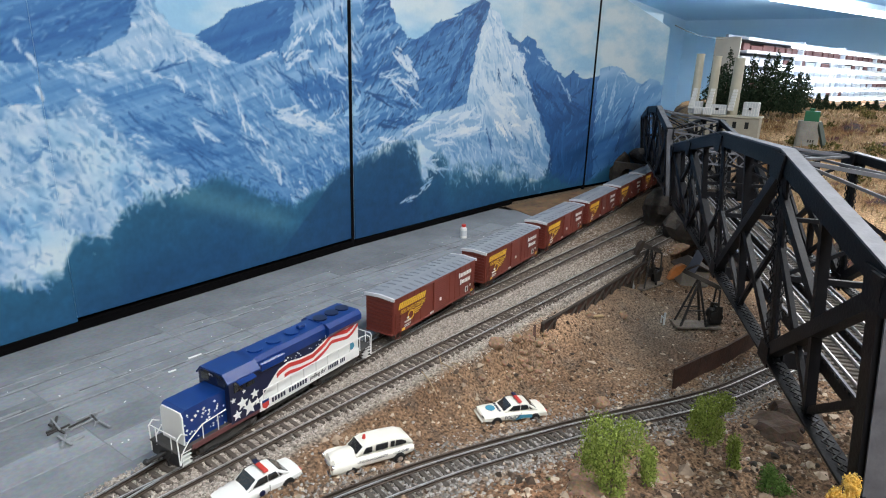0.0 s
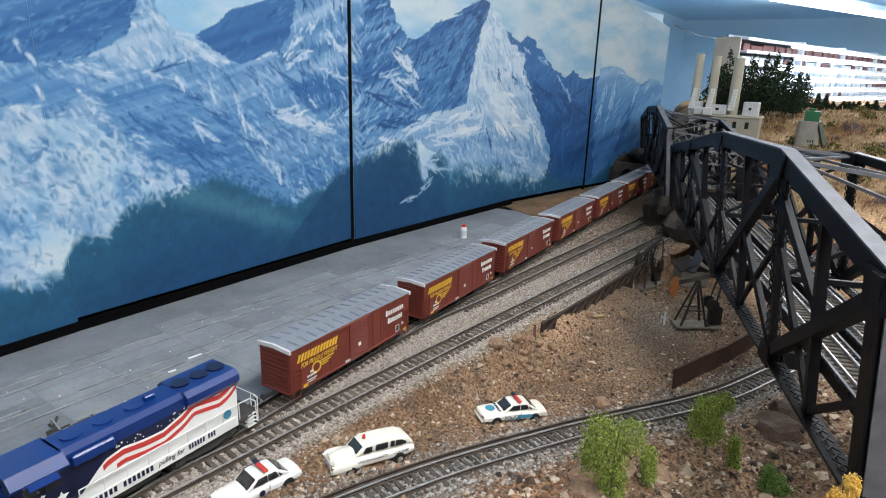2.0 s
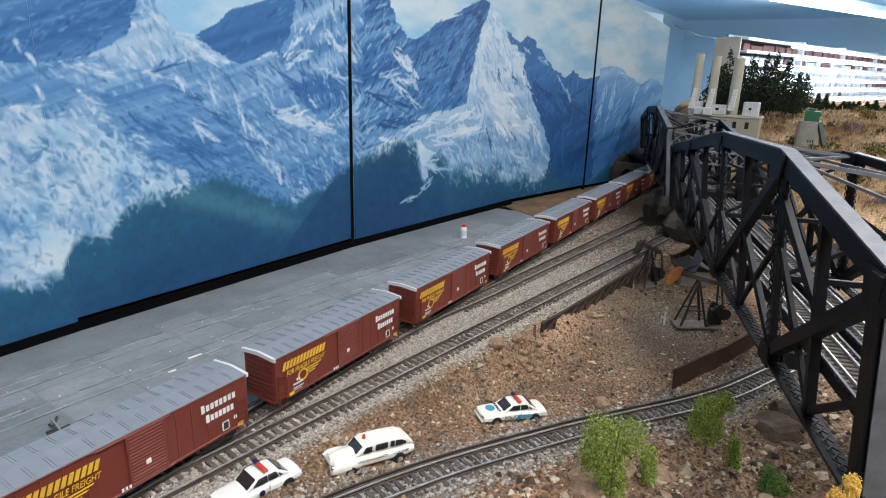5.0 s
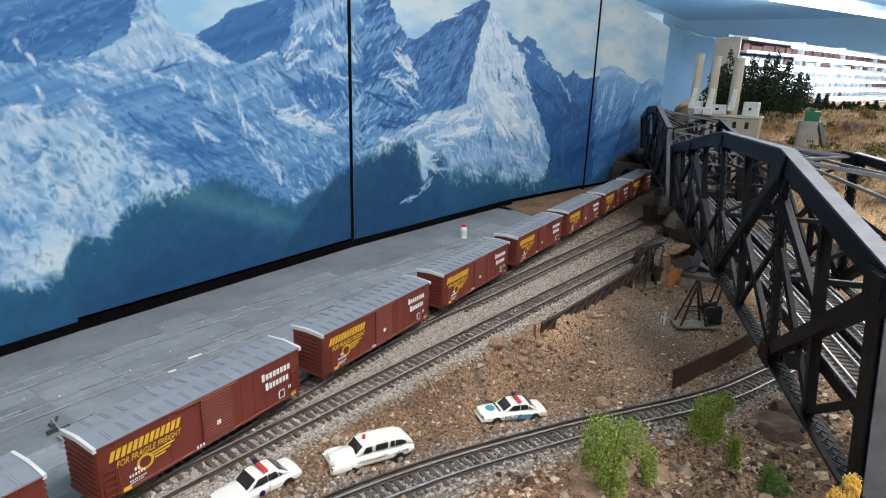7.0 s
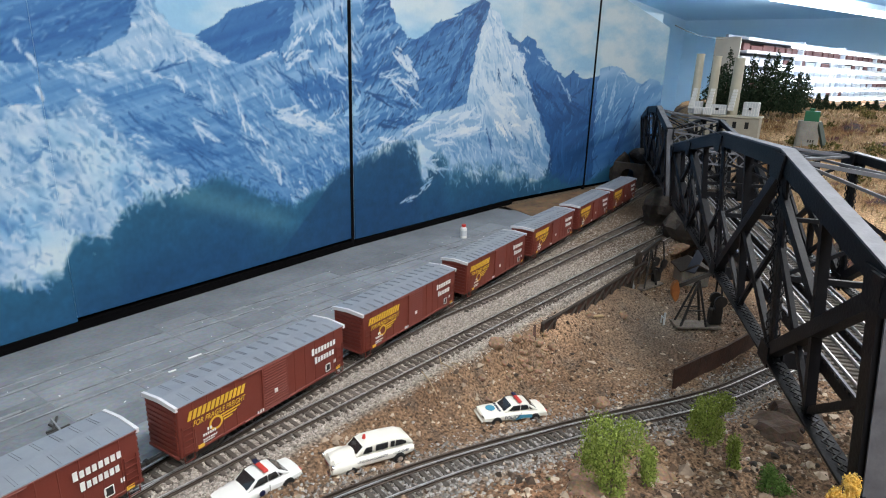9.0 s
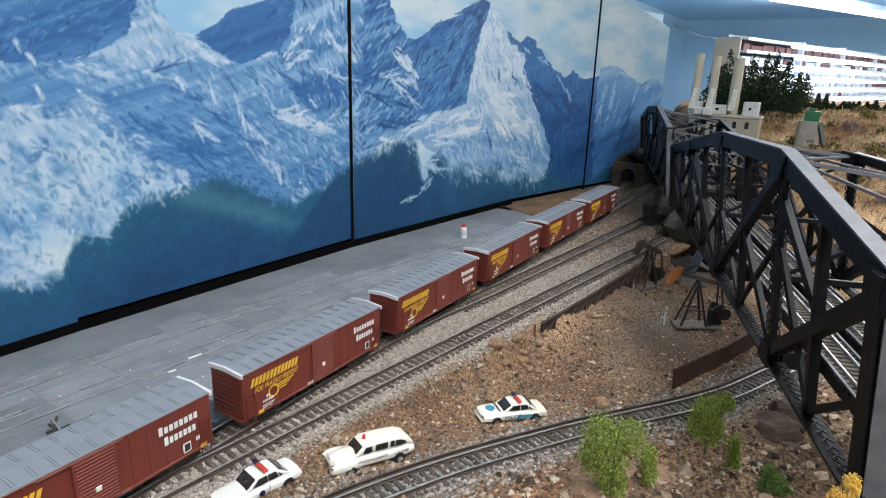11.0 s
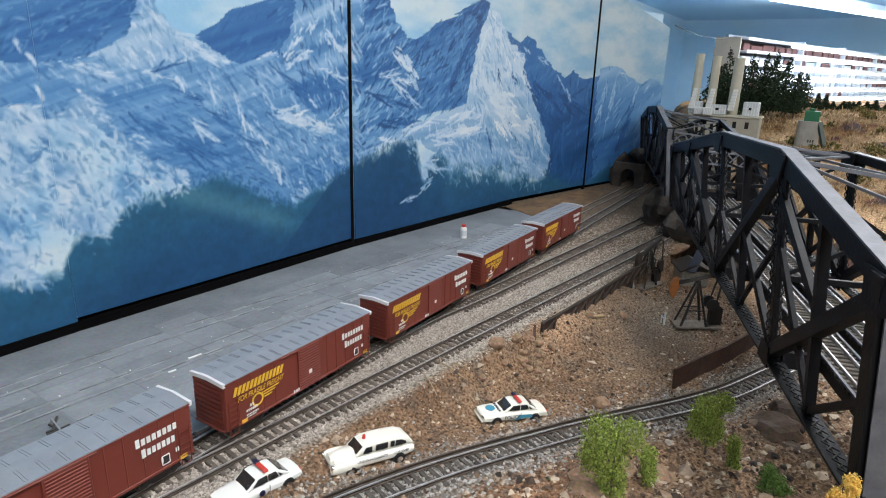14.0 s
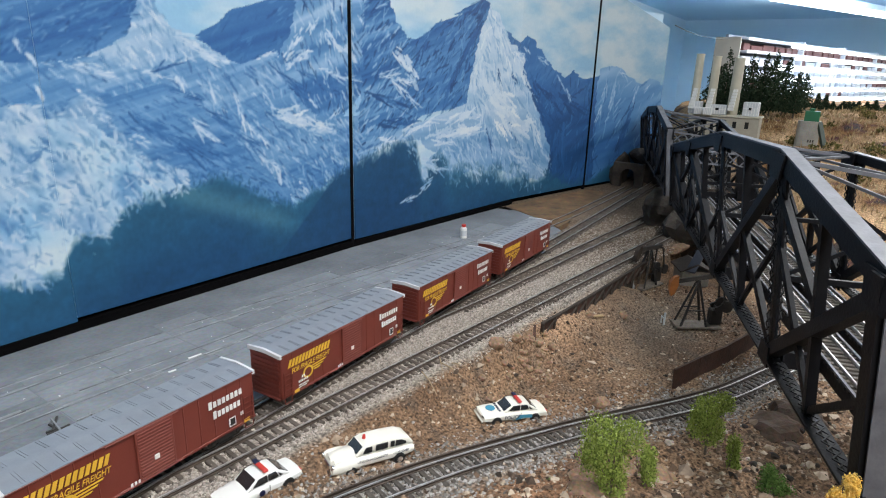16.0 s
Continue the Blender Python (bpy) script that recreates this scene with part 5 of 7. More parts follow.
    return to_linear(np.clip(canvas, 3, 245))


def accents(canvas, rng, groups):
    """Snow lying on ledges and the blue shade beside it, each made of many thin strokes."""
    for group, tones in groups:
        for x0, y0, x1, y1, w in group:
            dx, dy = x1 - x0, y1 - y0
            for i in range(9 + int(w)):
                o = rng.normal(0, w * 0.55, 2)
                t0 = rng.uniform(0, 0.75)
                t1 = t0 + rng.uniform(0.15, 0.45)
                tw = rng.normal(0, 0.2)
                ux, uy = dx * (t1 - t0), dy * (t1 - t0)
                dab(canvas, x0 + dx * t0 + o[0], y0 + dy * t0 + o[1], ux - uy * tw, uy + ux * tw, max(w * rng.uniform(0.12, 0.42), 0.9), tint(rng.uniform(*tones)), rng.uniform(0.65, 1.0), i + int(x0), 0.9)


def foothills(canvas, S, Z):
    """Dark wooded foothills with a soft lit band on one slope."""
    tz = np.interp(CANVAS_S, [p[0] for p in TREELINE], [p[1] for p in TREELINE])[:, None]
    torn = np.exp(-((CANVAS_S - 1390) / 190) ** 2)[:, None]
    edge = tz + (5 + 14 * torn) * layers(S / 22, Z / 26, 101, 4) + (2 + 6 * torn) * layers(S / 4, Z / 9, 105, 2)
    a = np.clip((edge - Z) / (10 + 26 * torn) + 0.5, 0, 1)[..., None]
    deep = np.clip((tz - Z) / 90, 0, 1)[..., None]
    wood = np.array((38.0, 90, 120)) * (1 - deep) + np.array((26.0, 70, 108)) * deep
    # the lit band falls to the right towards the valley
    band = np.exp(-(((Z - 118) + 0.42 * (S - 800)) / 15) ** 2) * np.clip((S - 770) / 40, 0, 1) * np.clip((985 - S) / 60, 0, 1)
    wood = wood + np.array((26.0, 24, 16)) * band[..., None]
    ridge = np.clip((S - 985 + (Z - 60) * -1.15) / 5 + 0.5, 0, 1)[..., None] * np.clip((1300 - S) / 150, 0, 1)[..., None]
    wood = wood * (1 - 0.6 * ridge) + np.array((22.0, 62, 100)) * 0.6 * ridge
    wood = wood * (1 + 0.05 * layers(S / 12, Z / 9, 120, 3) + 0.03 * layers(S / 3, Z / 6, 123, 2))[..., None]
    canvas += (wood - canvas) * a


def wisps(canvas, rng):
    """Torn mist and snowy treetops along the edge of the woods."""
    tx, ty = [p[0] for p in TREELINE], [p[1] for p in TREELINE]
    for i in range(620):
        s = rng.uniform(600, 1750)
        k = np.interp(s, [p[0] for p in BRUSH], [p[2] for p in BRUSH])
        white = 640 < s < 760 or 1180 < s < 1600
        z = np.interp(s, tx, ty) + rng.normal(0, 14 if white else 6) * k
        if white:
            dab(canvas, s, z, rng.normal(-3, 4) * k, rng.uniform(4, 11) * k, rng.uniform(0.8, 2.2) * k, tint(rng.uniform(0.45, 0.85)), rng.uniform(0.3, 0.8), i, 0.8)
        else:
            dab(canvas, s, z, rng.normal(0, 3) * k, rng.uniform(4, 10) * k, rng.uniform(0.8, 2.0) * k, np.array((36.0, 84, 116)), rng.uniform(0.3, 0.7), i, 0.8)


CANVAS = paint()


def painting(s, z):
    """Colour of the mural at s, z in millimetres."""
    u = np.clip(s - CANVAS_S[0], 0, len(CANVAS_S) - 1.001)
    v = np.clip(z - CANVAS_Z[0], 0, len(CANVAS_Z) - 1.001)
    i, j = u.astype(int), v.astype(int)
    a, b = (u - i)[..., None], (v - j)[..., None]
    low = CANVAS[i, j] * (1 - a) + CANVAS[i + 1, j] * a
    high = CANVAS[i, j + 1] * (1 - a) + CANVAS[i + 1, j + 1] * a
    return low * (1 - b) + high * b


M_MURAL = attr_mat("mural_paint", "pigment", 0.55, 0.35, 240, 0.10, 0.12)
WS = np.r_[0, np.cumsum([math.dist(a, b) for a, b in zip(WALL[:-1], WALL[1:])])]


def mural_board(name, knots, z0, ztop, label, step=0.0013):
    """A painted board that follows WALL from knot to knot; s measured along the wall."""
    s = np.arange(knots[0], knots[-1], step)
    s = np.unique(np.r_[s, knots])
    nz = int(round((max(ztop) - z0) / step))
    X, Y = np.interp(s, WS, [p[0] for p in WALL]), np.interp(s, WS, [p[1] for p in WALL])
    top = np.interp(s, [knots[0], knots[-1]], ztop)
    tt = np.linspace(0, 1, nz)
    S = np.repeat(s[:, None], nz, 1)
    Z = z0 + (top[:, None] - z0) * tt[None, :]
    V = np.stack([np.repeat(X[:, None], nz, 1), np.repeat(Y[:, None], nz, 1), Z], -1).reshape(-1, 3)
    C = painting(S * 1000, Z * 1000).reshape(-1, 3)
    n = len(s)
    i, j = np.meshgrid(np.arange(n - 1), np.arange(nz - 1), indexing="ij")
    k = (i * nz + j).ravel()
    F = np.stack([k, k + nz, k + nz + 1, k + 1], -1)
    me = bpy.data.meshes.new(name)
    me.from_pydata(V.tolist(), [], F.tolist())
    at = me.color_attributes.new("pigment", "FLOAT_COLOR", "POINT")
    at.data.foreach_set("color", np.c_[C, np.ones(len(C))].astype(np.float32).ravel())
    me.materials.append(M_MURAL)
    ob = new(name, me)
    g = Geo()
    for a, b in zip(knots[:-1], knots[1:]):
        pa, pb = [Vector((np.interp(q, WS, [p[0] for p in WALL]), np.interp(q, WS, [p[1] for p in WALL]), 0)) for q in (a, b)]
        d = (pb - pa).normalized()
        m = Vector((-d.y, d.x, 0))
        ta, tb = [np.interp(q, [knots[0], knots[-1]], ztop) for q in (a, b)]
        g.add([pa + m * 0.0006 + Vector((0, 0, z0)), pb + m * 0.0006 + Vector((0, 0, z0)), pb + m * 0.006 + Vector((0, 0, z0)), pa + m * 0.006 + Vector((0, 0, z0)),
               pa + m * 0.0006 + Vector((0, 0, ta)), pb + m * 0.0006 + Vector((0, 0, tb)), pb + m * 0.006 + Vector((0, 0, tb)), pa + m * 0.006 + Vector((0, 0, ta))],
              [(3, 2, 1, 0), (4, 5, 6, 7), (0, 1, 5, 4), (1, 2, 6, 5), (2, 3, 7, 6), (3, 0, 4, 7)])
    part("board", g, M_WALLBLUE, ob, "board behind the painting")
    return tagged(ob, label, "mural", "mural boards")


mural_board("mural_panel", [0.40, 0.6806], 0.0045, (0.45, 0.45), "painted mural board with snowy peaks and drifting mist")
mural_board("mural_panel", [0.6809, 1.0660], 0.0085, (0.45, 0.45), "painted mural board with blue snow mountains above dark foothills")
mural_board("mural_panel", [1.0730, 1.5001, 1.7570], 0.0055, (0.47, 0.45), "painted mural board with a tall sharp white peak")
mural_board("mural_panel", [1.7640, 2.0740], 0.004, (0.435, 0.368), "painted mural board with distant dim peaks and cloudy sky")
for sq, w in ((1.0695, 0.0052), (1.7605, 0.0060)):
    x, y = np.interp(sq, WS, [p[0] for p in WALL]), np.interp(sq, WS, [p[1] for p in WALL])
    tagged(part("seam_strip", Geo().box((x, y + 0.002, 0.21), (w, 0.007, 0.43), 0.001), mat("black_batten", (0.004, 0.004, 0.005), 0.85, spec=0.08)), "black batten between the mural boards", "batten")
upright("trim", [(x, y - 0.0015) for x, y in WALL[:4]], -0.0055, 0.0040, 0.010, mat("black_skirting", (0.003, 0.003, 0.0035), 0.9, spec=0.05), "black skirting under the mural boards", "trim")


# ---------------- road vehicles ----------------
def wheel(parent, x, y, r, s):
    w = part("wheel", Geo().tube((0, -0.0011, 0), (0, 0.0011, 0), r, 16), M_TYRE, parent, "black tyre", True, pose(x, y, r))
    part("hubcap", Geo().tube((0, s * 0.0010, 0), (0, s * 0.0014, 0), r * 0.58, 12), M_CHROME, w, "chrome hubcap", True)
    return w


def shell(rows, n=16, power=3.2):
    """Rounded body: rows of (x, half width, z low, z high)."""
    rings = []
    for x, w, z0, z1 in rows:
        ring = []
        for i in range(n):
            a = 2 * math.pi * i / n + math.pi / n
            c, s = math.cos(a), math.sin(a)
            c, s = math.copysign(abs(c) ** (2 / power), c), math.copysign(abs(s) ** (2 / power), s)
            ring.append((x, w * c, (z0 + z1) / 2 + (z1 - z0) / 2 * s))
        rings.append(ring)
    return Geo().loft(rings)


def sedan(label, m, paint, decal, L=0.062, old=False, bar=True):
    c = thing("police_car", label, "car", "road vehicles", m)
    k = L / 0.062
    wd = 0.0112
    part("body", shell([(0.0, wd * 0.80, 0.0045, 0.0085), (0.0012, wd * 0.95, 0.0032, 0.0098), (0.008 * k, wd, 0.0026, 0.0108), (0.020 * k, wd, 0.0024, 0.0118),
                        (0.034 * k, wd, 0.0024, 0.0118), (0.048 * k, wd, 0.0026, 0.0114), (0.060 * k, wd * 0.95, 0.0034, 0.0105), (L, wd * 0.82, 0.0048, 0.0090)]), paint, c, "", True)
    cab = part("cabin", shell([(0.0195 * k, wd * 0.84, 0.0105, 0.0112), (0.0265 * k, wd * 0.76, 0.0105, 0.0168), (0.0300 * k, wd * 0.74, 0.0105, 0.0176), (0.0400 * k, wd * 0.74, 0.0105, 0.0176),
                              (0.0440 * k, wd * 0.76, 0.0105, 0.0166), (0.0520 * k, wd * 0.84, 0.0105, 0.0112)], 16, 5), paint, c, "", True)
    # glazing
    part("windscreen", Geo().prism([(0.0198 * k, 0.0116), (0.0264 * k, 0.0169), (0.0268 * k, 0.0160), (0.0208 * k, 0.0112)], "y", -wd * 0.66, wd * 0.66), M_GLASSDARK, cab)
    part("rear_window", Geo().prism([(0.0518 * k, 0.0116), (0.0444 * k, 0.0168), (0.0440 * k, 0.0160), (0.0508 * k, 0.0112)], "y", -wd * 0.66, wd * 0.66), M_GLASSDARK, cab)
    for s in (-1, 1):
        y = s * wd * 0.775
        for q in ([(0.0236, 0.0122), (0.0282, 0.0162), (0.0346, 0.0164), (0.0346, 0.0122)], [(0.0356, 0.0122), (0.0356, 0.0164), (0.0416, 0.0162), (0.0434, 0.0122)], [(0.0444, 0.0122), (0.0430, 0.0152), (0.0470, 0.0122)]):
            part("side_window", Geo().prism([(a * k, b) for a, b in q], "y", y - 0.0006, y + 0.0006), M_GLASSDARK, cab)
        part("door_seam", Geo().box((0.0350 * k, s * wd, 0.0072), (0.0003, 0.0004, 0.0078)), M_GREYRUN, c)
        part("headlight", Geo().box((0.0006, s * wd * 0.62, 0.0078), (0.0012, 0.0042, 0.0020), 0.0004), M_CHROME, c)
        part("tail_light", Geo().box((L - 0.0004, s * wd * 0.62, 0.0084), (0.0012, 0.0040, 0.0018), 0.0004), M_RED, c)
        for xw in (0.0125 * k, 0.0495 * k):
            part("wheel_arch", Geo().tube((xw, s * (wd - 0.0008), 0.0040), (xw, s * (wd + 0.0002), 0.0040), 0.0047, 16), M_BLACK, c, "dark wheel arch")
            wheel(c, xw, s * (wd - 0.0002), 0.0039, s)
    for xb, nm in ((-0.0004, "bumper"), (L + 0.0002, "bumper")):
        part(nm, Geo().box((xb, 0, 0.0048), (0.0016, wd * 1.75, 0.0022), 0.0007), M_CHROME if old else paint, c)
    if bar:
        part("light_bar", Geo().box((0.0350 * k, 0, 0.0188), (0.0034, 0.0150, 0.0018), 0.0005), M_RED, c, "red roof light bar")
        part("light_bar_end", Geo().box((0.0350 * k, 0.0060, 0.0192), (0.0036, 0.0052, 0.0018), 0.0005), M_NAVY, c, "dark blue lamp")
    if decal == "police":
        for s in (-1, 1):
            part("decal", Geo().prism([(0.030 * k, 0.0040), (0.0335 * k, 0.0088), (0.046 * k, 0.0082), (0.047 * k, 0.0050), (0.038 * k, 0.0056)], "y", s * (wd + 0.0001) - 0.0002, s * (wd + 0.0001) + 0.0002), M_TEALDECAL, c, "teal swoosh decal")
        writing("lettering", "POLICE", 0.0046, M_NAVY, c, Matrix.Translation((0.0270 * k, -wd - 0.0004, 0.0072)) @ pose(0, 0, 0, 90), "dark blue lettering")
        part("bonnet_decal", Geo().tube((0.0105, 0.001, 0.0109), (0.0105, 0.001, 0.0113), 0.0044, 16), M_TEALDECAL, c, "round teal bonnet decal")
        g = Geo()
        for q in range(5):
            g.box((0.0165, -0.006 + q * 0.003, 0.0117), (0.0022, 0.0018, 0.0003))
        part("bonnet_marks", g, M_NAVY, c)
    else:
        part("door_badge", Geo().tube((0.029 * k, -wd - 0.0003, 0.0074), (0.029 * k, -wd + 0.0001, 0.0074), 0.0021, 12), M_NAVY, c, "dark round door badge")
    return c


def heading(a, b, z):
    """Pose of a vehicle with its nose at a and its tail towards b."""
    return pose(a[0], a[1], z, 0, 0, math.degrees(math.atan2(b[1] - a[1], b[0] - a[0])))


def tilted(a, b, za, zb):
    d = Vector((b[0] - a[0], b[1] - a[1], zb - za)).normalized()
    s = Vector((0, 0, 1)).cross(d).normalized()
    u = d.cross(s)
    return Matrix(((d.x, s.x, u.x, a[0]), (d.y, s.y, u.y, a[1]), (d.z, s.z, u.z, za), (0, 0, 0, 1)))


sedan("white police saloon with teal markings and red light bar", tilted((0.012, -0.1178), (0.0595, -0.1565), -0.0372, -0.0410), M_IVORY, "police", 0.0615)
sedan("white boxy police sedan with red roof light bar", tilted((-0.204, -0.0485), (-0.150, -0.0600), -0.0148, -0.0152), M_WHITE, "badge", 0.0575, True)


def hearse():
    c = thing("coroner_wagon", "ivory vintage long wagon with red roof lamp and county lettering", "car", "road vehicles", tilted((-0.1320, -0.0760), (-0.0755, -0.1022), -0.0176, -0.0229))
    wd = 0.0112
    part("body", shell([(0.0, 0.0060, 0.0050, 0.0100), (0.002, 0.0090, 0.0036, 0.0120), (0.010, wd, 0.0030, 0.0128), (0.020, wd, 0.0030, 0.0132), (0.040, wd, 0.0030, 0.0130),
                        (0.056, wd, 0.0030, 0.0126), (0.0630, wd * 0.9, 0.0036, 0.0110), (0.0655, wd * 0.7, 0.0050, 0.0090)], 16, 2.8), M_IVORY, c, "", True)
    part("bonnet", shell([(0.0005, 0.0030, 0.0060, 0.0125), (0.004, 0.0050, 0.0060, 0.0142), (0.012, 0.0064, 0.0060, 0.0148), (0.020, 0.0075, 0.0060, 0.0145)], 14, 2.4), M_IVORY, c, "", True)
    cab = part("cabin", shell([(0.0175, wd * 0.80, 0.0120, 0.0135), (0.0225, wd * 0.78, 0.0120, 0.0190), (0.0280, wd * 0.78, 0.0120, 0.0208), (0.0420, wd * 0.78, 0.0120, 0.0210), (0.0540, wd * 0.78, 0.0120, 0.0200),
                              (0.0600, wd * 0.74, 0.0110, 0.0178), (0.0640, wd * 0.62, 0.0100, 0.0130)], 16, 4), M_IVORY, c, "", True)
    part("windscreen", Geo().prism([(0.0176, 0.0138), (0.0222, 0.0188), (0.0230, 0.0182), (0.0190, 0.0132)], "y", -wd * 0.62, wd * 0.62), M_GLASSDARK, cab)
    for s in (-1, 1):
        y = s * wd * 0.79
        for q in ([(0.0222, 0.0142), (0.0242, 0.0180), (0.0290, 0.0184), (0.0290, 0.0142)], [(0.0320, 0.0142), (0.0320, 0.0186), (0.0415, 0.0186), (0.0415, 0.0142)],
                  [(0.0440, 0.0142), (0.0440, 0.0184), (0.0470, 0.0184), (0.0470, 0.0142)], [(0.0482, 0.0142), (0.0482, 0.0183), (0.0530, 0.0178), (0.0565, 0.0160), (0.0570, 0.0142)]):
            part("side_window", Geo().prism(q, "y", y - 0.0006, y + 0.0006), M_GLASSDARK, cab)
        part("fender", shell([(-0.001, 0.0022, 0.0040, 0.0095), (0.004, 0.0034, 0.0030, 0.0120), (0.012, 0.0034, 0.0036, 0.0120), (0.020, 0.0024, 0.0040, 0.0105)], 12, 2.2), M_IVORY, c, "", True, pose(0, s * 0.0090, 0))
        part("headlight", Geo().tube((-0.0010, s * 0.0088, 0.0088), (0.0004, s * 0.0088, 0.0088), 0.0018, 12), M_CHROME, c, "", True)
        for xw in (0.0125, 0.0510):
            part("wheel_arch", Geo().tube((xw, s * (wd - 0.0006), 0.0042), (xw, s * (wd + 0.0003), 0.0042), 0.0046, 16), M_BLACK, c)
            wheel(c, xw, s * (wd - 0.0001), 0.0040, s)
    part("grille", Geo().box((-0.0008, 0, 0.0070), (0.0016, 0.0090, 0.0040), 0.0006), M_CHROME, c)
    part("bumper", Geo().box((-0.0022, 0, 0.0040), (0.0016, 0.0215, 0.0020), 0.0007), M_CHROME, c)
    part("bumper", Geo().box((0.0660, 0, 0.0044), (0.0016, 0.0200, 0.0020), 0.0007), M_CHROME, c)
    part("beacon", Geo().tube((0.0265, 0, 0.0205), (0.0265, 0, 0.0232), 0.0014, 10, 0.0010), M_RED, c, "red roof beacon", True)
    writing("county_name", "LINCOLN COUNTY", 0.0027, M_NAVY, c, Matrix.Translation((0.0290, -wd - 0.0003, 0.0098)) @ pose(0, 0, 0, 90), "dark lettering")
    writing("duty", "CORONER", 0.0027, M_NAVY, c, Matrix.Translation((0.0520, -wd - 0.0003, 0.0098)) @ pose(0, 0, 0, 90), "dark lettering")
    return c


hearse()


# ---------------- vegetation ----------------
def leaf_mat(name, a, b, c):
    return island_mat(name, [a, b, c, b], 1.0, 0.1)


M_LEAF = leaf_mat("fresh_green_foam", (0.10, 0.15, 0.025), (0.21, 0.28, 0.05), (0.34, 0.42, 0.10))
M_LEAF2 = leaf_mat("mid_green_foam", (0.05, 0.11, 0.02), (0.10, 0.19, 0.04), (0.17, 0.27, 0.07))
M_PINE = leaf_mat("dark_conifer", (0.010, 0.022, 0.012), (0.022, 0.042, 0.022), (0.045, 0.065, 0.035))
M_GOLD = leaf_mat("golden_foam", (0.66, 0.38, 0.05), (0.82, 0.52, 0.10), (0.90, 0.66, 0.22))
M_STRAW = leaf_mat("dry_grass", (0.22, 0.15, 0.08), (0.40, 0.29, 0.16), (0.52, 0.40, 0.24))
M_BARK = mat("thin_bark", (0.16, 0.12, 0.085), 0.85, 0, (0.09, 0.07, 0.05), 200, 0.4, 400)


def flecks(blobs, n, size, seed, droop=0.0):
    """Many tiny leaf flakes inside overlapping clumps."""
    r = np.random.RandomState(seed)
    V, F = [], []
    wts = np.array([b[3] * b[4] * b[5] for b in blobs]) ** 0.7
    pick = r.choice(len(blobs), n, p=wts / wts.sum())
    for k in range(n):
        cx, cy, cz, rx, ry, rz = blobs[pick[k]]
        d = r.normal(size=3)
        d /= np.linalg.norm(d)
        q = r.uniform(0.35, 1.0) ** 0.5 * (1 + 0.25 * math.sin(9 * d[0] + 7 * d[2] + k % 3))
        c = np.array([cx + d[0] * rx * q, cy + d[1] * ry * q, cz + d[2] * rz * q - droop * r.uniform(0, 1) ** 3])
        a, b = r.normal(size=3), r.normal(size=3)
        a[2] *= 1.0 + 160 * droop
        a /= np.linalg.norm(a)
        b = b - a * (a @ b)
        b /= np.linalg.norm(b)
        s = size * r.uniform(0.6, 1.5)
        V += [c + a * s, c + b * s * 0.6, c - a * s, c - b * s * 0.6]
        F += [(4 * k, 4 * k + 1, 4 * k + 2, 4 * k + 3)]
    g = Geo()
    g.v, g.f = [tuple(v) for v in V], F
    return g


def flake_mesh(name, g, material):
    me = bpy.data.meshes.new(name)
    me.from_pydata(g.v, [], g.f)
    me.materials.append(material)
    return me


def bushy(name, label, base, blobs, n, size, material, seed, droop=0.006, category="tree"):
    t = thing(name, label, category, "layout trees", pose(*base))
    g = Geo()
    top = max(b[2] for b in blobs)
    g.tube((0, 0, -0.004), (0, 0, top), 0.0012, 7, 0.0005)
    for b in blobs:
        g.tube((0, 0, min(b[2], top) * 0.45), (b[0], b[1], b[2]), 0.0007, 5, 0.0003)
    part("trunk", g, M_BARK, t, "thin brown stem")
    o = new("crown", flake_mesh("crown", flecks(blobs, n, size, seed, droop), material))
    o.parent = t
    return t


# camera-side row of foam trees: offsets in metres round the stem
R_ = Vector((0.526, -0.850, 0))


def blob(h, r, up, sx, sz):
    return (R_.x * h + r * 0.85, R_.y * h + r * 0.5, up, sx * 0.8, sx * 0.8, sz)


bushy("tree", "fresh green foam tree with thick drooping crown", (-0.0480, -0.2500, -0.024), [blob(-0.010, 0, 0.058, 0.015, 0.014), blob(0.008, 0, 0.058, 0.013, 0.012), blob(-0.004, 0, 0.040, 0.016, 0.014), blob(0.001, 0.002, 0.020, 0.012, 0.016), blob(-0.014, 0.004, 0.040, 0.011, 0.012), blob(0.0, 0.0, 0.006, 0.010, 0.010)], 11000, 0.00072, M_LEAF, 21, 0.010)
bushy("tree", "small fresh green foam sapling", (-0.020, -0.2660, -0.026), [blob(0, 0, 0.032, 0.007, 0.009), blob(0.002, 0, 0.020, 0.007, 0.009)], 2200, 0.00075, M_LEAF, 22)
bushy("tree", "fresh green foam tree leaning over stones", (0.066, -0.2930, -0.042), [blob(-0.004, 0, 0.050, 0.013, 0.013), blob(0.008, 0, 0.058, 0.010, 0.008), blob(0.002, 0, 0.034, 0.012, 0.013), blob(-0.010, 0, 0.040, 0.009, 0.012)], 7000, 0.00078, M_LEAF, 23)
bushy("tree", "narrow fresh green foam sapling on stones", (0.055, -0.3117, -0.042), [blob(0.001, 0, 0.032, 0.0065, 0.010), blob(0.003, 0, 0.015, 0.006, 0.010)], 2200, 0.00075, M_LEAF, 24)
bushy("bush", "mid green foam bush among dark stones", (0.0433, -0.3415, -0.042), [blob(0, 0, 0.016, 0.011, 0.012), blob(-0.004, 0, 0.028, 0.006, 0.008), blob(0.010, 0, 0.010, 0.009, 0.009)], 3200, 0.0008, M_LEAF2, 25, 0.003, "bush")
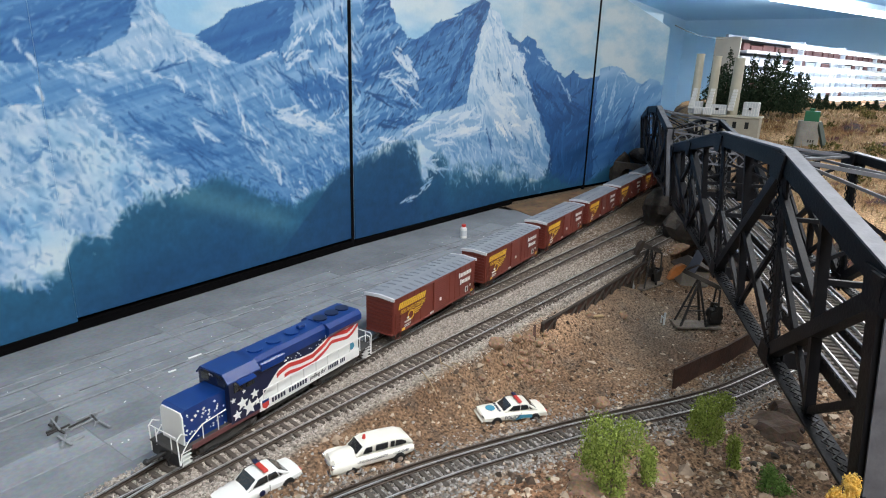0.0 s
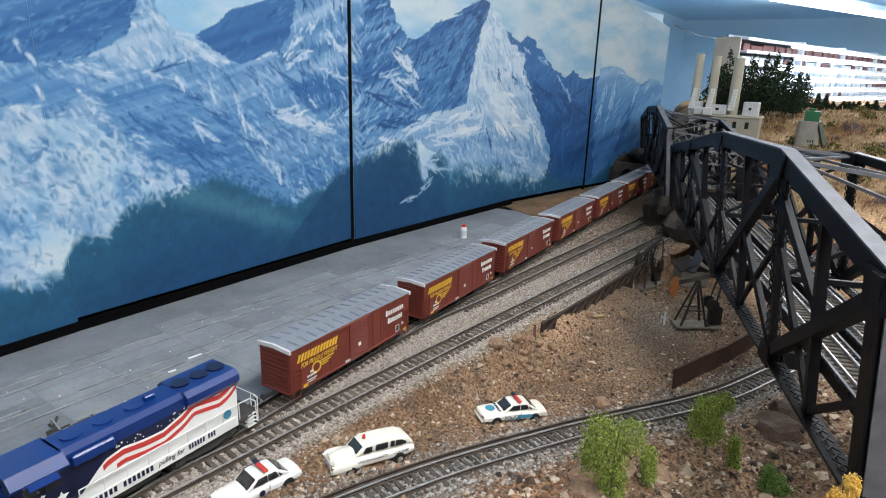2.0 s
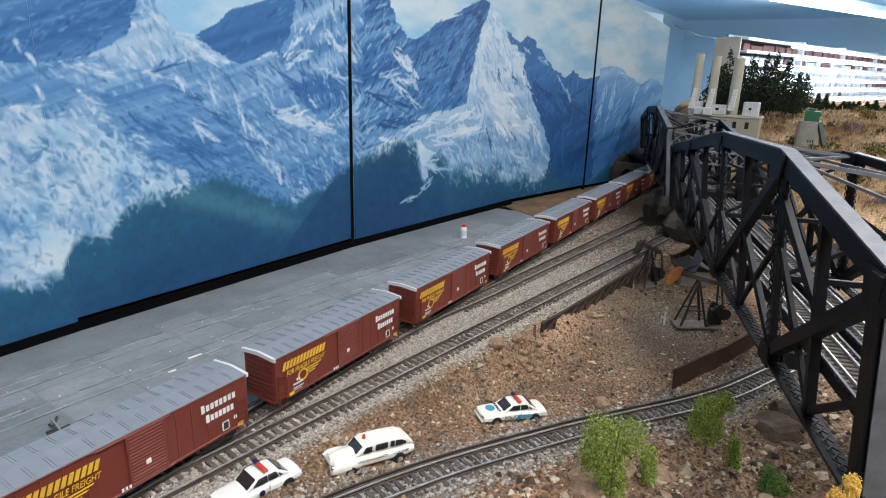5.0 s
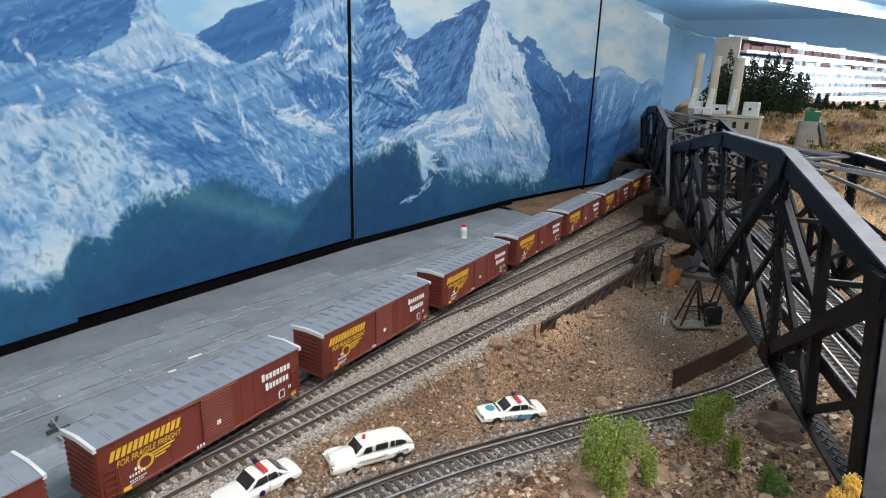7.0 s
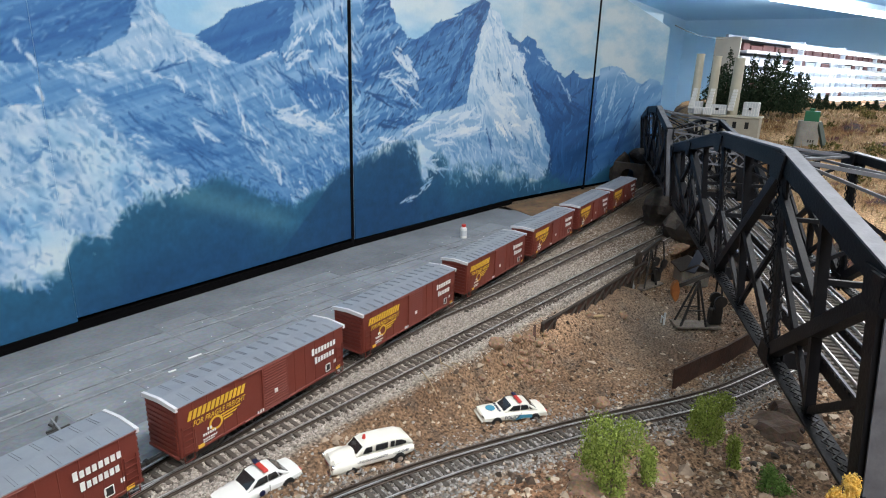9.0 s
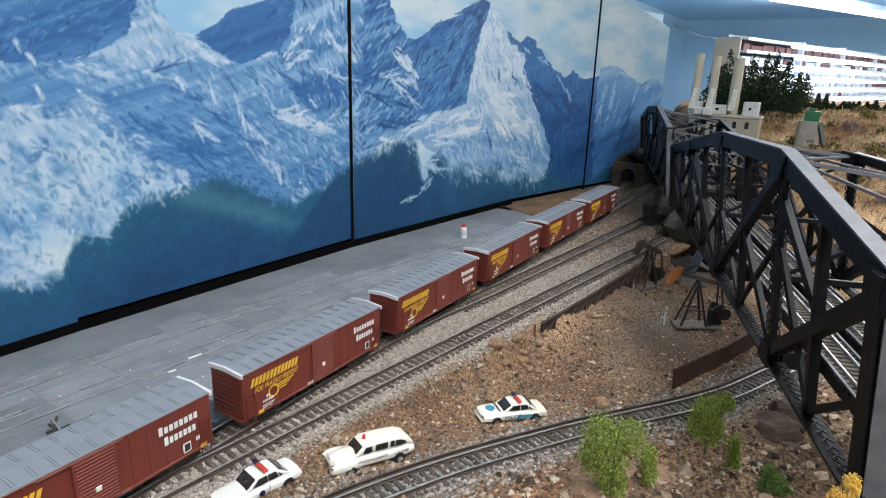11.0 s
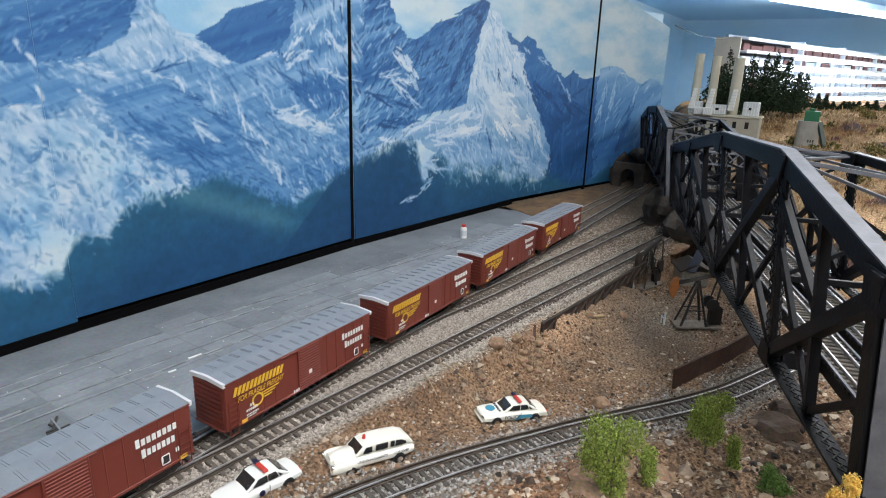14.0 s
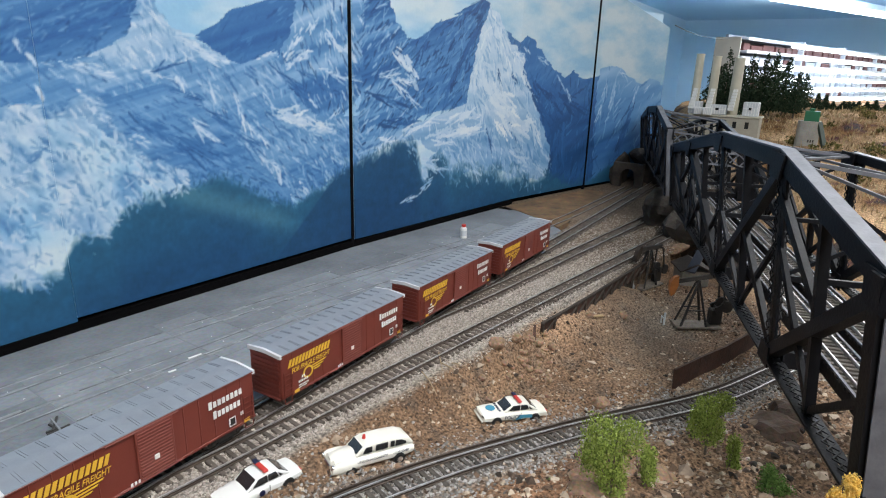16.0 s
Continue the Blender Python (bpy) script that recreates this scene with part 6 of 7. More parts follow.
bushy("tree", "golden yellow foam tree below the bridge", (-0.118, -0.362, -0.040), [blob(-0.001, 0, 0.122, 0.0050, 0.0060), blob(0.003, 0, 0.130, 0.0042, 0.0055), blob(-0.0085, 0, 0.112, 0.0042, 0.0060), blob(-0.002, 0, 0.110, 0.0055, 0.007)], 12000, 0.00042, M_GOLD, 26, 0.003)
bushy("bush", "green ground foam beside the golden bush", (0.065, -0.392, -0.043), [blob(0.006, -0.01, 0.008, 0.012, 0.008), blob(-0.004, -0.01, 0.004, 0.010, 0.005)], 900, 0.0011, M_LEAF2, 27, 0.001, "bush")
bushy("bush", "low olive green foam patch on the bank", (-0.045, -0.222, -0.026), [blob(-0.010, 0, 0.004, 0.012, 0.004), blob(0.006, 0, 0.003, 0.010, 0.003)], 700, 0.0010, M_LEAF2, 28, 0.001, "bush")


def conifer(label, x, y, z, h, r, seed):
    t = thing("conifer", label, "tree", "far conifers", pose(x, y, z))
    part("trunk", Geo().tube((0, 0, -0.012), (0, 0, h * 0.95), 0.0030, 6, 0.0006), M_BARK, t)
    blobs = []
    rr = np.random.RandomState(seed)
    for k in range(9):
        f = 0.22 + 0.76 * k / 8
        w = r * (1.05 - f) * 1.15
        for q in range(4):
            a = rr.uniform(0, 6.28)
            blobs.append((math.cos(a) * w * 0.5, math.sin(a) * w * 0.5, h * f, w * 0.75 + 0.003, w * 0.75 + 0.003, h * 0.065))
    o = new("crown", flake_mesh("crown", flecks(blobs, 2200, 0.0027 * (h / 0.12) ** 0.5, seed, 0.004), M_PINE))
    o.parent = t
    return t


CONIFERS = [(1.582, -0.028, 0.298), (1.637, -0.056, 0.326), (1.69, -0.081, 0.299), (1.595, -0.126, 0.313), (1.697, -0.15, 0.319), (1.599, -0.184, 0.321), (1.751, -0.208, 0.311), (1.602, -0.246, 0.27),
            (1.803, -0.256, 0.268), (1.903, -0.295, 0.213), (1.953, -0.316, 0.208), (2.003, -0.338, 0.183), (2.003, -0.367, 0.191), (2.002, -0.381, 0.171), (2.052, -0.395, 0.188), (2.002, -0.408, 0.186),
            (2.05, -0.433, 0.161), (1.999, -0.453, 0.196), (1.998, -0.485, 0.194), (1.784, -0.021, 0.283), (1.841, -0.077, 0.285), (1.539, -0.086, 0.249)]
for k, (x, y, zt) in enumerate(CONIFERS):
    z0 = land(x, y) - 0.004
    h = max(zt - z0, 0.03)
    conifer("dark green model conifer on the dry hill", x, y, z0, h, 0.024 + 0.13 * h if h > 0.09 else 0.012 + 0.05 * h, 200 + k)

# dry grass and scrub on the hill
r = np.random.RandomState(77)
V, F, n = [], [], 0
while n < 9000:
    x, y = r.uniform(0.55, 2.1), r.uniform(-0.95, 0.0)
    off = float(np.dot(BR_V, (x - BR_P[0], y - BR_P[1])))
    if -off < 0.17:
        continue
    z = land(x, y)
    a, h, w = r.uniform(0, 6.28), r.uniform(0.004, 0.014), r.uniform(0.0012, 0.0028)
    V += [(x - w * math.cos(a), y - w * math.sin(a), z - 0.001), (x + w * math.cos(a), y + w * math.sin(a), z - 0.001), (x + r.normal(0, 0.003), y + r.normal(0, 0.003), z + h)]
    F.append((3 * n, 3 * n + 1, 3 * n + 2))
    n += 1
g = Geo()
g.v, g.f = V, F
tagged(new("dry_grass", flake_mesh("dry_grass", g, M_STRAW)), "straw coloured dry grass tufts on the hill", "grass", kind="stuff")
blobs = []
for _ in range(60):
    x, y = r.uniform(0.9, 2.0), r.uniform(-0.8, -0.12)
    if -float(np.dot(BR_V, (x - BR_P[0], y - BR_P[1]))) < 0.2:
        continue
    q = r.uniform(0.008, 0.022)
    blobs.append((x, y, land(x, y) + q * 0.3, q, q, q * 0.6))
tagged(new("scrub", flake_mesh("scrub", flecks(blobs, 6000, 0.0030, 9), leaf_mat("olive_scrub", (0.05, 0.055, 0.02), (0.12, 0.12, 0.04), (0.24, 0.19, 0.07)))), "olive and rust scrub on the hill", "bushes", kind="stuff")


# ---------------- power plant and silo ----------------
def power_plant():
    t = thing("power_plant", "cream and grey model power plant with three tall stacks", "building")
    z0 = 0.085
    part("wall", Geo().box((1.325, -0.108, 0.118), (0.070, 0.165, 0.078), 0.002), M_TANWALL, t, "tan lower wall")
    for y in (-0.135, -0.163):
        part("window", Geo().box((1.2895, y, 0.140), (0.002, 0.009, 0.016), 0.0005), M_GLASSDARK, t)
    part("roof_deck", Geo().box((1.325, -0.108, 0.1595), (0.074, 0.170, 0.004), 0.001), M_CREAM, t)
    for y, w, h, m in ((-0.033, 0.030, 0.030, M_LTGREY), (-0.085, 0.050, 0.024, M_LTGREY), (-0.165, 0.036, 0.034, M_LTGREY)):
        b = part("boiler_house", Geo().box((1.318, y, 0.162 + h / 2), (0.034, w, h), 0.0015), m, t, "pale grey ribbed block")
        for k in range(int(w / 0.006)):
            part("rib", Geo().box((1.3005, y - w / 2 + 0.003 + k * 0.006, 0.162 + h / 2), (0.0014, 0.0012, h * 0.9)), M_WHITE, b)
        part("rib", Geo().box((1.3003, y, 0.162 + h * 0.55), (0.0018, w * 0.96, 0.0014)), M_WHITE, b)
    part("window", Geo().box((1.3000, -0.088, 0.176), (0.002, 0.008, 0.006)), M_GLASSDARK, t)
    part("window", Geo().box((1.2992, -0.164, 0.180), (0.002, 0.006, 0.006)), M_GLASSDARK, t)
    for y in (-0.046, -0.068):
        b = part("filter_box", Geo().box((1.288, y, 0.170), (0.018, 0.020, 0.018), 0.001), M_WHITE, t, "white slatted box")
        for k in range(5):
            part("slat", Geo().box((1.2785, y - 0.008 + k * 0.004, 0.170), (0.0014, 0.0018, 0.016)), M_LTGREY, b)
    for y, zt, r0, lean in ((-0.026, 0.309, 0.0098, 0.0), (-0.067, 0.304, 0.0098, 0.0), (-0.120, 0.300, 0.0120, 0.0)):
        s = part("chimney", Geo().tube((1.330, y, 0.160), (1.330, y, zt), r0 * 1.12, 24, r0), M_CREAM, t, "tall cream stack", True)
        part("rim", Geo().tube((1.330, y, zt - 0.003), (1.330, y, zt + 0.001), r0 * 1.08, 24), M_CREAM, s, "", True)
        part("band", Geo().tube((1.330, y, 0.226), (1.330, y, 0.230), r0 * 1.14, 24), M_CREAM, s, "", True)
        for k in range(7):
            part("stair_block", Geo().box((1.306 - 0.001 * k, y - 0.004 + 0.0008 * k, 0.222 - 0.0075 * k), (0.012, 0.010 + 0.0006 * k, 0.0066), 0.0006), M_WHITE, s, "white stepped duct")
    return t


power_plant()


def silo():
    t = thing("silo", "pale concrete model silo with a green head house", "silo")
    x, y = 1.300, -0.296
    part("tank", Geo().tube((x, y, 0.075), (x, y, 0.160), 0.0245, 32), M_CONC, t, "pale concrete drum", True)
    part("head_house", Geo().box((x, y - 0.003, 0.171), (0.030, 0.031, 0.024), 0.0015), M_GREEN, t, "green metal head house")
    part("cap", Geo().box((x, y - 0.001, 0.186), (0.014, 0.010, 0.007), 0.001), M_GREEN, t)
    part("conveyor", Geo().beam((x - 0.01, y - 0.020, 0.158), (x - 0.07, y - 0.054, 0.062), 0.009, 0.008), mat("dark_green_metal", (0.02, 0.04, 0.025), 0.5), t, "dark green sloping conveyor")
    g = Geo()
    bars(g, -0.008, 0.008, 0, 0.006, 0, 3)
    part("marks", g, M_GREYRUN, t, "", False, pose(x - 0.0232, y - 0.0091, 0.115, 0, 0, -70))
    return t


silo()


# ---------------- shelving across the room ----------------
def rack():
    t = thing("shelf_rack", "long white lit display shelving full of small goods", "shelf")
    a, d = Vector((4.07, 0.21, 0)), Vector((0.964, -0.264, 0))
    nrm = Vector((0.264, 0.964, 0))
    L = 4.2
    ang = math.degrees(math.atan2(d.y, d.x))
    rot = pose(0, 0, 0, 0, 0, ang)

    def at(s, o, z):
        return a + d * s + nrm * o + Vector((0, 0, z))
    part("back_panel", Geo().box(at(L / 2, 0.108, 0.06), (L, 0.02, 0.92), 0, rot), mat("grey_back_panel", (0.25, 0.28, 0.34), 0.6), t)
    for k in range(12):
        z = -0.36 + 0.0775 * k
        sh = part("shelf", Geo().box(at(L / 2, 0.035, z), (L, 0.13, 0.012), 0.002, rot), M_SHELF, t)
        part("shelf_edge", Geo().box(at(L / 2, -0.032, z), (L, 0.006, 0.020), 0.001, rot), M_LTGREY, sh)
    for s in (1.05, 2.1, 3.15, 4.2):
        part("upright", Geo().box(at(s, 0.035, 0.06), (0.02, 0.128, 0.92), 0.003, rot), M_SHELF, t)
    rr = random.Random(3)
    for k in range(12):
        z = -0.36 + 0.0775 * k + 0.006
        s = 0.03
        while s < L - 0.2:
            w = rr.uniform(0.10, 0.22)
            h = rr.uniform(0.035, 0.052)
            m = M_SHELFRED if k >= 10 else (M_SHELF if rr.random() < 0.65 else (M_SHELFRED if rr.random() < 0.5 else M_LTGREY))
            if k < 11:
                o = part("box", Geo().box(at(s + w / 2, 0.045, z + h / 2), (w * 0.92, 0.08, h), 0.003, rot), m, None)
                tagged(o, "small storage box on a white shelf", "box", "goods on the shelving")
            s += w + rr.uniform(0.0, 0.03)
    # added glowing strips imitate ceiling lamps reflected in the cabinet glass
    for k in range(4, 11):
        z = -0.36 + 0.0775 * (k + 1) - 0.012
        s0 = 0.55 + 0.10 * ((k * 7) % 4)
        part("tube", Geo().tube(at(s0, -0.045, z - 0.010), at(L - 0.05, -0.045, z - 0.010), 0.007, 8), M_TUBE, t, "glowing strip for lamp glare on the shelf front")
    return t


rack()
tagged(part("wall_pier", Geo().box((4.01, 0.289, 0.0), (0.05, 0.148, 0.994)), mat("greige_wall", (0.25, 0.24, 0.215), 0.8, 0, (0.22, 0.21, 0.19), 5)), "cream wall pier beside the shelving", "wall", kind="structure")


def strip_light(label, a, b, z):
    t = thing("strip_light", label, "lamp", "ceiling strip lights")
    p, q = Vector((*a, z)), Vector((*b, z))
    part("housing", Geo().beam(p + Vector((0, 0, 0.035)), q + Vector((0, 0, 0.035)), 0.16, 0.04), M_SHELF, t)
    d = (q - p).normalized()
    n = Vector((-d.y, d.x, 0))
    for s in (-1, 1):
        part("tube", Geo().tube(p + n * 0.045 * s, q + n * 0.045 * s, 0.015, 10), M_TUBE, t, "glowing fluorescent tube")
    for e in (p, q):
        part("hanger_rod", Geo().tube(e + Vector((0, 0, 0.05)), Vector((e.x, e.y, CEIL)), 0.004, 6), M_GREYRUN, t)
    return t


strip_light("long white fluorescent strip light under the blue ceiling", (4.75, 0.12), (6.6, -0.72), 0.80)
for x, y, sx, sy, pw in LAMPS[:3]:
    strip_light("white fluorescent strip light above the layout", (x - sx / 2, y), (x + sx / 2, y), CEIL - 0.075)
g = Geo().wire([(1.24, 0.028, 0.3732), (1.8, 0.1118, 0.3957), (2.4, 0.1735, 0.4137), (3.2, 0.2253, 0.4447), (4.03, 0.2031, 0.5087)], 0.0013, 6)
tagged(part("cable", g, M_STEELBR), "thin dark cable sagging across the blue wall", "cable")


# ---------------- oil pumps ----------------
M_BASE = mat("stained_concrete", (0.24, 0.21, 0.175), 0.9, 0, (0.13, 0.11, 0.09), 120, 0.5, 500, fine=0.4)


def pump_parts(label, base, ang, scale, head):
    m = pose(base[0], base[1], base[2], 0, 0, ang)
    t = thing("oil_pump", label, "pumpjack", "oil pumps", m)
    S = scale
    ft = Geo().box((0.004 * S, 0, 0.0012), (0.050 * S, 0.022 * S, 0.003), 0.0008)
    part("base", ft, M_BASE, t, "grey stained concrete base")
    g = Geo()
    for y in (-0.009 * S, 0.009 * S):
        g.beam((-0.016 * S, y, 0.002), (0, y * 0.25, 0.054 * S), 0.0020, 0.0024).beam((0.012 * S, y, 0.002), (0, y * 0.25, 0.054 * S), 0.0020, 0.0024)
        g.beam((-0.010 * S, y * 0.72, 0.020 * S), (0.008 * S, y * 0.72, 0.020 * S), 0.0012, 0.0012)
    part("samson_post", g, M_BLACK, t, "black braced post")
    part("gearbox", Geo().box((0.024 * S, 0, 0.012 * S), (0.014 * S, 0.008 * S, 0.018 * S), 0.0012), M_BLACK, t)
    g = Geo().wire([(-0.033 * S, -0.004, 0.001), (-0.033 * S, -0.004, 0.010), (-0.033 * S, 0.004, 0.010), (-0.033 * S, 0.004, 0.001)], 0.0008)
    g.tube((-0.031 * S, 0, 0), (-0.031 * S, 0, 0.014 * S), 0.0014, 8)
    part("wellhead", g, M_LTGREY, t, "pale grey pipe wellhead")
    beam = part("walking_beam", Geo().beam((-0.022 * S, 0, 0.002), (0.027 * S, 0, 0.002), 0.0034, 0.0052), M_GREYRUN, t, "dark walking beam", False, pose(0, 0, 0.054 * S))
    arc = [(-0.0215 * S + 0.0, 0.008 * S), (-0.026 * S, 0.0075 * S), (-0.031 * S, 0.002 * S), (-0.0325 * S, -0.006 * S), (-0.0315 * S, -0.014 * S), (-0.0275 * S, -0.012 * S), (-0.023 * S, -0.003 * S)]
    part("horse_head", Geo().prism(arc, "y", -0.0030, 0.0030), head, beam, "worn horse head")
    cr = 0.0090 * S
    crank = part("crank", Geo().beam((-0.004, -0.0062 * S, 0), (cr * 1.5, -0.0062 * S, 0), 0.0024, 0.0075 * S).beam((-0.004, 0.0062 * S, 0), (cr * 1.5, 0.0062 * S, 0), 0.0024, 0.0075 * S).tube((0, -0.007 * S, 0), (0, 0.007 * S, 0), 0.0016, 8), M_BLACK, t, "black counterweight crank", False, pose(0.024 * S, 0, 0.022 * S))
    for y in (-0.0062 * S, 0.0062 * S):
        part("weight", Geo().tube((cr * 1.0, y - 0.0016, 0), (cr * 1.0, y + 0.0016, 0), 0.0068 * S, 14), M_BLACK, crank)
    lng = math.hypot(0.002 * S, 0.030 * S)
    g = Geo()
    for y in (-0.0078 * S, 0.0078 * S):
        g.beam((0, y, 0), (0, y * 0.6, lng), 0.0014, 0.0018, (1, 0, 0))
    g.beam((0, -0.0052 * S, lng), (0, 0.0052 * S, lng), 0.0018, 0.0018)
    pit = part("pitman_arm", g, M_BLACK, t, "", False, pose(0.024 * S, 0, 0.022 * S))
    return beam, crank, pit, S, cr, lng


PUMPS = [(pump_parts("black oil pump with faded orange head on dirt", (0.357, -0.231, -0.0425), -58, 1.12, M_ORANGE), -0.1),
         (pump_parts("dark brown oil pump beside the retaining fence", (0.468, -0.146, -0.0425), -20, 1.05, M_WOODDK), -0.6)]


def pump_rows(rig, phase, period=6.0):
    """Beam, crank and arm of a pump, as a crank mechanism."""
    beam, crank, pit, S, cr, lng = rig
    rb, rc, rp = [], [], []
    for t in [0.25 * k for k in range(65)]:
        a = 2 * math.pi * (t - phase) / period
        tilt = 0.42 * math.cos(a)
        rb.append((t, pose(0, 0, 0.054 * S, 0, math.degrees(tilt), 0)))
        ex, ez = 0.025 * S * math.cos(tilt), 0.054 * S - 0.025 * S * math.sin(tilt)
        th = -a - math.pi / 2
        px, pz = 0.024 * S + cr * math.cos(th) * 0.6, ez - lng
        rc.append((t, pose(0.024 * S, 0, 0.022 * S, 0, -math.degrees(th), 0)))
        rp.append((t, pose(px, 0, ez - math.sqrt(max(lng * lng - (ex - px) ** 2, 0)), 0, math.degrees(math.asin(max(-1, min(1, (ex - px) / lng)))), 0)))
    walk(beam, rb)
    walk(crank, rc)
    walk(pit, rp)


# ---------------- retaining works, hut, rocks ----------------
f = thing("retaining_fence", "dark timber retaining fence along the siding edge", "fence")
FX = [0.165 + 0.0245 * k for k in range(13)]


def fence_at(x):
    return y_b(x) - 0.0335 - 0.004 * math.sin(9 * x)


for k, (xa, xb) in enumerate(zip(FX[:-1], FX[1:])):
    p, q = Vector((xa, fence_at(xa), 0)), Vector((xb, fence_at(xb), 0))
    part("panel", Geo().beam(p + Vector((0, 0, -0.011)), q + Vector((0, 0, -0.011)), 0.0018, 0.016), M_RUST, f, "rusty sheet panel")
    part("post", Geo().beam(p + Vector((0.0, -0.0020, -0.030)), p + Vector((0, -0.0020, -0.002)), 0.0024, 0.0024), M_WOODDK, f)
    part("brace", Geo().beam(p + Vector((0.001, -0.0026, -0.018)), q + Vector((-0.001, -0.0026, -0.005)), 0.0016, 0.0016), M_WOODDK, f)
    part("cap_rail", Geo().beam(p + Vector((0, -0.001, -0.0025)), q + Vector((0, -0.001, -0.0025)), 0.0032, 0.0024), M_WOODDK, f, "pale worn cap rail")
part("end_panel", Geo().beam((0.150, -0.108, -0.022), (0.168, -0.100, -0.014), 0.0030, 0.018), M_RUST, f)
w = thing("rusty_barrier", "low rusty sheet barrier above the lower track", "barrier")
pts = [(0.187, -0.2445), (0.225, -0.2610), (0.270, -0.2790), (0.318, -0.2960), (0.362, -0.3080)]
for (a, b) in zip(pts[:-1], pts[1:]):
    za, zb = land(*a), land(*b)
    part("sheet", Geo().beam((a[0], a[1], za + 0.008), (b[0], b[1], zb + 0.008), 0.0022, 0.028), M_RUST, w)
hut = thing("pump_hut", "small pale concrete hut with dark sloping roof", "hut", "", pose(0.535, -0.196, -0.0445, 0, 0, 28))
part("wall", Geo().box((0, 0, 0.011), (0.040, 0.040, 0.024), 0.001), M_CONC, hut)
part("roof", Geo().prism([(-0.024, 0.022), (0.0, 0.033), (0.024, 0.022), (0.024, 0.024), (0.0, 0.0355), (-0.024, 0.024)], "x", -0.025, 0.025), M_WOODDK, hut, "dark sheet roof")
tagged(part("blue_plate", Geo().beam((0.505, -0.199, -0.020), (0.535, -0.206, 0.006), 0.014, 0.002), mat("dull_blue_sheet", (0.07, 0.08, 0.11), 0.5)), "dull blue grey sheet leaning on the hut", "plate")


def boulder(name, label, c, s, material, seed, category="rock"):
    bm = bmesh.new()
    bmesh.ops.create_icosphere(bm, subdivisions=3, radius=1.0)
    for v in bm.verts:
        k = 1 + 0.30 * noise.noise(v.co * 1.3 + Vector((seed, 0, 0))) + 0.14 * noise.noise(v.co * 3.1 + Vector((0, seed, 0)))
        v.co = Vector((v.co.x * s[0] * k, v.co.y * s[1] * k, v.co.z * s[2] * k))
    me = bpy.data.meshes.new(name)
    bm.to_mesh(me)
    bm.free()
    me.materials.append(material)
    ob = new(name, me)
    ob.matrix_basis = pose(*c, 0, 0, seed * 37 % 360)
    return tagged(ob, label, category, "loose boulders")


M_ROCK = mat("warm_rock", (0.36, 0.23, 0.145), 0.9, 0, (0.20, 0.125, 0.08), 90, 0.7, 350, fine=0.5)
M_ROCKDK = mat("dark_rock", (0.06, 0.048, 0.038), 0.92, 0, (0.02, 0.016, 0.014), 60, 0.8, 250, fine=0.5)
M_ROCKBR = mat("brown_rock", (0.12, 0.075, 0.05), 0.9, 0, (0.06, 0.04, 0.03), 50, 0.5, 250, fine=0.4)
M_ROCKPALE = mat("pale_rock", (0.46, 0.41, 0.35), 0.9, 0, (0.32, 0.27, 0.22), 120, 0.7, 400, fine=0.4)
for i, (x, y, s) in enumerate(((0.112, -0.195, 0.0085), (0.098, -0.090, 0.0088), (0.128, -0.098, 0.0060), (0.075, -0.092, 0.0045), (0.116, -0.108, 0.0050), (0.150, -0.112, 0.0055), (0.136, -0.120, 0.0042), (0.165, -0.122, 0.0050), (0.086, -0.110, 0.0038), (0.300, -0.160, 0.0060), (0.255, -0.132, 0.0055))):
    boulder("boulder", "warm brown rough boulder on the dirt", (x, y, land(x, y) + s * 0.35), (s, s * 0.8, s * 0.75), M_ROCK, 3 + i)
rb_ = np.random.RandomState(17)
for i in range(60):
    x, y = rb_.normal(0.125, 0.035), rb_.normal(-0.112, 0.012)
    s = rb_.uniform(0.0018, 0.0050)
    if y_b(x) - y < 0.030:
        continue
    boulder("boulder", "warm brown rough boulder on the dirt", (x, y, land(x, y) + s * 0.25), (s, s * 0.8, s * 0.7), M_ROCK, 260 + i)
for i, (x, y, z, sx, sy, sz) in enumerate(((0.150, -0.335, -0.046, 0.030, 0.022, 0.018), (0.185, -0.352, -0.046, 0.030, 0.024, 0.022), (0.118, -0.352, -0.046, 0.022, 0.018, 0.012))):
    boulder("boulder", "smooth dark brown rock below the bridge", (x, y, z), (sx, sy, sz), M_ROCKBR, 330 + i)
rp_ = np.random.RandomState(31)
for i in range(46):
    x, y = rp_.uniform(0.0, 0.20), rp_.uniform(-0.41, -0.26)
    if y > np.interp(x, C_PTS[:, 0], C_PTS[:, 1]) - 0.028:
        continue
    s = rp_.uniform(0.0016, 0.0036)
    boulder("stone", "pale broken stone among dark gravel", (x, y, land(x, y) + s * 0.3), (s, s * 0.8, s * 0.7), M_ROCKPALE if i % 3 == 0 else M_ROCKDK, 50 + i)
for i, (x, y, s) in enumerate(((-0.028, -0.232, 0.012), (-0.040, -0.245, 0.010), (-0.008, -0.248, 0.011), (0.012, -0.268, 0.012), (-0.055, -0.235, 0.010))):
    boulder("bank_rock", "reddish earth clod on the low bank", (x, y, land(x, y) - s * 0.15), (s * 1.3, s, s * 0.6), M_ROCK, 120 + i)

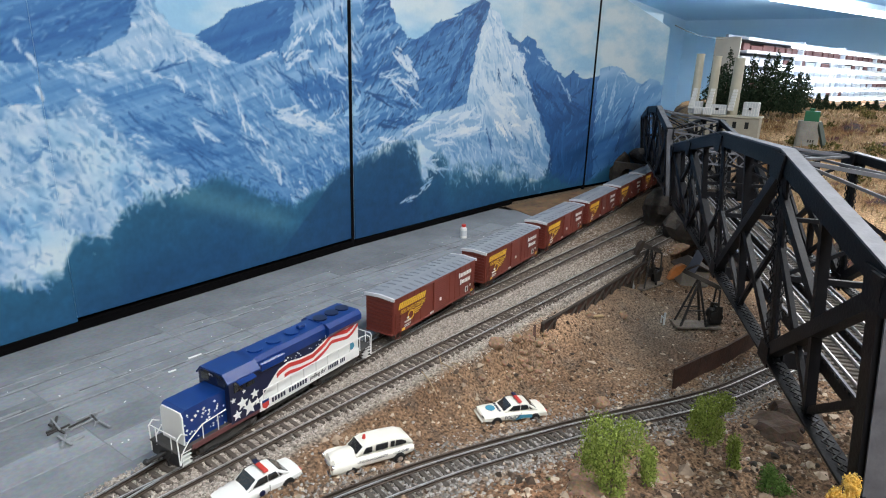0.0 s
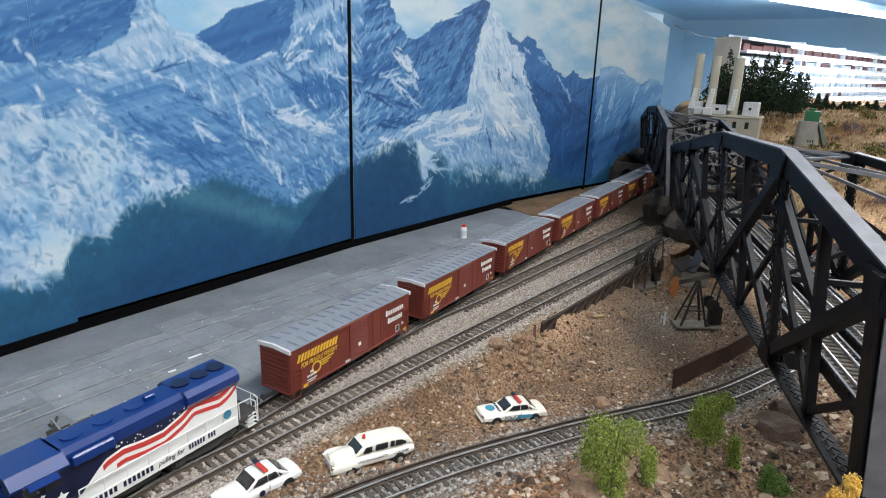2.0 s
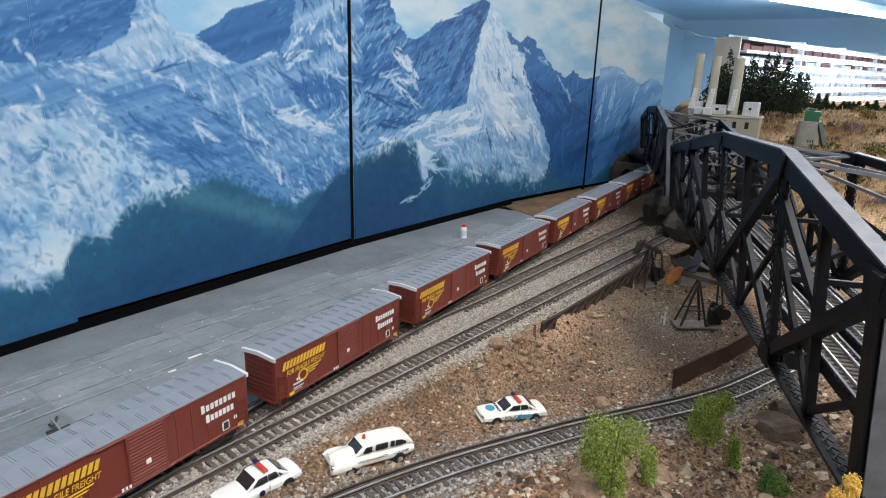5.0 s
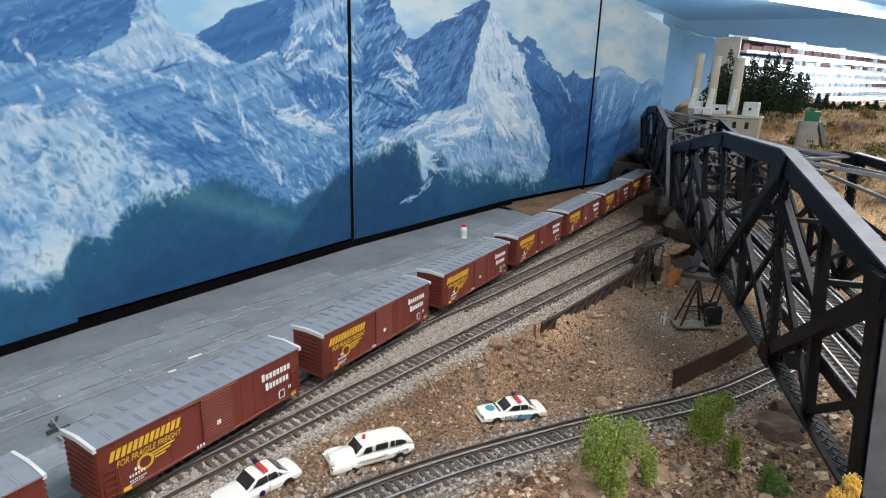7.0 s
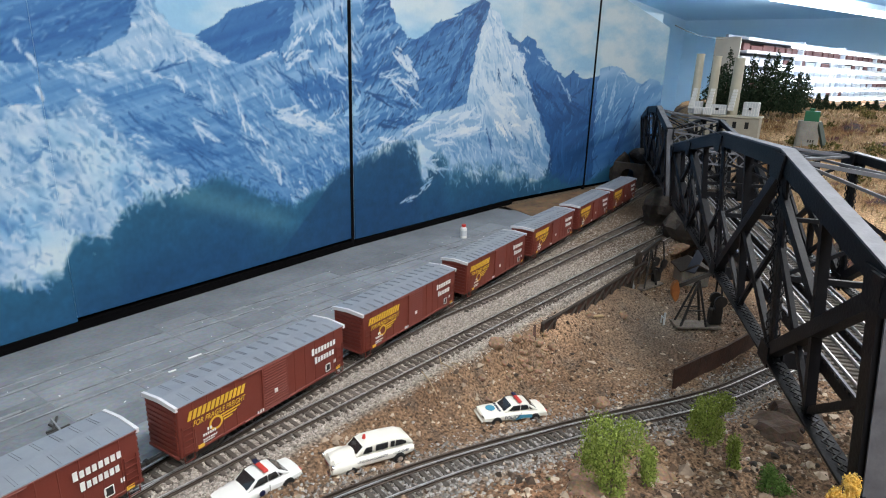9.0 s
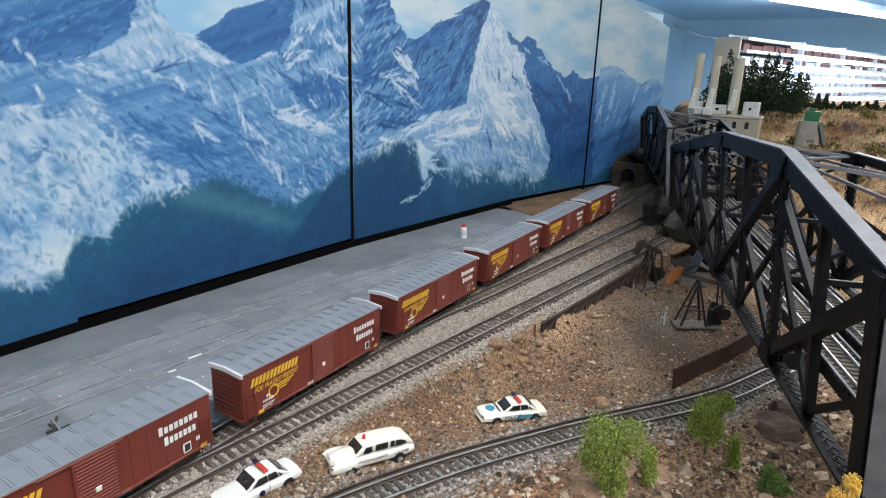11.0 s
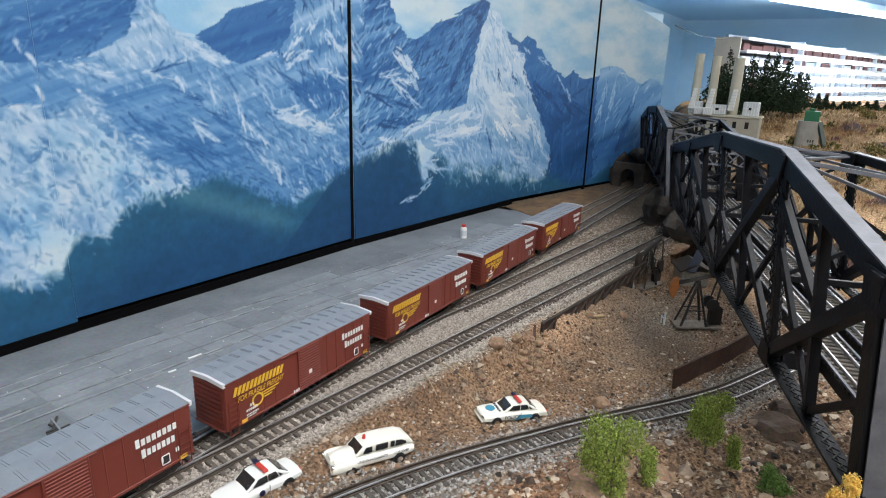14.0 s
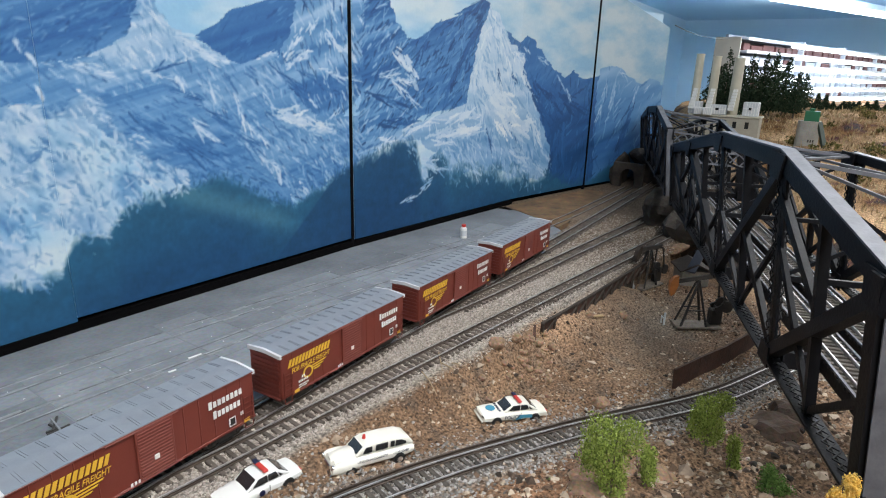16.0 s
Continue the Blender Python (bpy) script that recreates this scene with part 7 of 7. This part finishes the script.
# dark rock under the far end of the bridge, with tunnel mouths, and the stone portal
for i, (x, y, z, sx, sy, sz) in enumerate(((0.74, -0.125, 0.02, 0.07, 0.040, 0.050), (0.70, -0.165, 0.0, 0.09, 0.05, 0.055), (0.86, -0.105, 0.01, 0.08, 0.045, 0.045), (0.68, -0.220, -0.03, 0.06, 0.045, 0.040), (1.00, -0.100, 0.01, 0.07, 0.05, 0.06))):
    boulder("rock_face", "dark rocky cutting below the bridge", (x, y, z), (sx, sy, sz), M_ROCKDK, 140 + i)
boulder("rock_face", "pale dusty rock ledge beside the bridge", (0.600, -0.160, -0.014), (0.032, 0.011, 0.008), M_ROCK, 160)
p = thing("tunnel_portal", "dark stone tunnel portal beside the bridge", "portal")
ring_o = [(-0.036, -0.01), (-0.036, 0.052), (0.036, 0.052), (0.036, -0.01)]
ang = [math.pi * k / 12 for k in range(13)]
g = Geo()
inner = [(0.017 * math.cos(a), 0.022 + 0.017 * math.sin(a)) for a in ang]
outer = [(0.036 * max(-1, min(1, 1.6 * math.cos(a))), 0.022 + 0.030 * min(1, 1.6 * math.sin(a))) for a in ang]
for k in range(12):
    g.loft([[(x, inner[k][0], inner[k][1]), (x, outer[k][0], outer[k][1]), (x, outer[k + 1][0], outer[k + 1][1]), (x, inner[k + 1][0], inner[k + 1][1])] for x in (1.045, 1.060)])
g.box((1.0525, -0.0265, 0.006), (0.015, 0.019, 0.034)).box((1.0525, 0.0265, 0.006), (0.015, 0.019, 0.034))
part("arch", g, M_ROCKDK, p, "", False, pose(0, 0.050, 0))
part("tunnel_lining", Geo().box((1.16, 0.047, 0.015), (0.004, 0.05, 0.06)), M_BLACK, p)
for i, (x, y, z, sx, sy, sz) in enumerate(((1.10, 0.088, 0.015, 0.05, 0.014, 0.055), (1.13, 0.040, 0.062, 0.06, 0.03, 0.018), (1.13, 0.012, 0.03, 0.05, 0.006, 0.04))):
    boulder("portal_rock", "dark rock around the tunnel portal", (x, y, z), (sx, sy, sz), M_ROCKDK, 170 + i)

# ---------------- street board details ----------------
M_STREETRAIL = mat("dulled_street_rail", (0.30, 0.31, 0.33), 0.5, 0.2, (0.08, 0.08, 0.085), 35)
M_STREETLINE = mat("worn_pale_joint", (0.42, 0.43, 0.44), 0.6, 0, (0.16, 0.165, 0.175), 55)
for pts in ([(-0.40, 0.2010), (-0.2181, 0.1972), (-0.0716, 0.1860), (0.1442, 0.1584), (0.3903, 0.1198), (0.52, 0.098)], [(-0.40, 0.150), (-0.2399, 0.1449), (-0.1, 0.132), (0.05, 0.118), (0.1259, 0.1064), (0.30, 0.075), (0.42, 0.050)]):
    t = thing("street_track", "worn rails set flush in the grey street", "track", "street tracks")
    P = spline(pts, 0.02)
    for off in (-0.0088, 0.0088):
        part("rail", rail_run(Geo(), P, -0.0044, off, 0.0009, 0.003), M_STREETRAIL, t)
        part("flangeway", rail_run(Geo(), P, -0.0046, off * 0.80, 0.0012, 0.002), M_STREETLINE, t, "pale worn flangeway")
    for i in range(len(P) - 1):
        for _ in range(rp_.randint(0, 4)):
            d = P[i + 1] - P[i]
            n = np.array([-d[1], d[0]]) / np.linalg.norm(d)
            a = P[i] + n * rp_.choice([-0.0105, -0.0072, 0.0072, 0.0105]) + n * rp_.normal(0, 0.0012)
            part("street_patch", Geo().beam((a[0], a[1], -0.0047), (a[0] + d[0] * 0.9, a[1] + d[1] * 0.9, -0.0047), rp_.uniform(0.0006, 0.0024), 0.0008), M_STREETLINE, t)
rr = random.Random(8)
SLAB = [mat("street_slab", (0.25, 0.262, 0.28), 0.55, 0, (0.17, 0.18, 0.195), 22, 0.2, 260, fine=0.35, rnd=0.2)]
gx = -0.46
while gx < 0.50:
    wq = rr.uniform(0.045, 0.075)
    gy = 0.020
    while gy < 0.19 - 0.09 * max(gx, 0):
        hq = rr.uniform(0.026, 0.045)
        if gx + wq < 0.53 - 0.1 * 0 and gy + hq < 0.262 - 0.135 * max(gx + wq, 0) ** 1.3:
            o = part("slab", Geo().box((gx + wq / 2, gy + hq / 2, -0.0053), (wq - 0.0009, hq - 0.0009, 0.0008), 0.0002), SLAB[0], road)
            o.rotation_euler = (0, 0, -0.045)
        gy += hq
    gx += wq
g = Geo()
for _ in range(120):
    x = rr.uniform(-0.32, 0.45)
    y = 0.03 + rr.random() * (0.20 - 0.2 * max(x, 0))
    s = rr.uniform(0.0003, 0.0010)
    g.box((x, y, -0.0050), (s * rr.uniform(1, 3), s, 0.0004), 0, pose(0, 0, 0, 0, 0, rr.uniform(0, 90)))
tagged(part("paint_flecks", g, M_WHITE), "white plaster flecks on the grey street", "debris", kind="stuff")
for x, y, w_, a in ((-0.0893, 0.1262, 0.013, -8), (-0.118, 0.118, 0.007, -8)):
    tagged(part("plaster_patch", Geo().box((0, 0, 0), (w_, 0.0022, 0.0012), 0.0004), M_WHITE, None, "", False, pose(x, y, -0.0048, 0, 0, a)), "white plaster smear on the street", "debris")
h = thing("hatch_frame", "rough grey hatch of broken strips in the street", "hatch", "", pose(-0.2094, 0.0990, -0.0049, 0, 0, -4))
hr = random.Random(21)
for k in range(16):
    x, y, l = hr.uniform(-0.014, 0.014), hr.uniform(-0.016, 0.016), hr.uniform(0.006, 0.022)
    part("strip", Geo().box((0, 0, 0), (l, hr.uniform(0.0008, 0.0018), 0.0014), 0.0002), M_STREETLINE if k % 3 else M_GREYRUN, h, "", False, pose(x, y, 0.0006 + 0.0001 * k, 0, 0, hr.choice([0, 8, 84, 96, 60, -30])))
b = thing("bottle", "small white bottle with red cap on the street", "bottle", "", pose(0.4144, 0.1339, -0.0052))
part("body", Geo().tube((0, 0, 0), (0, 0, 0.016), 0.0052, 18).tube((0, 0, 0.016), (0, 0, 0.0185), 0.0052, 18, 0.0034), M_WHITE, b, "", True)
part("label", Geo().tube((0, 0, 0.004), (0, 0, 0.0125), 0.00535, 18, None, False), M_LTGREY, b, "pale printed label")
part("cap", Geo().tube((0, 0, 0.0185), (0, 0, 0.0225), 0.0036, 14), M_RED, b, "red cap", True)

# twigs and a plank on the dirt
for i, (x, y, a, l, zt) in enumerate(((0.020, -0.075, 40, 0.028, 0.004), (0.030, -0.090, 100, 0.022, 0.010), (-0.005, -0.085, 75, 0.020, 0.014), (0.012, -0.098, 20, 0.030, 0.006), (0.045, -0.085, 130, 0.018, 0.005))):
    z = land(x, y)
    dx, dy = math.cos(radians(a)) * l, math.sin(radians(a)) * l
    tagged(part("twig", Geo().wire([(x, y, z), (x + dx * 0.5, y + dy * 0.5, z + zt * 0.7), (x + dx, y + dy, z + zt)], 0.0006, 5), mat("pale_twig", (0.36, 0.27, 0.17), 0.8)), "pale dry twig on brown dirt", "twig", "dry twigs")
z = land(0.2646, -0.1399)
tagged(part("plank", Geo().box((0.2646, -0.1399, z + 0.0022), (0.013, 0.0036, 0.0026), 0.0006, pose(0, 0, 0, 0, 0, -50)), mat("pale_wood", (0.50, 0.36, 0.20), 0.7)), "short pale wooden plank on dirt", "plank")


# ---------------- what moves ----------------
TIMES = [0, 0.1, 0.2] + [0.5 * k for k in range(1, 32)] + [15.8, 15.9, 16.0]


def motions():
    for k, c in enumerate(CARS):
        walk(c, [(t, pose(X_FIRST + k * PITCH - SPEED * t, 0, 0)) for t in TIMES])
    walk(loco, [(t, pose(X_FIRST - 0.2345 - SPEED * t, 0, 0)) for t in TIMES])
    for rig, phase in PUMPS:
        pump_rows(rig, phase)


motions()
